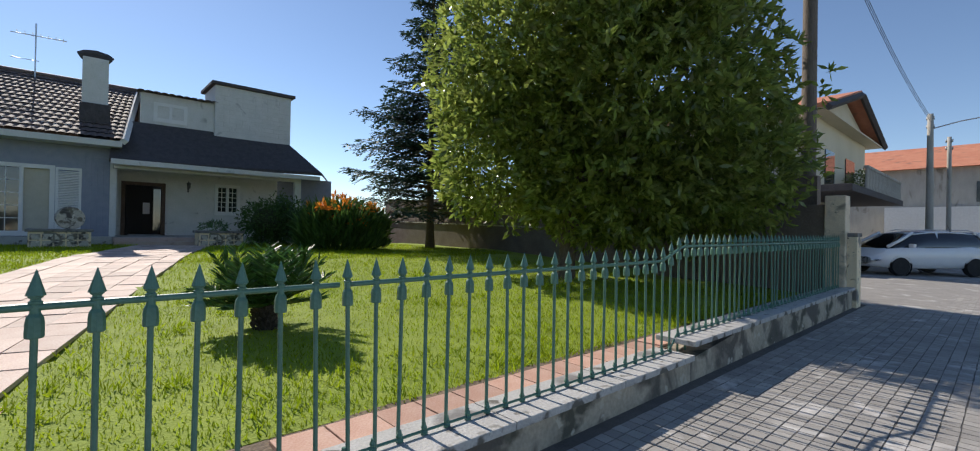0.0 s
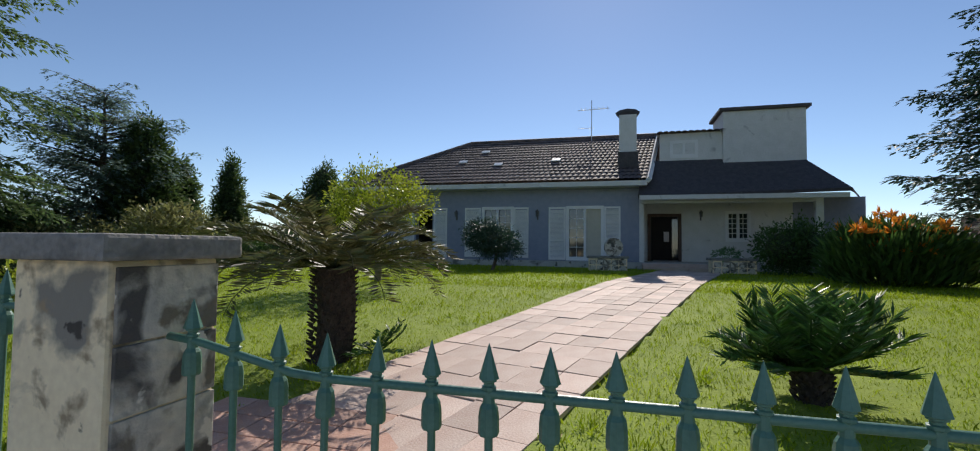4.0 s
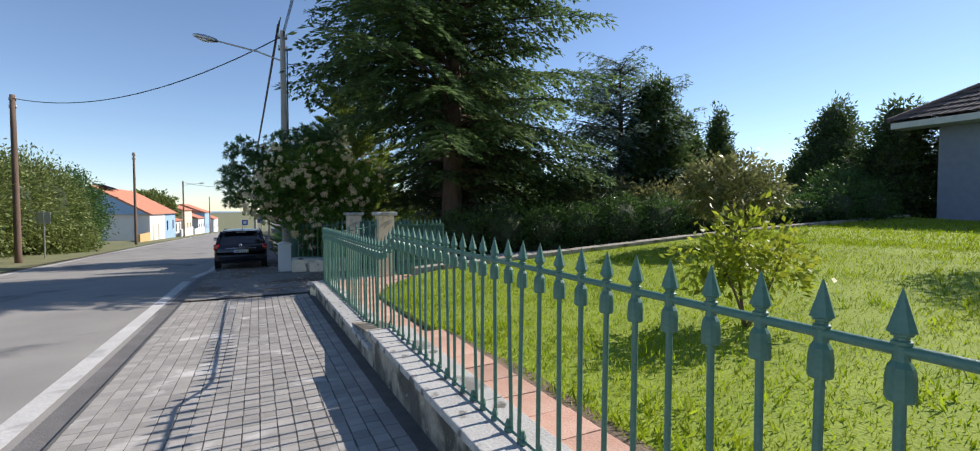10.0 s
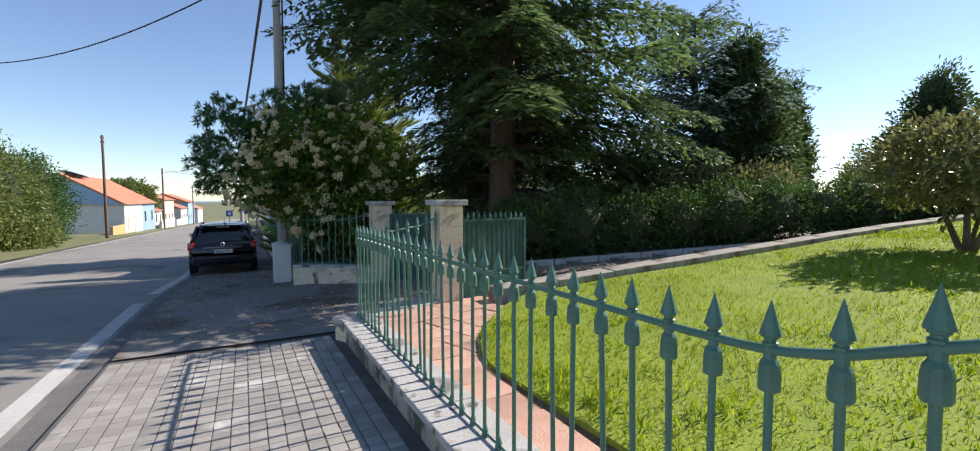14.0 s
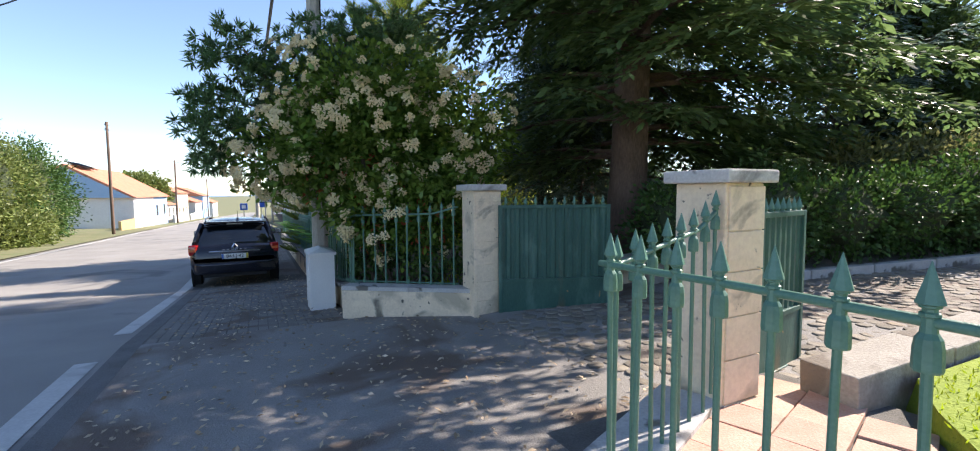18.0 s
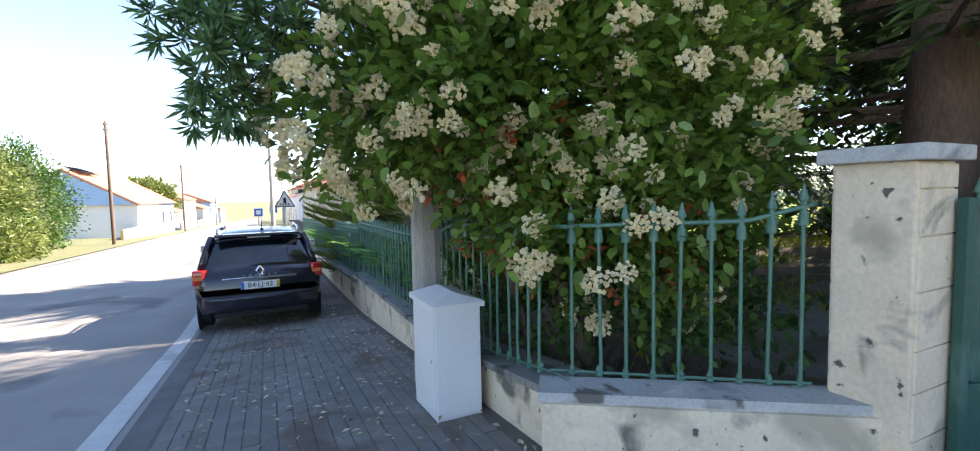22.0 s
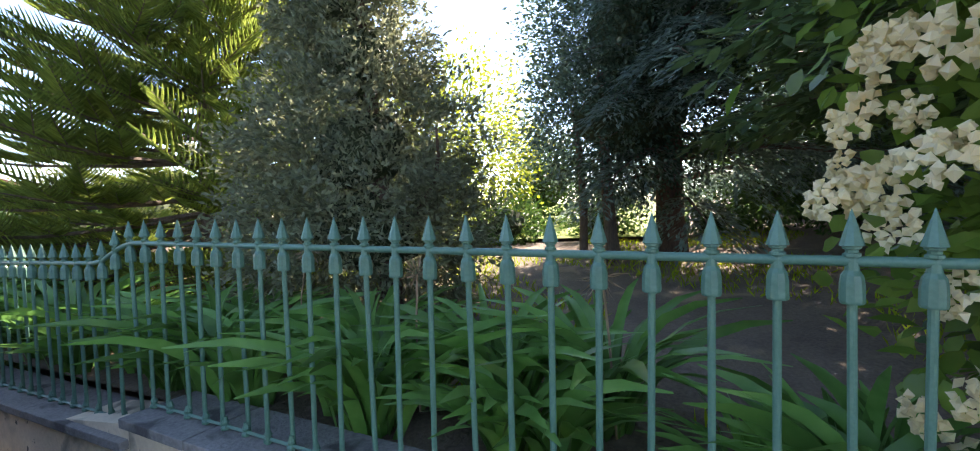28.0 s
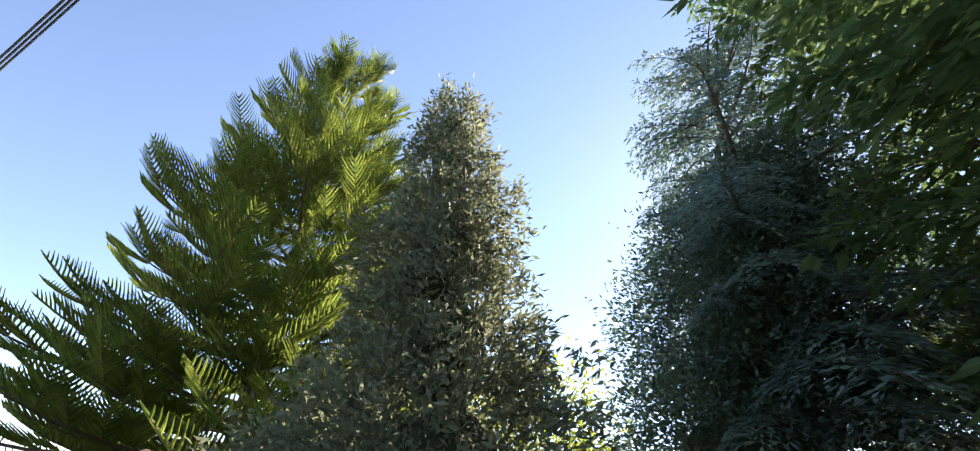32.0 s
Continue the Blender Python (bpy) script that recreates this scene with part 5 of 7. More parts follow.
            part("wheel_arch", ring(0.33, 0.37, -0.012, 0.012, 26), M["rubber"], e, at=pose(s * (hw - 0.008), y, 0.31, 0, 90, 0))
        # tail lights
        bm = bmesh.new()
        box(-0.085, -0.05, -0.1, 0.085, 0.1, 0.12, 0.03, bm)
        lamp = part("tail_light", bm, M["red_lens"], e, "red tail light", at=pose(s * (hw * 0.9), 0.09, 0.84, 0, 0, s * 14), smooth=True)
        part("reflector", box(-0.07, -0.056, -0.02, 0.06, -0.045, 0.035, 0.004), M["orange_lens"], lamp)
    part("bumper", loft([[(x, y, z) for x, y, z in ((-hw * 0.9, 0.06, zz), (-hw * 0.8, -0.06, zz), (-hw * 0.4, -0.1, zz), (0, -0.11, zz), (hw * 0.4, -0.1, zz), (hw * 0.8, -0.06, zz), (hw * 0.9, 0.06, zz))] for zz in (0.34, 0.42, 0.52, 0.56)]), M[paint], e, smooth=True)
    part("diffuser", box(-hw * 0.7, -0.06, 0.26, hw * 0.7, 0.1, 0.35, 0.02), M["rubber"], e)
    part("tailgate_seam", box(-hw * 0.72, -0.004, 0.565, hw * 0.72, 0.02, 0.572), M["rubber"], e)
    part("chrome_strip", box(-0.5, -0.012, 0.79, 0.5, 0.05, 0.825, 0.008), M["chrome"], e)
    part("wiper", sweep([(0.05, 0.16, 0.985), (-0.2, 0.2, 1.02), (-0.42, 0.235, 1.0)], 0.011, 5), M["rubber"], e)
    part("brake_light", box(-0.16, 0.42, H - 0.075, 0.16, 0.5, H - 0.045), M["plate"], e)
    part("spoiler", box(-hw * 0.68, 0.33, H - 0.05, hw * 0.68, 0.55, H - 0.005, 0.015), M[paint], e)
    ant = part("aerial", lathe([(0.03, 0), (0.02, 0.03), (0.006, 0.04), (0.004, 0.22), (0.001, 0.23)], 8), M["rubber"], e, at=pose(0.05, 0.72, H + 0.02, -25, 0, 0))
    bm = bmesh.new()
    o = [(0, 0.075), (0.05, 0), (0, -0.075), (-0.05, 0)]
    for k in range(4):
        p, q = Vector((o[k][0], 0, o[k][1])), Vector((o[(k + 1) % 4][0], 0, o[(k + 1) % 4][1]))
        sweep([p, q], 0.014, 4, bm)
    part("badge", bm, M["chrome"], e, "plain chrome diamond badge", at=pose(0, 0.02, 0.9))
    for k in range(6):
        part("lettering_bar", box(-0.24 + k * 0.085, -0.006, 0.835, -0.24 + k * 0.085 + 0.045, 0.01, 0.86), M["chrome"], e)
    pl = empty("number_plate", (0, -0.022, 0.7))
    pl.parent = e
    part("plate", box(-0.26, 0, -0.055, 0.26, 0.012, 0.055, 0.004), M["plate"], pl)
    part("blue_band", box(-0.258, -0.002, -0.053, -0.218, 0.002, 0.053), M["plate_blue"], pl)
    part("yellow_band", box(0.218, -0.002, -0.053, 0.258, 0.002, 0.053), M["plate_yellow"], pl)
    if plate_text:
        lettering(plate_text, 0.105, M["ink"], pl, pose(0, -0.0015, 0.0, 90, 0, 0), 0.001, "plate_number")
        lettering("11", 0.04, M["ink"], pl, pose(0.238, -0.003, 0.022, 90, 0, 0), 0.001, "plate_year")
        lettering("02", 0.04, M["ink"], pl, pose(0.238, -0.003, -0.022, 90, 0, 0), 0.001, "plate_month")
    return e
car((1.14, 24.85, zg(25.6) + 0.05, 0), "car_dark", "dark blue estate car parked half on the pavement", H=1.45, plate_text="84·LJ·42")

# ---------- plants ----------
def tree_base(name, at, label, category="tree", group=""):
    return empty(name, at, label, category, group)

def ribbons(B, D, C, L, w, seg=3):
    """Curved tapering twigs from B along D that bend by C; each a pair of crossed strips. Returns quads."""
    n = len(B)
    D = unit(D)
    L = L[:, None]
    S = unit(np.cross(D, rng.normal(0, 1, (n, 3))))
    T = unit(np.cross(D, S))
    q = np.linspace(0, 1, seg + 1)
    pts = [B + D * L * k + C * L * k * k for k in q]
    wid = [w * (1 - 0.75 * k ** 2) for k in q]
    out = []
    for A in (S, T):
        for k in range(seg):
            out.append(np.stack([pts[k] - A * wid[k], pts[k] + A * wid[k], pts[k + 1] + A * wid[k + 1], pts[k + 1] - A * wid[k + 1]], 1))
    return np.concatenate(out)

def conifer(at, h, r, label, mt, start=0.12, whorls=26, per=9, droop=0.25, up=0.15, needle=0.13, wide=0.034, pitch=0.2, twig=0.3, hang=0.35, tr=0.28, tip=0.25, gap=0.0, shape=0.85, lean=(0, 0), keep=None, bark="bark", step=0.055, lush=3):
    """Tiered boughs that carry flat sprays of needled twigs, on a tapered trunk."""
    e = tree_base("conifer", at, label)
    bm = bmesh.new()
    trunk(bm, (0, 0, -0.3), (lean[0], lean[1], h), tr, 0.03, 0.05, 10, 10)
    part("trunk", bm, M[bark], e, smooth=True)
    P, D, U = [], [], []
    bm = bmesh.new()
    Z = np.array([0, 0, 1.0])
    for i in range(whorls):
        k = i / (whorls - 1)
        z = h * (start + (0.985 - start) * k)
        rr = r * (1 - k) ** shape + tip
        for j in range(per):
            a = 2 * math.pi * (j / per) + i * 2.4 + rng.normal(0, 0.25)
            if rng.random() < gap:
                continue
            ln = rr * rng.uniform(0.55, 1.12)
            d = np.array([math.cos(a), math.sin(a), 0])
            side = np.array([-math.sin(a), math.cos(a), 0])
            o = np.array([lean[0] * k, lean[1] * k, z + rng.normal(0, 0.18)])
            if keep:
                fit_ln = [f for f in (1, 0.85, 0.7, 0.55, 0.42) if keep(*(o + d * ln * f + np.array([at[0], at[1], at[2] - droop * ln * f * f * 0.6])))]
                if not fit_ln:
                    continue
                ln *= fit_ln[0]
            bu, bd, sw = up + rng.normal(0, 0.06), droop * rng.uniform(0.7, 1.3), rng.normal(0, 0.12)
            def spine(s):
                s = np.asarray(s)[..., None]
                return o + d * ln * s + side * ln * sw * s * s + Z * ln * (bu * s - bd * s * s)
            if ln > 0.7:
                sweep([tuple(spine(s)) for s in (0, 0.35, 0.7, 1.0)], [0.012 + 0.02 * ln * 0.5, 0.012 + 0.007 * ln, 0.01, 0.004], 4, bm, False)
            nt = max(4, int(ln / pitch))
            for s in np.linspace(0.16, 1.0, nt):
                base = spine(s)
                for sg in (-1, 1):
                    lt = (twig * ln * (1.05 - s) ** 0.8 * (0.35 + 0.65 * min(1, s * 2.2)) + 0.16) * rng.uniform(0.6, 1.2)
                    dv = unit(side * sg * rng.uniform(0.55, 0.95) + d * rng.uniform(0.4, 0.8) + Z * rng.uniform(-0.25, 0.08))
                    m = max(3, int(lt / step))
                    q = np.linspace(0.08, 1, m)[:, None]
                    for alt in (-0.6, 0.6) if lush == 2 else (-0.7, 0.05, 0.7):
                        P.append(base + dv * lt * q - Z * lt * hang * q * q + rng.normal(0, 0.02, (m, 3)))
                        D.append(dv - Z * hang * 1.2 * q + alt * unit(np.cross(dv, Z)) + Z * rng.uniform(-0.2, 0.25))
    if bm.verts:
        tagged(part("branchwork", bm, M[bark], e), kind="stuff")
    else:
        bm.free()
    P, D = np.concatenate(P), np.concatenate(D)
    tagged(quads("foliage", leaves(P, D, needle, wide, up=Z * np.ones((len(P), 1)), jitter=0.12, curl=0.06), M[mt], e), kind="stuff")
    return e

def feathered(at, h, r, label, mt, start, whorls, per, bark="bark"):
    """An araucaria: whorls of boughs that end in upturned feathers of rope-like twigs."""
    e = tree_base("araucaria_tree", at, label)
    part("trunk", trunk(bmesh.new(), (0, 0, -0.3), (0, 0, h * 0.93), 0.17, 0.03, 0.04, 10, 10), M[bark], e, smooth=True)
    B, D, C, L = [], [], [], []
    bm = bmesh.new()
    Z = np.array([0, 0, 1.0])
    for i in range(whorls):
        k = i / (whorls - 1)
        z = h * (start + (0.9 - start) * k ** 1.25)
        up = -0.1 + 0.95 * k ** 2.4
        rr = r * (1 - k ** 1.25) * (0.9 + 0.2 * rng.random()) + 0.8
        for j in range(per if k < 0.75 else 4):
            a = 2 * math.pi * j / (per if k < 0.75 else 4) + i * 2.1 + rng.normal(0, 0.16)
            d = np.array([math.cos(a), math.sin(a), 0])
            sd = np.array([-d[1], d[0], 0])
            ln = rr * rng.uniform(0.75, 1.06)
            o = np.array([0, 0, z + rng.normal(0, 0.12)])
            sp = lambda s: o + d * ln * s * (1 - 0.2 * max(0, up) * s) + Z * ln * (up * s + 0.12 * s ** 3 - 0.05 * s)
            sweep([tuple(sp(s)) for s in (0, 0.3, 0.6, 0.85, 1.0)], [0.04, 0.03, 0.02, 0.014, 0.008], 5, bm, False)
            # side feathers near the end, each a rib with twigs in one plane
            ribs = [(sp(0.45), unit(sp(1.0) - sp(0.45)), ln * 0.6)]
            for s in (0.3, 0.42, 0.54, 0.66, 0.78, 0.9):
                for sg in (-1, 1):
                    if rng.random() < 0.85:
                        t = unit(sp(min(s + 0.05, 1.0)) - sp(s - 0.05))
                        ribs.append((sp(s), unit(t * 0.8 + sd * sg * rng.uniform(0.45, 0.8) + Z * rng.uniform(-0.1, 0.25)), rng.uniform(0.5, 0.95) * min(1.2, 0.35 * ln + 0.3)))
            for base, dv, lt in ribs:
                m = max(5, int(lt / 0.068))
                q = np.linspace(0.12, 1, m)
                ct = base + np.outer(q * lt, dv) + np.outer(q * q * lt * 0.15, Z)
                tg = unit(dv + np.outer(q * 0.44, Z))
                nv = unit(np.cross(tg, Z) + rng.normal(0, 0.1, 3))
                sweep([tuple(ct[0]), tuple(ct[m // 2]), tuple(ct[-1])], [0.011, 0.009, 0.005], 3, bm, False)
                for sg in (-1, 1):
                    B.append(ct)
                    D.append(nv * sg * 0.8 + tg * 0.62 + Z * 0.22)
                    C.append(tg * 0.28 + Z * 0.12 + np.zeros((m, 1)))
                    L.append((0.27 * np.sin(np.clip(q * 2.6 + 0.45, 0, 3.0)) + 0.06) * rng.uniform(0.85, 1.15, m))
    tagged(part("branchwork", bm, M[bark], e), kind="stuff")
    B, D, C, L = (np.concatenate(v) for v in (B, D, C, L))
    tagged(quads("foliage", ribbons(B, D, C, L, 0.014, 2), M[mt], e), kind="stuff")
    return e

def bushy(name, at, blobs, label, mt, count, per, spread, length, width, category="shrub", core=0.72, stems=(), bark="bark", shell=0.4, jitter=0.5, shape6=False):
    """A crown of many leaves in clumps around branches, with an opaque dark heart that stands in for its inner shade.
    """
    e = tree_base(name, at, label, category)
    if stems:
        for a, b, r0, r1 in stems:
            part("stem", trunk(bmesh.new(), a, b, r0, r1, 0.08, 7, 5), M[bark], e, smooth=True)
    # solid lumpy body added inside each blob, coloured as the crown's inner shade
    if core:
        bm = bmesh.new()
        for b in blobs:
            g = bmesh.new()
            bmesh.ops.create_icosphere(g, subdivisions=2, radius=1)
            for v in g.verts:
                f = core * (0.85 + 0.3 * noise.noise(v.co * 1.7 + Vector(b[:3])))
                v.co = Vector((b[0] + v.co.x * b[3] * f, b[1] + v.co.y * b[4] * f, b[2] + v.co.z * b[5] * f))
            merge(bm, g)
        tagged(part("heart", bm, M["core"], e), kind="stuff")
    P, D = clumps(blobs, count, per, spread, shell)
    if shape6:
        quads("foliage", leaves6(P, D, length, width), M[mt], e, n=6)
    else:
        quads("foliage", leaves(P, D, length, width, jitter=jitter), M[mt], e)
    return e

def leaves6(P, D, length, width, jitter=0.5):
    n = len(P)
    D = unit(D + rng.normal(0, jitter, (n, 3)))
    S = unit(np.cross(D, rng.normal(0, 0.5, (n, 3)) + np.array([0, 0, 1.0])))
    Nn = np.cross(S, D)
    L = length * rng.uniform(0.6, 1.2, (n, 1))
    W = width * rng.uniform(0.8, 1.15, (n, 1))
    c = 0.12
    return np.stack([P, P + D * L * 0.3 + S * W * 0.42 + Nn * L * c * 0.6, P + D * L * 0.68 + S * W * 0.44 + Nn * L * c * 0.5, P + D * L - Nn * L * 0.06, P + D * L * 0.68 - S * W * 0.44 + Nn * L * c * 0.5, P + D * L * 0.3 - S * W * 0.42 + Nn * L * c * 0.6], 1)

# the great deodar cedar beside the driveway
conifer((7.4, 19.45, 0.0), 17.5, 5.5, "tall dark cedar with broad drooping tiers", "cedar", start=0.12, whorls=28, per=11, droop=0.2, up=0.12, needle=0.21, wide=0.075, pitch=0.23, twig=0.34, hang=0.4, step=0.1, tr=0.36, shape=0.32, bark="bark_red", gap=0.14, lush=3, keep=lambda x, y, z: not (x > 12.7 and z > 4.4) and not (x < 5.0 and z < 3.8) and not (x < 2.7) and not (z < 2.4 and y < 18.0) and not (x > 13.2 and y > 18.2) and not (y > 23.2) and not (18.9 < y < 22.2 and 0.55 * (x - 3) < z < 0.75 * (x - 3) + 2.9) and not (y < 19.1 and 0.68 * (x - 3) < z < 0.74 * (x - 1) and math.sin(x * 31 + y * 19) > 0.1))
def column(at, h, r, label, mt="cypress", n=900):
    blobs = [(0, 0, h * (0.18 + 0.16 * k), r * (1.0, 1.05, 0.95, 0.75, 0.45)[k], r * (1.0, 1.05, 0.95, 0.75, 0.45)[k], h * 0.2) for k in range(5)]
    return bushy("cypress_tree", at, blobs, label, mt, n, 14, 0.12, 0.2, 0.07, "tree", 0.8, [((0, 0, -0.3), (0, 0, h * 0.8), 0.12, 0.03)])
# trees behind the lawn
conifer((14.9, 19.9, 0.2), 7.1, 2.3, "bluish cedar with an open crown", "cedar_blue", start=0.25, whorls=17, per=10, droop=0.1, up=0.35, needle=0.17, wide=0.055, pitch=0.24, step=0.095, tr=0.16, gap=0.1, tip=0.75, shape=0.32)
column((15.7, 18.7, 0.3), 6.1, 1.3, "tall dense dark cypress behind the hedge", n=2200)
column((17.1, 18.4, 0.3), 4.7, 0.6, "slim dark cypress beside a taller one")
ob2 = [(13.2, 17.6, 1.5, 1.1, 0.8, 0.9), (14.3, 16.9, 1.5, 1.0, 0.7, 0.8), (18.4, 16.2, 1.7, 1.2, 0.8, 0.9), (12.0, 18.2, 1.4, 1.0, 0.8, 0.9)]
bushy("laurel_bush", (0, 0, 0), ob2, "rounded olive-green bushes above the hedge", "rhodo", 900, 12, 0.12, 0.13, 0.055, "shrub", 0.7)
column((22.1, 20.9, 0.4), 5.9, 0.85, "narrow dark conical cypress", n=900)

column((24.7, 17.1, 0.6), 5.6, 1.6, "broad dark cypress near the house")
column((23.5, 14.2, 0.6), 4.9, 1.6, "broad dark cypress beside the house")
column((26.0, 18.5, 0.6), 4.0, 1.9, "low dark evergreen behind the lawn")
# hedge along the driveway
hb = [(x, 18.0 - (x - 7.5) * 0.36, 0.05 + (x - 4) * 0.055 + 0.55, 0.9, 0.75, 0.72 + 0.12 * math.sin(x * 1.7)) for x in np.arange(7.3, 20, 1.15)]
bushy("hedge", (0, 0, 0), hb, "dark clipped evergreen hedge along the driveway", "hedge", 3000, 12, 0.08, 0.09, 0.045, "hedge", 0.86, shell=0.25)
hk = empty("hedge_kerb", (6.9, 17.45, 0.0), "low pale concrete edging at the foot of the hedge", "kerb", kind="structure")
for k in range(14):
    xm = 7.0 + k * 0.9
    part("kerb_stone", box(-0.47, -0.07, -0.25, 0.47, 0.07, 0.0, 0.012), M["coping"], hk, at=pose(xm - 6.9, 17.22 - (xm - 7.5) * 0.36 - 17.45, -0.15 + (xm - 4) * 0.06 + 0.12, 0, -3.4, -19.8))
# back planting that closes the view below the cedar
bb = [(x, y, 1.5, 1.5, 1.2, 1.5) for x, y in ((12.5, 20.4), (14, 22.0), (17.8, 20.8), (19.8, 21.5), (16, 28))]
bushy("shrubbery", (0, 0, 0), bb, "dense dark shrubs behind the hedge", "hedge", 1800, 12, 0.2, 0.16, 0.07, "shrub", 0.6)
# spruce and magnolia by the south wall
conifer((15.9, -9.3, 0.72), 10.5, 3.3, "dark spruce with a bare lower trunk by the wall", "spruce", start=0.16, whorls=22, per=8, droop=0.02, up=0.1, needle=0.19, wide=0.07, pitch=0.2, step=0.09, twig=0.34, hang=0.2, tr=0.17, shape=0.8, gap=0.08)
mag = [(6.1, -7.6, 4.2, 2.9, 2.6, 2.5), (7.6, -6.6, 5.6, 2.6, 2.4, 2.6), (4.9, -8.3, 3.0, 1.8, 1.7, 1.6), (8.3, -6.2, 3.6, 1.9, 1.7, 1.9), (5.9, -7.3, 7.0, 2.5, 2.3, 2.0), (6.2, -6.9, 2.4, 1.9, 1.5, 1.1)]
bushy("magnolia_tree", (0, 0, 0), mag, "large dense magnolia with glossy dark leaves", "magnolia", 8600, 9, 0.045, 0.21, 0.075, "tree", 0, jitter=0.85, stems=[((7.05, -6.6, 0.3), (6.8, -6.9, 3.4), 0.2, 0.14), ((6.8, -6.9, 2.4), (5.2, -8.2, 5.0), 0.12, 0.05), ((6.8, -6.9, 3.0), (7.9, -6.4, 5.6), 0.12, 0.05)])
# lime shrub tree and dark dwarf pine before the house
lb = [(12.2, 6.9, 2.95, 0.95, 1.0, 0.65), (12.6, 6.25, 2.75, 0.65, 0.65, 0.5), (11.95, 7.4, 2.6, 0.65, 0.65, 0.5)]
bushy("ornamental_tree", (0, 0, 0), lb, "small tree with fresh yellow-green leaves", "yellow", 520, 12, 0.1, 0.08, 0.042, "tree", 0, [((12.15, 6.8, 0.6), (12.2, 6.85, 1.9), 0.09, 0.07), ((12.2, 6.85, 1.8), (12.7, 6.3, 3.0), 0.05, 0.015), ((12.2, 6.85, 1.8), (11.9, 7.35, 3.0), 0.05, 0.015), ((12.2, 6.85, 1.8), (12.3, 6.9, 3.4), 0.05, 0.015)])
pb = [(17.3, 5.3, 1.95, 0.8, 0.95, 0.32), (17.3, 5.6, 2.3, 0.5, 0.6, 0.25), (17.2, 5.0, 1.6, 0.6, 0.8, 0.25)]
bushy("dwarf_pine", (0, 0, 0), pb, "dark layered dwarf pine on a short trunk", "spruce", 500, 14, 0.09, 0.12, 0.03, "tree", 0.6, [((17.3, 5.35, 0.6), (17.3, 5.3, 2.1), 0.07, 0.04)])
rb = [(11.1, 12.1, 2.0, 0.95, 1.0, 0.72), (11.35, 12.65, 1.85, 0.7, 0.7, 0.55), (10.85, 11.5, 1.75, 0.65, 0.7, 0.5)]
bushy("rhododendron", (0, 0, 0), rb, "round olive-leaved shrub on crooked bare stems", "rhodo", 520, 11, 0.06, 0.13, 0.055, "shrub", 0, [((11.0, 11.95, 0.5), (11.45, 12.6, 2.1), 0.05, 0.015), ((11.0, 11.95, 0.5), (10.75, 11.4, 2.0), 0.05, 0.015), ((11.0, 11.95, 0.5), (11.2, 12.05, 2.4), 0.05, 0.015), ((11.0, 11.95, 0.6), (11.7, 11.95, 1.9), 0.035, 0.012)], shape6=True)
yb = [(5.7, 7.95, 1.15, 0.29, 0.28, 0.32), (5.88, 7.75, 0.98, 0.28, 0.25, 0.25), (5.53, 8.15, 1.0, 0.26, 0.26, 0.24)]
bushy("young_shrub", (0, 0, 0), yb, "young shrub with bright yellow-green leaves on the lawn", "yellow", 170, 8, 0.07, 0.085, 0.04, "shrub", 0, [((5.7, 7.9, 0.3), (5.7, 7.95, 1.6), 0.02, 0.006), ((5.7, 7.9, 0.4), (5.95, 7.7, 1.2), 0.015, 0.005), ((5.7, 7.9, 0.4), (5.5, 8.25, 1.3), 0.015, 0.005)])
db = [(19.0, -4.1, 1.7, 0.6, 0.75, 0.75), (19.3, -5.0, 1.8, 0.7, 0.8, 0.85)]
bushy("evergreen_shrub", (0, 0, 0), db, "dark evergreen shrub beside the porch", "hedge", 500, 12, 0.1, 0.12, 0.05, "shrub", 0.8)

eb = [(20.3, 14.6, 1.7, 1.3, 1.1, 1.1), (21.4, 15.2, 1.9, 1.2, 1.0, 1.2)]
bushy("corner_bush", (0, 0, 0), eb, "dark rounded bush at the corner of the house", "hedge", 700, 12, 0.12, 0.12, 0.05, "shrub", 0.75)

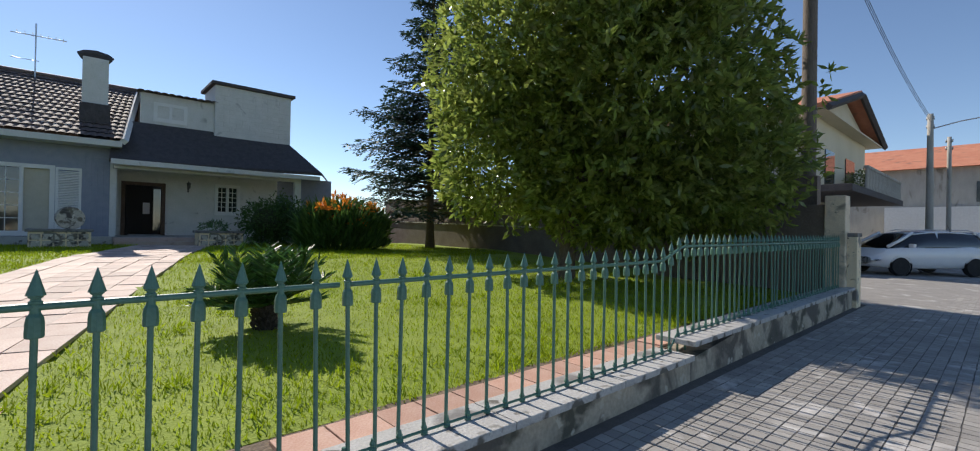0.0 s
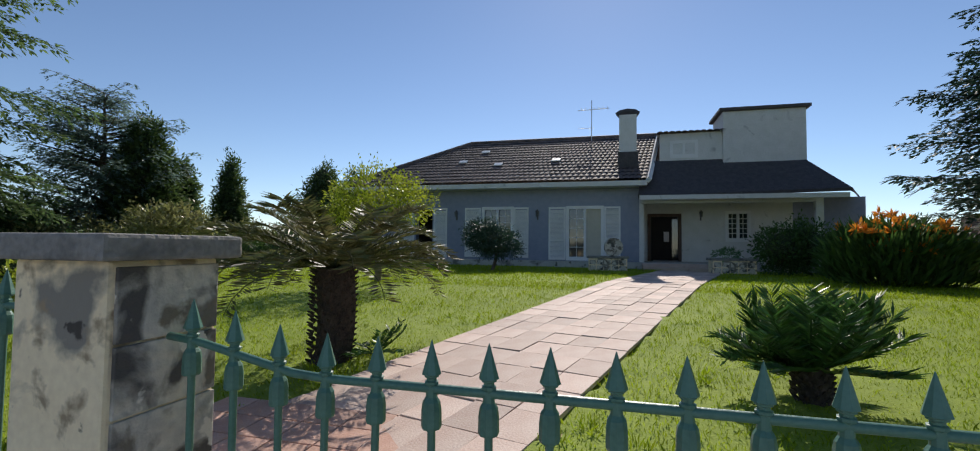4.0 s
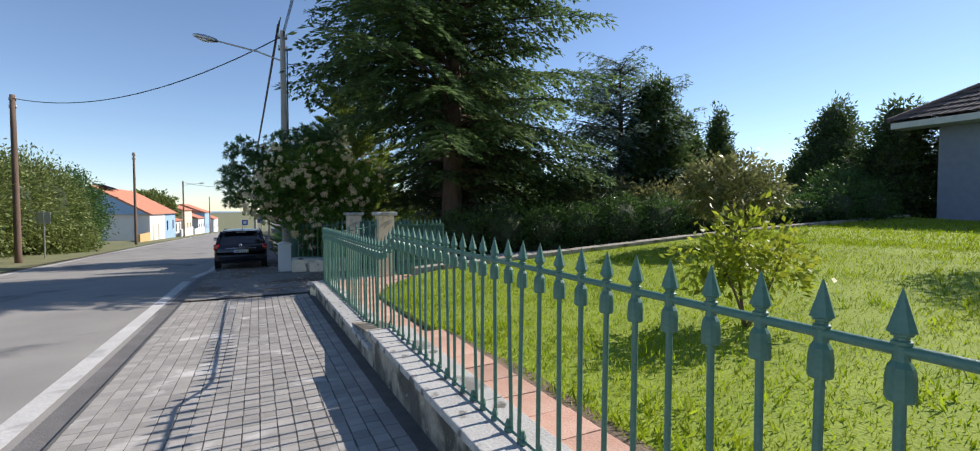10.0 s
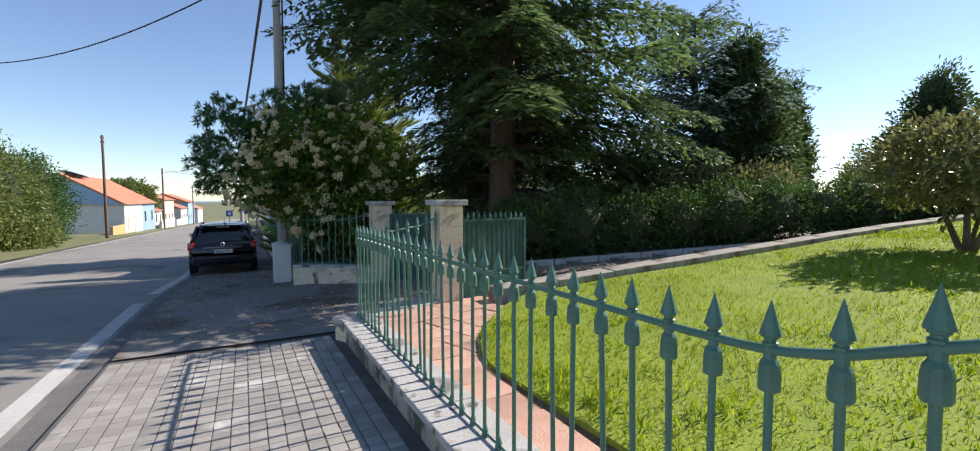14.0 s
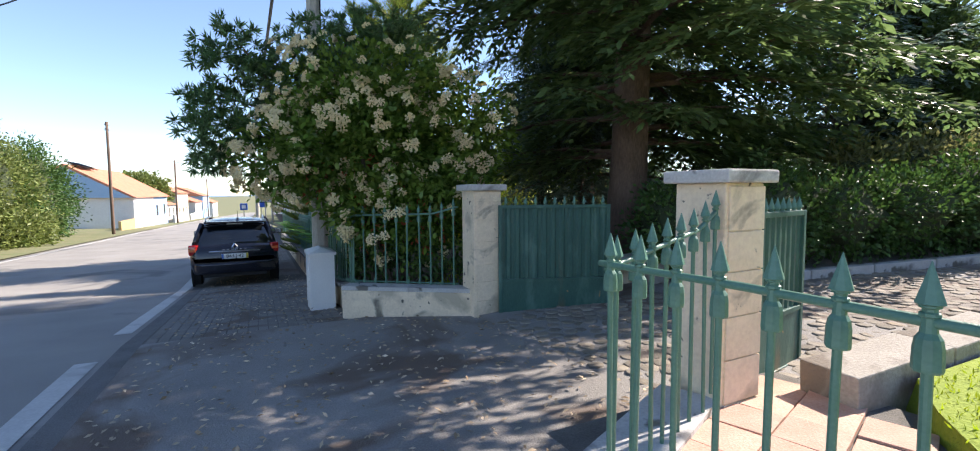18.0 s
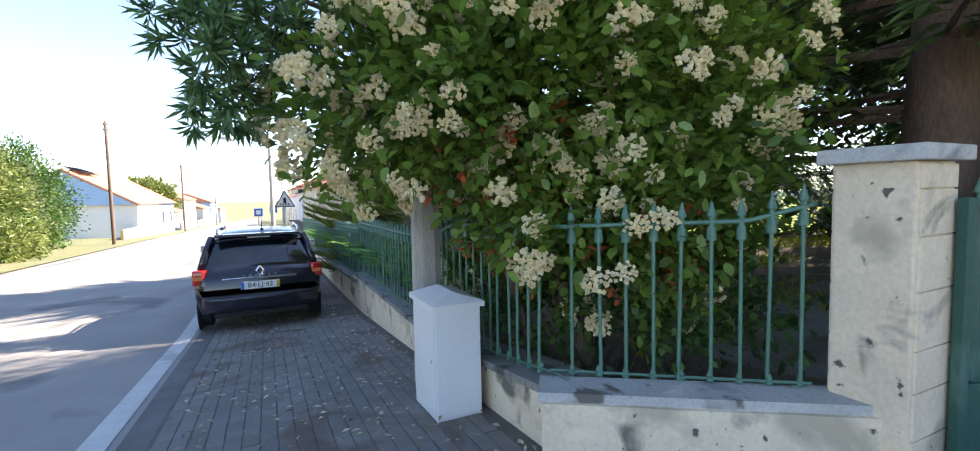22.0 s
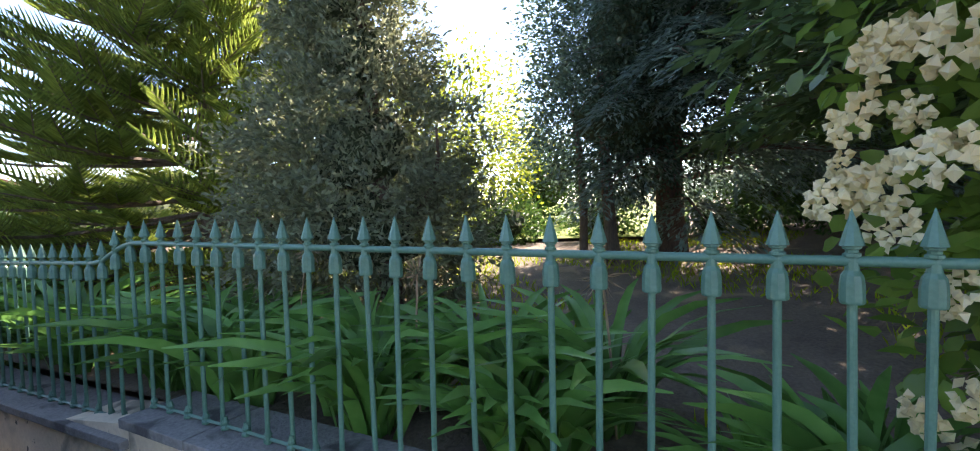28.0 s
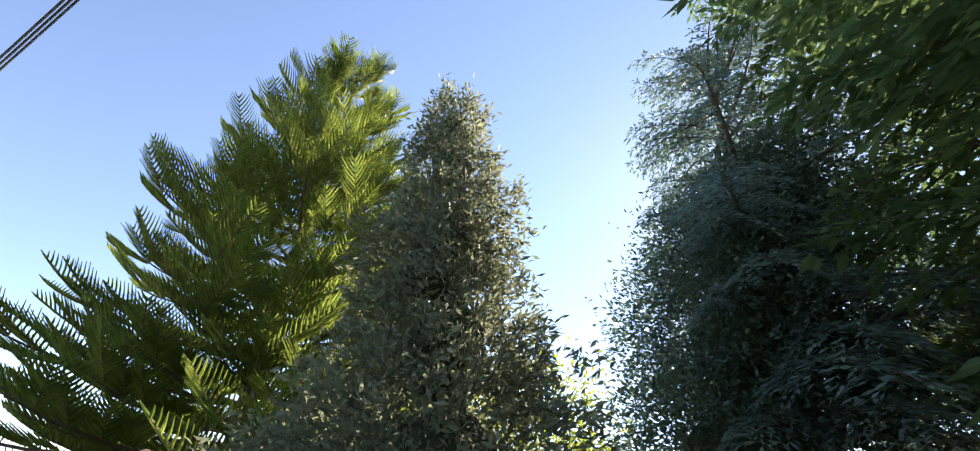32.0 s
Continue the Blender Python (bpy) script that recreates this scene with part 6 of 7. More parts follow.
# cycads
def fronds(e, at, n, length, spread, mt, rise=1.0, pairs=42, leaf=0.17, w=0.02, dead=0.0):
    P, D, U = [], [], []
    bm = bmesh.new()
    for k in range(n):
        a = k * 2.39996 + rng.normal(0, 0.1)
        el = rise * rng.uniform(0.15, 1.2)
        L = length * rng.uniform(0.8, 1.1)
        d = Vector((math.cos(a), math.sin(a), 0))
        pts = []
        for s in np.linspace(0, 1, 8):
            r = L * (math.sin(s * 1.35) / 1.0) * math.cos(el * 0.75)
            zz = L * (s * math.sin(el) - spread * s * s)
            pts.append(Vector(at) + d * (0.05 + r) + Vector((0, 0, zz)))
        sweep(pts, [0.011, 0.01, 0.009, 0.008, 0.007, 0.006, 0.005, 0.003], 4, bm, False)
        ss = np.linspace(0.12, 0.99, pairs)
        pa = np.array([[np.interp(s, np.linspace(0, 1, 8), [p[i] for p in pts]) for i in range(3)] for s in ss])
        tg = np.gradient(pa, axis=0)
        tg = unit(tg)
        sd = unit(np.cross(tg, np.array([0, 0, 1.0])))
        for sg in (-1, 1):
            P.append(pa)
            D.append((sd * sg + tg * 0.55 + np.array([0, 0, 0.25])) * (np.sin(np.clip(ss * 3.0 + 0.25, 0, 3.0))[:, None] * 0.6 + 0.4))
    tagged(part("midrib", bm, M[mt], e), kind="stuff")
    P, D = np.concatenate(P), np.concatenate(D)
    tagged(quads("leaflet", leaves(P, D, leaf, w, jitter=0.06, curl=0.04), M[mt], e), kind="stuff")

def cycad(x, y, th, tr, n, length, label, mt, spread, rise):
    z = zl(x, y)
    e = tree_base("cycad", (x, y, z), label, "palm", "cycads on the lawn")
    bm = bmesh.new()
    trunk(bm, (0, 0, -0.1), (0.03, 0.0, th), tr, tr * 1.1, 0.02, 12, 6)
    part("trunk", bm, M["palm_trunk"], e)
    sc = bmesh.new()
    for k in range(int(150 * th + 30)):
        zz = th * (k / (150 * th + 30))
        a = k * 2.39996
        rr = tr * 1.12
        merge_pts = [Vector((rr * math.cos(a) * f + 0.03 * zz, rr * math.sin(a) * f, zz + o)) for f, o in ((0.9, 0.0), (1.22, 0.035))]
        sweep(merge_pts, [0.02, 0.007], 4, sc)
    tagged(part("trunk_scale", sc, M["palm_trunk"], e), kind="stuff")
    fronds(e, (0.03, 0, th), n, length, spread, mt, rise)
    return e
cycad(5.78, -0.27, 0.24, 0.11, 50, 0.6, "small cycad with stiff dark green fronds on the lawn", "frond", 0.12, 1.35)
cycad(6.15, 4.1, 0.98, 0.19, 74, 1.4, "tall cycad with a shaggy dark trunk and arching fronds", "frond_dry", 0.5, 1.1)
pp = tree_base("cycad_offset", (6.35, 3.7, zl(6.3, 3.7)), "small cycad shoot at the foot of the palm", "palm", "cycads on the lawn")
fronds(pp, (0, 0, 0.05), 9, 0.4, 0.2, "frond", 1.0, 16, 0.1)

# orange-flowered clump by the porch
cl = tree_base("flower_clump", (15.7, -5.6, zl(16, -5.6)), "large dark leafy clump crowned with orange flowers", "flowering plant")
n = 4200
a, r = rng.uniform(0, 2 * math.pi, n), np.sqrt(rng.random(n))
P = np.stack([1.3 * r * np.cos(a), 1.4 * r * np.sin(a), rng.uniform(0.0, 1.0, n) * (1.45 - r * r * 0.6)], 1)
D = np.stack([np.cos(a) * 0.5, np.sin(a) * 0.5, np.full(n, 0.8)], 1)
quads("foliage", leaves(P, D, 0.5, 0.07, jitter=0.3), M["hedge"], cl)
n = 80
a, r = rng.uniform(0, 2 * math.pi, n), np.sqrt(rng.random(n))
C = np.stack([1.15 * r * np.cos(a) - 0.2, 1.25 * r * np.sin(a), 1.62 + rng.uniform(-0.5, 0.25, n) - 0.45 * r * r], 1)
P = np.repeat(C, 10, 0)
tagged(quads("blossom", leaves(P, rng.normal(0, 1, (len(P), 3)) + np.array([0, 0, 0.7]), 0.2, 0.075, jitter=0.2), M["orange"], cl), "orange flower clusters", kind="stuff")

# ---------- flowering viburnum over the low wall ----------
vb = [(3.1, 20.0, 1.95, 1.35, 0.95, 0.85), (2.15, 20.5, 1.85, 0.85, 0.95, 0.6), (3.5, 21.0, 2.2, 1.2, 1.1, 1.0), (2.6, 21.5, 2.0, 0.95, 0.75, 0.8), (4.1, 19.6, 1.35, 0.75, 0.65, 0.75), (3.2, 20.4, 2.8, 1.3, 1.2, 0.7), (3.5, 20.4, 0.9, 0.55, 0.9, 0.5), (3.2, 22.0, 1.9, 0.5, 0.6, 0.75), (3.2, 21.85, 0.9, 0.35, 0.5, 0.7), (3.6, 19.5, 1.0, 0.9, 0.45, 0.6), (3.0, 19.9, 1.1, 0.5, 0.6, 0.4), (4.5, 19.7, 2.2, 0.75, 0.7, 0.8)]
vib = bushy("viburnum_shrub", (0, 0, 0), vb, "large evergreen shrub covered in cream flower heads", "viburnum", 5200, 7, 0.07, 0.105, 0.058, "shrub", 0, [((3.4, 19.7, -0.3), (3.0, 20.0, 1.8), 0.06, 0.03), ((3.6, 20.1, -0.3), (3.7, 21.2, 1.9), 0.06, 0.03), ((3.3, 20.4, -0.3), (2.4, 20.6, 1.8), 0.05, 0.02), ((3.5, 19.9, -0.3), (4.1, 19.6, 1.3), 0.045, 0.02), ((3.7, 21.2, -0.3), (2.7, 21.4, 1.9), 0.05, 0.02), ((3.5, 21.6, -0.3), (3.3, 21.8, 1.8), 0.04, 0.015), ((3.5, 20.2, 0.2), (2.9, 20.9, 1.7), 0.035, 0.012), ((3.6, 20.0, 0.0), (3.7, 19.6, 1.7), 0.035, 0.012)], shape6=True, shell=0.62)
heads = []
OCT_V = np.array([(1, 0, 0), (-1, 0, 0), (0, 1, 0), (0, -1, 0), (0, 0, 1), (0, 0, -1.0)])
OCT_F = np.array([(0, 2, 4), (2, 1, 4), (1, 3, 4), (3, 0, 4), (2, 0, 5), (1, 2, 5), (3, 1, 5), (0, 3, 5)])
for v in range(5):
    tri = []
    for q in range(32):
        a, rr = q * 2.4 + rng.normal(0, 0.25), 0.064 * math.sqrt((q + 0.4) / 32)
        c = np.array([rr * math.cos(a) * 1.15, rr * math.sin(a), 0.016 - rr * rr * 6 + rng.normal(0, 0.007)])
        ball = c + OCT_V * rng.uniform(0.7, 1.3, (6, 1)) * rng.uniform(0.0135, 0.0185) @ np.linalg.qr(rng.normal(0, 1, (3, 3)))[0]
        tri.append(ball[OCT_F])
    h = quads("flower_head", np.concatenate(tri), M["cream"], n=3)
    heads.append(h.data)
    bpy.data.objects.remove(h)
P, D = clumps(vb[:4] + vb[5:6] + vb[9:12] + vb[:2], 1180, 1, 0.02, 0.02)
P2, D2 = clumps(vb[7:9], 380, 1, 0.02, 0.02)
P, D = np.concatenate([P, P2]), np.concatenate([D, D2])
rest, made = [], 0
for p, d in zip(P, D):
    if noise.noise((p[0] * 1.5, p[1] * 1.5, p[2] * 1.7)) < -0.16 or (p[0] > 4.4 and p[2] < 1.0) or (d[0] * -0.6 + d[1] * -0.55 + d[2] * 0.25 < -0.12 and (p[1] < 21.6 or d[0] > 0.3)):
        continue
    q = Vector((d[0] - 0.45, d[1] - (0.4 if p[1] < 21.6 else -0.3), d[2] + 0.3)).normalized()
    m = Matrix.Translation(Vector(p) + Vector(d) * 0.1) @ q.to_track_quat('Z', 'X').to_matrix().to_4x4() @ Matrix.Rotation(rng.uniform(0, 6.28), 4, 'Z') @ Matrix.Scale(rng.uniform(0.75, 1.4), 4)
    me = heads[int(rng.integers(0, 5))]
    if made < 290 and p[1] < 21.0:
        o = new("flower_head", me)
        o.parent = vib
        o.matrix_basis = m
        made += 1
    else:
        co = np.empty(len(me.vertices) * 3, np.float32)
        me.vertices.foreach_get("co", co)
        A = np.array(m)
        rest.append((co.reshape(-1, 3) @ A[:3, :3].T + A[:3, 3]).reshape(-1, 3, 3))
tagged(quads("flowering", np.concatenate(rest), M["cream"], vib, n=3), kind="stuff")
P, D = clumps([(2.95, 20.3, 0.9, 0.25, 1.0, 0.35), (2.9, 20.2, 1.5, 0.8, 0.6, 0.5), (3.6, 19.4, 0.9, 0.6, 0.3, 0.5), (2.98, 20.45, 0.95, 0.14, 0.2, 0.18), (2.98, 20.1, 0.75, 0.12, 0.22, 0.25), (2.98, 20.3, 1.05, 0.12, 0.14, 0.1)], 150, 6, 0.03, 0.9)
quads("young_foliage", leaves6(P, D, 0.085, 0.04), M["redleaf"], vib, "young red leaves", n=6)
ub = [(3.2, 19.7, 0.35, 0.35, 0.4, 0.4), (3.6, 19.3, 0.4, 0.4, 0.3, 0.5), (3.3, 20.6, 0.35, 0.35, 0.6, 0.45), (3.4, 21.6, 0.35, 0.4, 0.6, 0.45), (4.2, 19.2, 0.4, 0.5, 0.4, 0.5)]
bushy("undergrowth", (0, 0, 0), ub, "dark leafy undergrowth behind the railing", "hedge", 260, 9, 0.09, 0.09, 0.045, "shrub", 0, shape6=True, shell=0.9)
# narrow-leaved branches that hang over the pavement
ol = tree_base("overhanging_tree", (0, 0, 0), "slender tree with tufts of narrow leaves over the pavement", "tree")
bm = bmesh.new()
tw = [((3.3, 20.9, 0.2), (2.3, 20.6, 2.6)), ((2.6, 20.7, 1.9), (1.3, 20.4, 2.2)), ((1.7, 20.5, 2.1), (1.05, 20.1, 1.95)), ((2.2, 20.6, 2.5), (1.5, 20.3, 3.3)), ((2.4, 20.7, 2.4), (2.9, 20.3, 3.6)), ((2.0, 20.6, 2.45), (1.0, 20.6, 2.7))]
for k, (a, b) in enumerate(tw):
    trunk(bm, a, b, 0.05 if k == 0 else 0.022, 0.01, 0.05, 6, 5)
part("limb", bm, M["bark"], ol, smooth=True)
ob_ = [(1.08, 20.1, 1.82, 0.26, 0.28, 0.26), (1.0, 20.05, 2.08, 0.26, 0.28, 0.24), (1.4, 20.15, 2.2, 0.3, 0.33, 0.28), (1.45, 20.3, 3.15, 0.5, 0.45, 0.4), (1.1, 20.5, 2.5, 0.42, 0.45, 0.36), (2.6, 20.4, 3.4, 0.7, 0.6, 0.45), (1.9, 20.5, 2.75, 0.5, 0.5, 0.4), (3.4, 20.6, 3.7, 0.8, 0.7, 0.5)]
P, D = clumps(ob_, 520, 1, 0.02, 0.8)
Pn = np.repeat(P, 28, 0)
quads("foliage", leaves(Pn + rng.normal(0, 0.012, Pn.shape), np.repeat(D, 28, 0) * 0.6, 0.125, 0.022, jitter=0.65), M["oleander"], ol)

# ---------- trees beyond the railing at the end ----------
jun = [(4.85, 25.85, 0.7, 1.2, 1.2, 0.9), (4.85, 25.85, 1.45, 1.1, 1.15, 0.9), (4.85, 25.85, 2.25, 0.7, 0.75, 0.8), (4.75, 26, 2.9, 0.6, 0.6, 0.6), (4.95, 25.9, 3.4, 0.55, 0.55, 0.6), (4.85, 26.05, 4.1, 0.46, 0.48, 0.6), (4.85, 26.1, 4.7, 0.33, 0.33, 0.55)]
bushy("juniper_tree", (0, 0, 0), jun, "tall ragged grey-green juniper", "juniper", 2900, 20, 0.05, 0.075, 0.026, "tree", 0.5, [((4.75, 25.4, -0.4), (4.85, 25.95, 4.6), 0.1, 0.03), ((4.9, 25.6, 0.6), (4.4, 24.7, 1.5), 0.03, 0.01)], jitter=0.7, bark="bark_red")
lau = [(9.3, 24.2, 2.3, 1.6, 1.7, 1.4), (9.4, 24.1, 3.7, 1.6, 1.7, 1.5), (9.4, 23.9, 5.0, 1.3, 1.4, 1.2), (9.6, 23.1, 5.9, 1.3, 1.4, 1.2)]
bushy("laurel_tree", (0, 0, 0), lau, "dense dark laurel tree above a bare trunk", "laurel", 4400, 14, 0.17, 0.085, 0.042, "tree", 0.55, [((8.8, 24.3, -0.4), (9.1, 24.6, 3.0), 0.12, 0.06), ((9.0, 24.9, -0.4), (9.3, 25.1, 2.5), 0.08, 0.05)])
conifer((9.8, 23.6, -0.2), 10.5, 4.2, "broad blue-green cedar with hanging boughs", "cedar_blue", start=0.13, whorls=21, per=8, droop=0.34, up=0.14, needle=0.12, wide=0.034, pitch=0.18, twig=0.3, hang=0.6, step=0.055, gap=0.16, tr=0.26, shape=0.4, bark="bark_red", lush=3, keep=lambda x, y, z: not (y > 22.3 + 0.36 * (x - 1.2)) and not (y < 21.8 and 0.55 * (x - 3) < z < 0.75 * (x - 3) + 2.6 and math.sin(x * 37 + y * 17) > 0))
feathered((6.4, 30.6, -0.6), 10.9, 3.3, "tall araucaria with long feathery green boughs", "araucaria", 0.02, 22, 9)
lm = [(12.4, 29.1, 2.4, 1.9, 1.9, 2.5), (11.0, 29.9, 1.4, 1.3, 1.3, 1.5), (15.5, 32.9, 3.0, 2.2, 2.2, 2.4), (16, 29.9, 2.0, 1.6, 1.6, 1.9), (13.5, 34.4, 2.6, 2.0, 2.0, 2.4)]
bushy("sunlit_shrub", (0, 0, 0), lm, "sunlit yellow-green shrubs behind the trees", "yellow", 2200, 12, 0.26, 0.14, 0.07, "shrub", 0)

# agapanthus under the railing
def agapanthus(x, y, n, L):
    e = tree_base("agapanthus", (x, y, zl(x, y)), "clump of green strap-shaped leaves", "plant", "agapanthus clumps")
    for k in range(n):
        a = k * 2.39996 + rng.normal(0, 0.2)
        d = np.array([math.cos(a), math.sin(a), 0])
        s = np.array([-d[1], d[0], 0])
        l = L * rng.uniform(0.7, 1.15)
        o = d * 0.05 + rng.normal(0, 0.03, 3) * (1, 1, 0)
        el = rng.uniform(1.1, 1.54)
        ro = rng.normal(0, 0.6)
        s = s * math.cos(ro) + np.array([-d[0] * 0.6, -d[1] * 0.6, 0.8]) * math.sin(ro)
        w0 = rng.uniform(0.026, 0.04)
        bm = bmesh.new()
        prev = None
        for q in np.linspace(0, 1, 7):
            c = o + d * l * q * math.cos(max(-0.6, el - 0.55 * q * q)) + np.array([0, 0, 1.0]) * l * (q * math.sin(el) - 0.34 * q ** 2.8)
            w = w0 * (0.75 + 0.5 * q) * (1.0 - 0.92 * q ** 4)
            cur = [bm.verts.new(c - s * w), bm.verts.new(c - np.array([0, 0, 0.25 * w])), bm.verts.new(c + s * w)]
            if prev:
                bm.faces.new((prev[0], prev[1], cur[1], cur[0]))
                bm.faces.new((prev[1], prev[2], cur[2], cur[1]))
            prev = cur
        part("leaf", bm, M["agapanthus"], e, smooth=True)
    return e
proto = [agapanthus(3.2, 22.3, 38, 0.6), agapanthus(3.5, 23.8, 48, 0.8), agapanthus(3.2, 24.3, 42, 0.7)]
k = 0
for y in np.arange(21.9, 35, 0.46):
    for x in (3.15, 3.6):
        if x > 3.5 and (rng.random() < 0.25 or y < 23.2):
            continue
        xx, yy = x + rng.normal(0, 0.06), y + rng.normal(0, 0.12)
        copy_thing(proto[k % 3], pose(xx, yy, zl(xx, yy) - 0.02, 0, 0, rng.uniform(0, 360)) @ Matrix.Scale(rng.uniform(0.85, 1.15) * (0.75 if yy < 23.1 else 1.0), 4))
        k += 1
def seed_head(x, y, h, lean):
    z = zl(x, y)
    e = tree_base("seed_head", (x, y, z), "dry spent flower umbel on a bare stalk", "plant", "dry agapanthus stalks")
    part("stalk", sweep([(0, 0, 0), (lean * 0.3, 0.02, h * 0.6), (lean, 0.03, h)], 0.006, 5), M["dryflower"], e)
    n = 40
    d = unit(rng.normal(0, 1, (n, 3)))
    quads("umbel", leaves(np.array([[lean, 0.03, h]]) + d * 0.01, d, 0.1, 0.008, jitter=0.1), M["dryflower"], e)
for x, y, h, l in ((3.5, 23.2, 0.75, -0.1), (3.3, 22.0, 0.5, 0.12), (3.4, 24.2, 0.72, 0.05), (3.6, 25.3, 0.8, 0.1)):
    seed_head(x, y, h, l)

thing("rear_lawn", grid(list(np.linspace(11.5, 30, 20)), list(np.linspace(23.9, 40, 18)), lambda x, y: zl(x, y) + 0.05 + 0.03 * noise.noise((x * 0.5, y * 0.5, 2))), M["lawn"], "sunlit lawn behind the belt of trees", "lawn", kind="structure")
# patchy grass and weeds under the trees
n = 26000
x, y = rng.uniform(3.7, 13, n), rng.uniform(19.5, 38, n)
g = np.array([noise.noise((a * 0.55, b * 0.55, 9)) for a, b in zip(x, y)])
x, y = x[g > 0.02], y[g > 0.02]
P = np.stack([x, y, np.array([zl(a, b) - 0.03 for a, b in zip(x, y)])], 1)
D = np.stack([rng.normal(0, 0.5, len(x)), rng.normal(0, 0.5, len(x)), np.ones(len(x))], 1)
tagged(quads("wood_grass", leaves(P, D, 0.12, 0.016, curl=0.15, jitter=0.1), M["blade"]), "patchy grass and weeds in the shade of the trees", "grass", kind="stuff")
wb = [(x, y, 0.5 + 0.1 * math.sin(x), 0.9, 0.8, 0.7) for x, y in ((8.5, 28.4), (9.8, 29.5), (7.6, 30.1), (11.5, 27.4), (12.5, 25.4), (12.8, 23.1), (5.8, 33.4), (4.6, 34.4))]
bushy("wood_bush", (0, 0, 0), wb, "low leafy bushes under the trees", "hedge", 1500, 12, 0.12, 0.12, 0.055, "shrub", 0.6)

# concrete bench by the hedge
bn = empty("concrete_bench", (6.5, 18.15, -0.05), "low concrete bench at the edge of the driveway", "bench")
part("seat", box(-0.75, -0.2, 0.36, 0.35, 0.2, 0.46, 0.015), M["concrete"], bn)
part("leg", box(0.12, -0.18, -0.15, 0.34, 0.18, 0.36, 0.015), M["concrete"], bn)
part("leg", box(-0.74, -0.18, -0.15, -0.52, 0.18, 0.36, 0.015), M["concrete"], bn)
part("back_wall", box(-0.52, 0.1, -0.15, 0.12, 0.16, 0.36, 0.01), M["render_pale"], bn)

# ---------- across and down the road ----------
def roadside(blobs, label, mt, count, name="roadside_shrub", ln=0.22, w=0.1, core=0.85):
    bushy(name, (0, 0, 0), blobs, label, mt, count, 14, 0.28, ln, w, "shrub", core)
roadside([(-11.5 + 0.6 * math.sin(y), y, zg(y) + 2.6, 2.3, 2.6, 3.2 + 0.7 * math.sin(y * 0.9)) for y in np.arange(33, 50, 2.3)], "tall olive-green thicket along the road", "olivebush", 4600)
roadside([(-13, 25, zg(25) + 3.3, 2.8, 3, 3.0), (-13.5, 20, zg(20) + 3.0, 2.6, 3, 2.6), (-13.4, 31, zg(30) + 4.6, 2.6, 2.8, 3.6)], "broad dark tree beside the road", "hedge", 2600, "roadside_tree")
roadside([(-11.0, 51, zg(51) + 2.6, 2.0, 2.6, 3.4), (-11.4, 55, zg(55) + 2.2, 1.8, 2.2, 2.6), (-10.6, 46.5, zg(46) + 1.6, 1.5, 2.5, 2.2)], "dark green shrubs before the pale blue house", "hedge", 1300)
roadside([(-9.2, 44, zg(44) + 0.7, 1.0, 3.5, 0.9)], "low green shrubs on the verge", "olivebush", 700)
wallb = empty("balustrade_wall", (-9.0, 28.5, zg(28.5)), "low ochre wall with a pale balustrade", "wall", kind="structure")
part("base", box(-0.15, -4.5, -0.3, 0.15, 2.0, 0.5, 0.02), M["ochre"], wallb)
part("handrail", box(-0.12, -4.5, 0.95, 0.12, 2.0, 1.07, 0.02), M["coping"], wallb)
for k in range(20):
    part("baluster", lathe([(0.05, 0.5), (0.07, 0.6), (0.04, 0.8), (0.05, 0.95)], 8), M["coping"], wallb, at=pose(0, -4.3 + k * 0.32, 0))
part("end_post", box(-0.2, 2.0, -0.3, 0.2, 2.4, 1.25, 0.02), M["coping"], wallb)
rs = empty("road_sign", (-8.3, 37.5, zg(37.5)), "back of a grey road sign on a post", "road sign")
part("post", sweep([(0, 0, -0.2), (0, 0, 2.6)], 0.035, 8), M["steel"], rs)
part("panel", box(-0.28, -0.02, 1.9, 0.28, 0.0, 2.5, 0.02), M["steel"], rs)

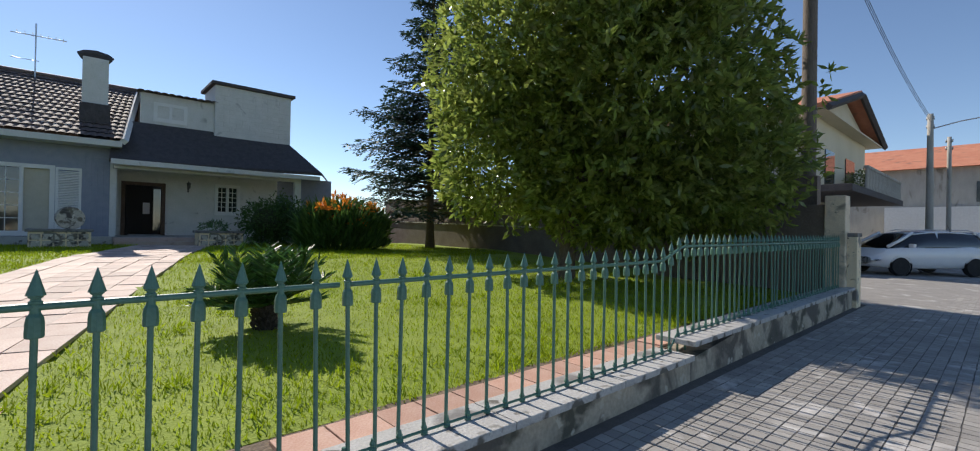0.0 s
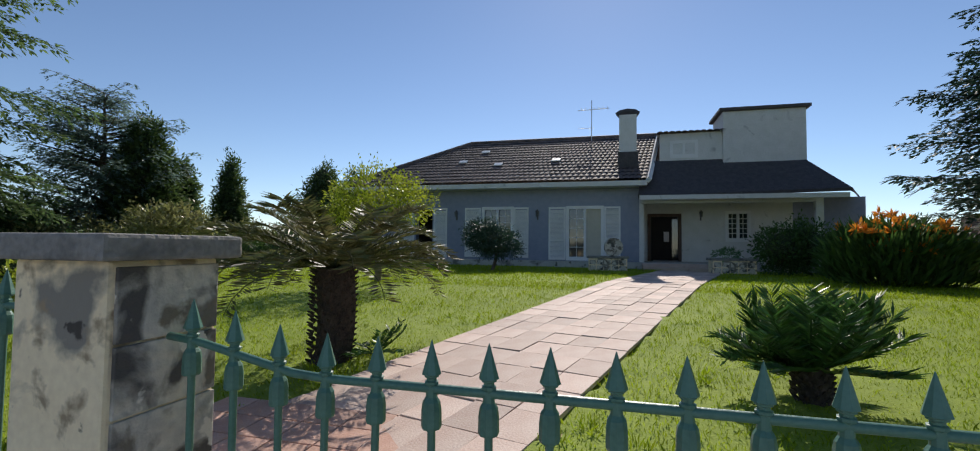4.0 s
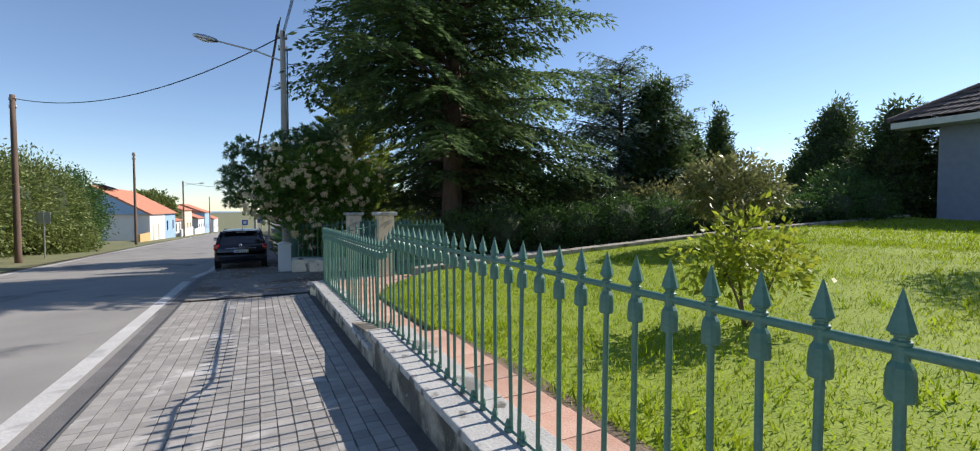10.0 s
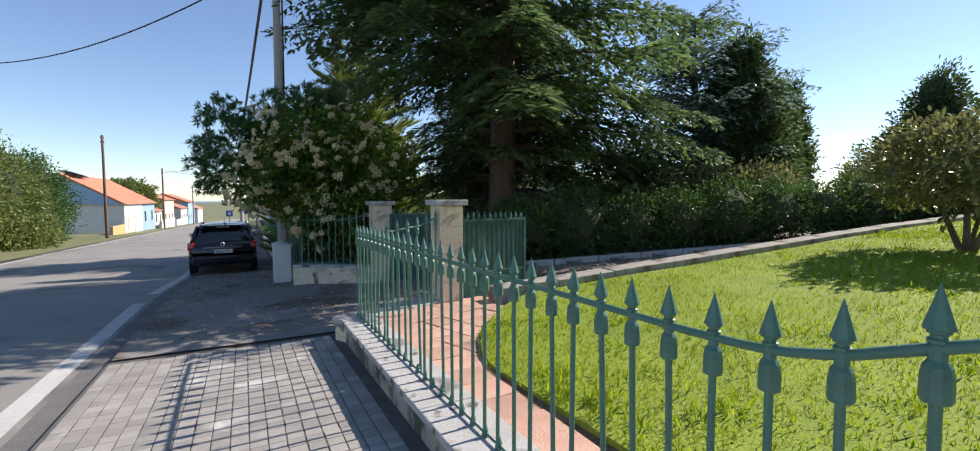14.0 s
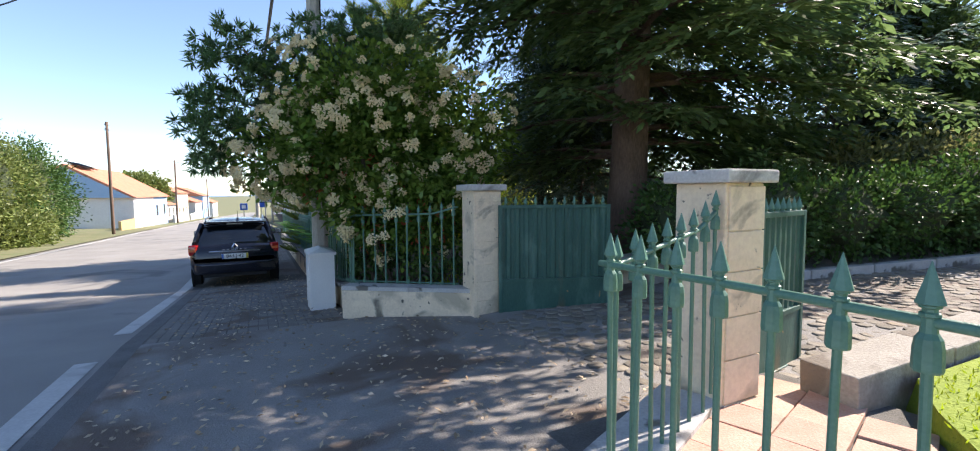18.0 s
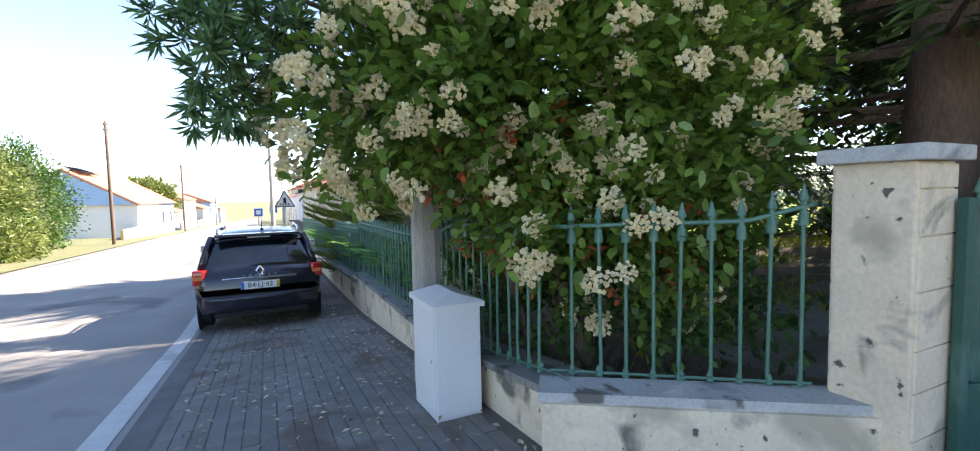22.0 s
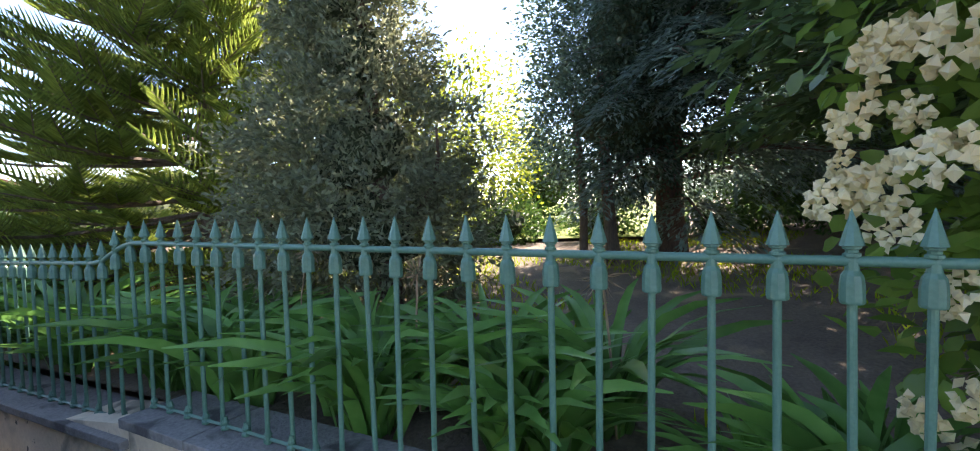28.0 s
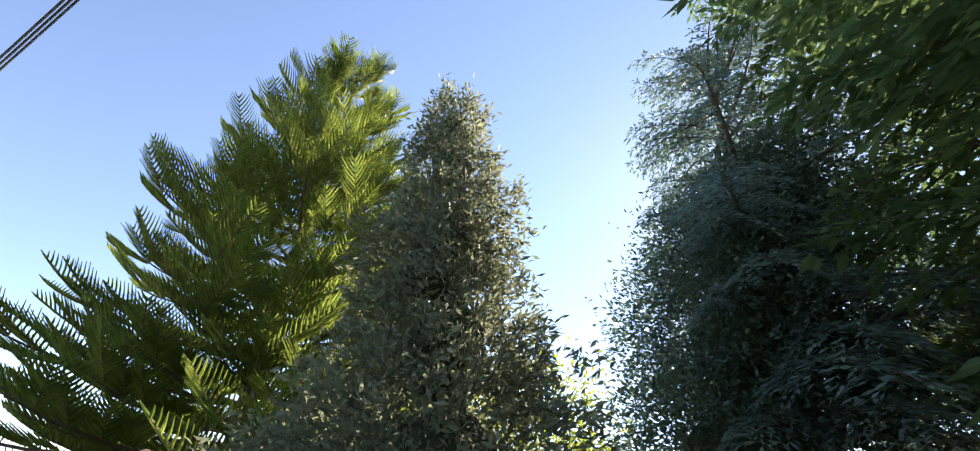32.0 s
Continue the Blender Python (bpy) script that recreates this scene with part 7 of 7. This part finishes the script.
def far_house(x0, y0, x1, y1, h, rh, wall, label, windows=2, front=None, axis="y", gable=None):
    z = zg(y0) - 0.2
    e = empty("far_house", ((x0 + x1) / 2, (y0 + y1) / 2, z), label, "house", "houses down the road")
    a, b = (x1 - x0) / 2, (y1 - y0) / 2
    part("wall_block", box(-a, -b, -0.5, a, b, h), M[wall], e)
    o = 0.35
    bm = bmesh.new()
    if axis == "y":
        c = ((-a - o, -b - o, h), (a + o, -b - o, h), (a + o, b + o, h), (-a - o, b + o, h), (0, -b - o, h + rh), (0, b + o, h + rh))
    else:
        c = ((-a - o, b + o, h), (-a - o, -b - o, h), (a + o, -b - o, h), (a + o, b + o, h), (-a - o, 0, h + rh), (a + o, 0, h + rh))
    v = [bm.verts.new(p) for p in c]
    for f in ((0, 1, 4), (2, 3, 5), (1, 2, 5, 4), (3, 0, 4, 5), (3, 2, 1, 0)):
        bm.faces.new([v[i] for i in f])
    part("roof", bm, M["roof_red"], e)
    if gable:
        bm = bmesh.new()
        w = [bm.verts.new(p) for p in ((-a, -b - 0.02 - o, h), (a, -b - 0.02 - o, h), (0, -b - 0.02 - o, h + rh * 0.92))]
        bm.faces.new(w)
        part("gable", bm, M[wall], e)
    for s in (-1, 1):
        for k in range(windows):
            yy = -b + (2 * b) * (k + 0.5) / windows
            wdw = part("window", box(s * a - 0.03, yy - 0.45, 1.0, s * a + 0.03, yy + 0.45, 2.2), M["glass"], e)
            part("frame", ring(0.1, 0.12, 0, 0.01, 4), M["white"], wdw, at=pose(s * a, yy, 1.6, 0, 90, 0))
            part("sill", box(s * a - 0.08, yy - 0.55, 0.93, s * a + 0.08, yy + 0.55, 1.0), M["white"], wdw)
    return e
bh = far_house(-18.0, 66, -8.6, 84, 3.1, 3.0, "blue_wall", "pale blue house with a red tiled roof", 4, gable=True)
part("street_front", box(0, -9.02, -0.5, 4.76, 0.0, 3.1), M["far_wall"], bh)
for k in range(2):
    part("door", box(4.74, -7.6 + k * 3.2, -0.4, 4.8, -6.6 + k * 3.2, 2.0), M["curtain"], bh)
for k in range(4):
    part("solar_panel", box(-0.5, -0.7, 0, 0.5, 0.7, 0.06), M["panel"], bh, at=pose(0.4 + 0.0, -7.5 + k * 1.05, 6.05, 20, 10, 90))
part("garden_wall", box(4.6, -14, -0.5, 4.8, -9, 1.2), M["ochre"], bh)
for x0, y0, x1, y1, h, rh, w, l, win in ((-18, 90, -9.5, 97, 2.6, 1.6, "far_wall", "white low house with a red roof", 2), (-20, 103, -10, 116, 4.6, 2.2, "cream_wall", "cream two-storey house with a red roof", 3), (-19, 122, -9.5, 134, 3.4, 2.0, "far_wall", "white house with red tiles", 3), (-20, 142, -10, 158, 5.2, 2.2, "blue_wall", "pale blue two-storey house", 3), (-20, 168, -10, 186, 4.0, 2.2, "far_wall", "white house far down the road", 3), (4.2, 68, 12, 80, 3.6, 1.8, "far_wall", "white house with a tiled roof down the street", 2), (4.4, 84, 13, 94, 5.0, 2.0, "cream_wall", "cream house behind a garden wall", 2), (5, 98, 15, 110, 4.6, 2.2, "far_wall", "white house beyond the trees", 3), (6, 120, 16, 140, 4.0, 2.4, "cream_wall", "cream house far down the street", 3), (-40, 118, -28, 132, 5, 2.4, "far_wall", "white house on the slope", 3), (6, 160, 18, 180, 4.5, 2.2, "far_wall", "white house near the sea", 3)):
    far_house(x0, y0, x1, y1, h, rh, w, l, win)
far_house(3.9, 44.9, 9.0, 55, 3.35, 0.9, "cream_wall", "low cream house with a shallow tiled roof beyond the garden", 2)
bg = [(x, y, 0.6, 1.7, 1.5, 2.3 + 0.5 * math.sin(x * 2)) for x, y in ((9.2, 42.5), (10.8, 42), (13, 43), (15.5, 41.5), (18, 42))]
bushy("boundary_bush", (0, 0, 0), bg, "tall mixed bushes along the garden's far boundary", "olivebush", 2000, 12, 0.2, 0.15, 0.07, "shrub", 0.8)
for x0, y0, y1 in ((-8.4, 86, 100), (-8.6, 104, 122), (4.6, 60, 92)):
    thing("garden_wall", box(x0, y0, zg(y1) - 0.5, x0 + 0.25, y1, zg((y0 + y1) / 2) + 1.3), M["far_wall"], "white garden wall along the street", "wall", "distant walls", "structure")
roadside([(-14, 98, zg(98) + 4.0, 3.5, 4, 3.2)], "distant rounded green tree", "olivebush", 700, "distant_tree", 0.5, 0.25)
thing("sea", grid([-2400, 0, 2400], [420, 900, 4800], lambda x, y: -13.5 - 0.001 * y), M["sea"], "strip of blue sea on the horizon", "sea", kind="structure")
bs2 = empty("blue_sign", (1.9, 62, zg(62)), "small blue road sign on a post", "road sign")
part("post", sweep([(0, 0.02, -0.2), (0, 0.02, 2.4)], 0.03, 6), M["steel"], bs2)
part("panel", box(-0.3, -0.02, 1.8, 0.3, 0.0, 2.4, 0.02), M["sign_blue"], bs2)

# road signs and a low house down the street
sg = empty("crossing_sign", (1.92, 36.0, zg(36)), "white triangular crossing sign with a dark edge on a grey post", "road sign")
part("post", sweep([(0, 0.03, -0.2), (0, 0.03, 2.55)], 0.03, 8), M["steel"], sg)
for nm, r, y, mt in (("plate", 0.42, 0.0, "dark"), ("face", 0.34, -0.012, "white")):
    bm = bmesh.new()
    vs = [[bm.verts.new((r * math.sin(k * 2.0944), y + d, 2.2 + r * math.cos(k * 2.0944))) for k in range(3)] for d in (0.0, 0.012)]
    bm.faces.new(vs[0])
    bm.faces.new(vs[1][::-1])
    for k in range(3):
        bm.faces.new((vs[0][k], vs[1][k], vs[1][(k + 1) % 3], vs[0][(k + 1) % 3]))
    bmesh.ops.recalc_face_normals(bm, faces=bm.faces[:])
    part(nm, bm, M[mt], sg)
bm = bmesh.new()
for k in range(4):
    box(-0.17 + k * 0.09, -0.02, 2.06, -0.12 + k * 0.09, -0.013, 2.12, bm=bm)
box(-0.05, -0.02, 2.13, 0.05, -0.013, 2.33, bm=bm)
part("marking", bm, M["dark"], sg)
bs_ = empty("blue_sign", (0.98, 40.0, zg(40)), "small square blue road sign on a grey post", "road sign")
part("post", sweep([(0, 0.03, -0.2), (0, 0.03, 2.0)], 0.03, 8), M["steel"], bs_)
part("plate", box(-0.17, -0.01, 1.66, 0.17, 0.012, 2.0, 0.01), M["sign_blue"], bs_)
part("face", box(-0.09, -0.016, 1.74, 0.09, -0.01, 1.92), M["white"], bs_)
lh = empty("low_house", (6.2, 58.0, zg(58)), "low white house with a green eave", "house")
part("wall_block", box(-2.4, -3.0, -0.5, 4.6, 4.0, 3.3), M["far_wall"], lh)
part("eave", box(-2.7, -3.3, 3.3, 4.9, 4.3, 3.6, 0.02), M["gate"], lh)
bm = bmesh.new()
v = [bm.verts.new(p) for p in ((-2.7, -3.3, 3.6), (4.9, -3.3, 3.6), (4.9, 4.3, 3.6), (-2.7, 4.3, 3.6), (1.1, 0.5, 4.4))]
for f in ((0, 1, 4), (1, 2, 4), (2, 3, 4), (3, 0, 4), (3, 2, 1, 0)):
    bm.faces.new([v[i] for i in f])
part("roof", bm, M["slate"], lh)
part("window", box(-0.6, -3.03, 1.0, 0.5, -2.98, 2.2), M["glass"], lh)
# ---------- neighbouring house behind the start ----------
nh = empty("neighbour_house", (9.6, -22.4, 0.4), "cream two-storey house with balcony and ochre tiled ground floor", "house")
part("ground_floor", box(-3.2, -6.5, -0.3, 6, 4.0, 2.7), M["cream_wall"], nh)
for k in range(5):
    part("tile_pier", box(-3.24, -6.3 + k * 2.3, -0.2, -3.18, -5.3 + k * 2.3, 2.6), M["ochre"], nh)
    part("window", box(-3.22, -5.2 + k * 2.3, 0.5, -3.17, -4.1 + k * 2.3, 2.2), M["glass"], nh)
part("balcony_slab", box(-5.4, -6.6, 2.7, 6.1, 4.4, 2.95, 0.02), M["slate"], nh)
part("upper_floor", box(-4.0, -6.0, 2.95, 6, 3.2, 6.0), M["cream_wall"], nh)
part("upper_window", box(-4.04, -3.5, 3.2, -3.98, -1.8, 4.6), M["glass"], nh)
part("upper_window", box(-4.04, 0.2, 3.2, -3.98, 1.6, 4.6), M["glass"], nh)
part("handrail", box(-5.35, -6.5, 3.75, -5.2, 1.5, 3.85), M["concrete"], nh)
for k in range(26):
    part("baluster", lathe([(0.05, 2.95), (0.07, 3.15), (0.045, 3.45), (0.055, 3.75)], 8), M["concrete"], nh, at=pose(-5.28, -6.4 + k * 0.31, 0))
bm = bmesh.new()
v = [bm.verts.new(p) for p in ((-4.6, -7.2, 5.75), (-4.6, 3.9, 5.75), (-4.6, -1.6, 7.3), (6.5, -7.2, 5.75), (6.5, 3.9, 5.75), (6.5, -1.6, 7.3))]
for f in ((0, 2, 5, 3), (1, 4, 5, 2)):
    bm.faces.new([v[i] for i in f])
part("soffit", box(-4.55, -7.0, 5.66, 6.3, 3.75, 5.72), M["cream_wall"], nh)
rf = part("roof", bm, M["roof_red"], nh)
rf.modifiers.new("thick", 'SOLIDIFY').thickness = 0.16
for s in (-1, 1):
    part("barge_board", sweep([(-4.62, -1.6 + s * 5.6, 5.7), (-4.62, -1.6, 7.25)], 0.13, 4), M["slate"], nh)
bm = bmesh.new()
v = [bm.verts.new(p) for p in ((-4.03, -6.0, 5.95), (-4.03, 3.2, 5.95), (-4.03, -1.6, 7.1))]
bm.faces.new(v)
part("gable", bm, M["cream_wall"], nh)
P, D = clumps([(5.1, -28.1, 4.0, 0.3, 1.6, 0.3), (5.1, -24.4, 4.0, 0.3, 1.2, 0.3)], 90, 9, 0.1)
tagged(quads("balcony_plants", leaves(P, D, 0.16, 0.06), M["olivebush"]), "potted plants along the balcony rail", "plant", kind="stuff")
gb = empty("grey_building", (6, -42, 0.4), "grey rendered building with a red hipped roof", "house")
part("wall_block", box(-9, -6, -0.5, 6, 4, 5.4), M["concrete"], gb)
part("lower_wall", box(-11, 3.0, -0.5, 0, 5.0, 3.0), M["far_wall"], gb)
part("window", box(-5, 3.95, 3.3, -4, 4.05, 4.5), M["glass"], gb)
bm = bmesh.new()
v = [bm.verts.new(p) for p in ((-9.5, -6.5, 5.4), (6.5, -6.5, 5.4), (6.5, 4.5, 5.4), (-9.5, 4.5, 5.4), (-5, -1, 7.4), (2, -1, 7.4))]
for f in ((0, 1, 5, 4), (1, 2, 5), (2, 3, 4, 5), (3, 0, 4), (3, 2, 1, 0)):
    bm.faces.new([v[i] for i in f])
part("roof", bm, M["roof_red"], gb)
wc = car((1.6, -22.5, zg(-22) + 0.05, -42), "car_white", "white crossover car parked beside the neighbouring house", L=4.2, W=1.8, H=1.5)

# ---------- small pieces of the setting: path tiles, edging tiles, paving blocks ----------
pth = empty("garden_path", (4.6, 2.75, zl(4.6, 2.7)), "pale terracotta tiled path from the gate to the house", "path", kind="structure")
ang = math.atan2(-0.278, 1)
tile_me = bpy.data.meshes.new("tile")
b = box(-0.239, -0.169, -0.04, 0.239, 0.169, 0.0, 0.004)
b.to_mesh(tile_me)
b.free()
tile_me.materials.append(M["pathtile"])
bed = bmesh.new()
grid(list(np.linspace(2.95, 19.6, 30)), [-1.07, 0, 1.07], lambda x, y: 0, bed)
for v in bed.verts:
    x, w = v.co.x, v.co.y
    yc = 2.7 - (x - 4.8) * 0.278
    v.co = Vector((x - 4.6, yc + w - 2.75, zl(x, yc + w) + 0.004 - zl(4.6, 2.7)))
part("path_bed", bed, M["joint"], pth)
n_t = 0
for i in range(35):
    for j in range(6):
        s = -0.9 + i * 0.468
        u = -0.86 + j * 0.345
        x = 4.8 + (s - 0.2) * 1.0 - u * math.sin(ang)
        yc = 2.7 + (s - 0.2) * math.tan(ang) + u * math.cos(ang)
        o = new("tile", tile_me)
        o.parent = pth
        z = zl(x, yc) + 0.022 + rng.normal(0, 0.003)
        sl = math.degrees(math.atan2(zl(x + 0.3, yc) - zl(x - 0.3, yc), 0.6))
        o.matrix_basis = pose(x - 4.6, yc - 2.75, z - zl(4.6, 2.7), rng.normal(0, 0.4), -sl + rng.normal(0, 0.3), math.degrees(ang) + rng.normal(0, 0.25))
edge_me = bpy.data.meshes.new("tile")
b = box(-0.145, -0.145, -0.04, 0.145, 0.145, 0.0, 0.005)
b.to_mesh(edge_me)
b.free()
edge_me.materials.append(M["terracotta"])
strip = empty("edging_tiles", (3.2, 4, 0.3), "terracotta tile border behind the railing", "tile border", kind="structure")
def inside(y):
    return min(zl(3.2, y) + 0.03, plinth_z(y) - 0.03)
for i in range(84):
    y = -9 + i * 0.3
    if 14.4 < y:
        break
    if 0.3 < y < 4.2:
        continue
    for j in range(1):
        o = new("tile", edge_me)
        o.parent = strip
        o.matrix_basis = pose(3.17 + j * 0.3 - 3.2, y - 4, inside(y) + 0.01 + rng.normal(0, 0.002) - 0.3, rng.normal(0, 0.5), rng.normal(0, 0.5), 0)
for i in range(7):
    for j in range(13):
        o = new("tile", edge_me)
        o.parent = strip
        o.matrix_basis = pose(2.95 + i * 0.3 - 3.2, 0.45 + 0.3 * j - 4, zl(3.2, 2) + 0.012 - 0.3 + 0.008 * i, rng.normal(0, 0.3), -1.5, 0)
thing("border_soil", grid([2.98, 3.2, 3.36, 3.52], [y for y in np.linspace(-9, 12.4, 60)], lambda x, y: (inside(y) - 0.012 if x < 3.4 else zl(x, y) - 0.01) + 0.012 * noise.noise((x * 4, y * 2, 1))), M["soil"], "narrow strip of bare earth at the edge of the lawn", "soil", kind="structure")
# terrace of tiles behind the corner of the railing
ter = empty("terrace_tiles", (3.6, 14.0, 0.1), "worn terracotta tiles in the corner by the gate pillar", "tile border", kind="structure")
ca, sa = math.cos(radians(18)), math.sin(radians(18))
for i in range(-8, 9):
    for j in range(-9, 9):
        x, y = 3.7 + 0.303 * (i * ca - j * sa), 13.7 + 0.303 * (i * sa + j * ca)
        if y < 12.25 or not (3.02 < x < lawn_edge(y) + 0.12) or y > 14.55 + 0.36 * (x - 2.84) or x > 4.75:
            continue
        o = new("tile", edge_me)
        o.parent = ter
        o.matrix_basis = pose(x - 3.6, y - 14.0, min(zl(3.4, y), 0.085) + 0.012 + rng.normal(0, 0.003) - 0.1, rng.normal(0, 0.6), rng.normal(0, 0.6), 18 + rng.normal(0, 0.4))
thing("terrace_bed", grid(list(np.linspace(2.98, 4.9, 8)), list(np.linspace(12.0, 15.2, 12)), lambda x, y: min(zl(3.4, y), 0.085) - 0.02), M["joint"], "dirty mortar bed below the corner tiles", "tile border", kind="structure")

# cobbles of the driveway
cob = empty("driveway_cobbles", (5.5, 16.5, 0.0), "worn rounded cobblestones of the driveway", "driveway", kind="structure")
def drive_z(x):
    return -0.15 + max(0, x - 4) * 0.06
cobs = []
for v in range(6):
    b = bmesh.new()
    k6 = [(math.cos(a) * rng.uniform(0.85, 1.1), math.sin(a) * rng.uniform(0.85, 1.1)) for a in np.linspace(0.4, 0.4 + 2 * math.pi, 8)[:-1]]
    lo = [b.verts.new((0.089 * p, 0.076 * q, -0.03)) for p, q in k6]
    md = [b.verts.new((0.087 * p, 0.074 * q, 0.003)) for p, q in k6]
    hi = [b.verts.new((0.075 * p, 0.063 * q, 0.007)) for p, q in k6]
    for k in range(7):
        n7 = (k + 1) % 7
        b.faces.new((lo[k], lo[n7], md[n7], md[k]))
        b.faces.new((md[k], md[n7], hi[n7], hi[k]))
    b.faces.new(hi)
    me = bpy.data.meshes.new("cobble")
    b.to_mesh(me)
    b.free()
    me.polygons.foreach_set("use_smooth", [True] * len(me.polygons))
    me.materials.append(M["cobble"])
    cobs.append(me)
far_v, far_f = [], []
made = 0
for i in range(110):
    for j in range(34):
        x = 4.05 + i * 0.163 + (0.08 if j % 2 else 0) + rng.normal(0, 0.012)
        y = 14.95 + j * 0.138 + rng.normal(0, 0.012)
        if y < kerb_y(x) + 0.3 or y > min(18.2, 17.15 - 0.36 * (x - 7.5)) or (x < 4.5 and (y < 15.3 or y > 17.9)):
            continue
        me = cobs[int(rng.integers(0, 6))]
        m = pose(x - 5.5, y - 16.5, drive_z(x) - 0.002 + rng.normal(0, 0.004), rng.normal(0, 3), rng.normal(0, 3), rng.normal(0, 20)) @ Matrix.Scale(rng.uniform(0.85, 1.08), 4)
        if made < 290 and x < 6.6 and 15.6 < y:
            o = new("cobble", me)
            o.parent = cob
            o.matrix_basis = m
            made += 1
        else:
            base = len(far_v)
            far_v.extend(m @ v.co for v in me.vertices)
            far_f.extend([base + k for k in p.vertices] for p in me.polygons)
me = bpy.data.meshes.new("cobbles_rest")
me.from_pydata(far_v, [], far_f)
me.materials.append(M["cobble"])
o = new("cobbles_rest", me)
o.parent = cob
tagged(o, kind="stuff")

# pavement blocks
PB = 0.108
pav_me = bpy.data.meshes.new("paving_block")
b = bmesh.new()
h = PB / 2 - 0.004
lo = [b.verts.new((x, y, -0.006)) for x, y in ((-h, -h), (h, -h), (h, h), (-h, h))]
hi = [b.verts.new((x * 0.98, y * 0.98, 0.0)) for x, y in ((-h, -h), (h, -h), (h, h), (-h, h))]
b.faces.new(hi)
for k in range(4):
    b.faces.new((lo[k], lo[(k + 1) % 4], hi[(k + 1) % 4], hi[k]))
b.to_mesh(pav_me)
b.free()
pav_me.materials.append(M["paver"])
pav = empty("paving_blocks", (1.6, 4.0, zg(4)), "worn grey concrete paving blocks of the pavement", "pavement", kind="structure")
verts, dirty = [], []
count = 0
quad_top = np.array([(-h, -h), (h, -h), (h, h), (-h, h)])
for i in range(-130, 345):
    y = i * PB
    if 14.9 < y < 18.95:
        continue
    for j in range(20):
        x = 0.56 + j * PB + rng.normal(0, 0.0015)
        if x > 2.6:
            continue
        z = zg(y) + 0.032 + rng.normal(0, 0.0008)
        if 4.2 < y < 6.5 and count < 290:
            o = new("paving_block", pav_me)
            o.parent = pav
            o.matrix_basis = pose(x - 1.6, y - 4.0, z - zg(4), rng.normal(0, 0.2), rng.normal(0, 0.2), rng.normal(0, 0.8))
            count += 1
        else:
            tx, ty = rng.normal(0, 0.002, 2)
            top = np.stack([x + quad_top[:, 0] * 0.98, y + quad_top[:, 1] * 0.98, z + quad_top[:, 0] * tx + quad_top[:, 1] * ty], 1)
            bot = np.stack([x + quad_top[:, 0], y + quad_top[:, 1], np.full(4, z - 0.006)], 1)
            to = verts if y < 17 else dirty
            to.append(top)
            for k in range(4):
                to.append(np.stack([bot[k], bot[(k + 1) % 4], top[(k + 1) % 4], top[k]]))
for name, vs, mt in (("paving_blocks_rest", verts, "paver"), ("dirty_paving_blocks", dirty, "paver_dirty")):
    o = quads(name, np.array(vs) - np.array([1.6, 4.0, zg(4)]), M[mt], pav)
    bm = bmesh.new()
    bm.from_mesh(o.data)
    bmesh.ops.remove_doubles(bm, verts=bm.verts[:], dist=0.0004)
    for f in bm.faces:
        f.smooth = False
    bm.to_mesh(o.data)
    bm.free()
    tagged(o, kind="stuff")
# fallen leaves and petals
n = 2600
x = rng.uniform(0.6, 4.2, n)
y = rng.uniform(15.2, 26, n)
keep = ~((y > 19) & (x > 2.6))
x, y = x[keep], y[keep]
P = np.stack([x, y, np.array([zg(b) + (0.062 + max(0, a - 2.7) * 0.03 if 14.9 < b < 19 else 0.052) for a, b in zip(x, y)])], 1)
D = np.stack([rng.normal(0, 1, len(x)), rng.normal(0, 1, len(x)), np.abs(rng.normal(0, 0.12, len(x)))], 1)
tagged(quads("fallen_leaves", leaves(P, D, 0.055, 0.025, up=np.array([[0, 0, 1.0]]) * np.ones((len(x), 1)), jitter=0.02), M["litter"]), "dry leaves and petals fallen on the pavement", "leaf litter", kind="stuff")
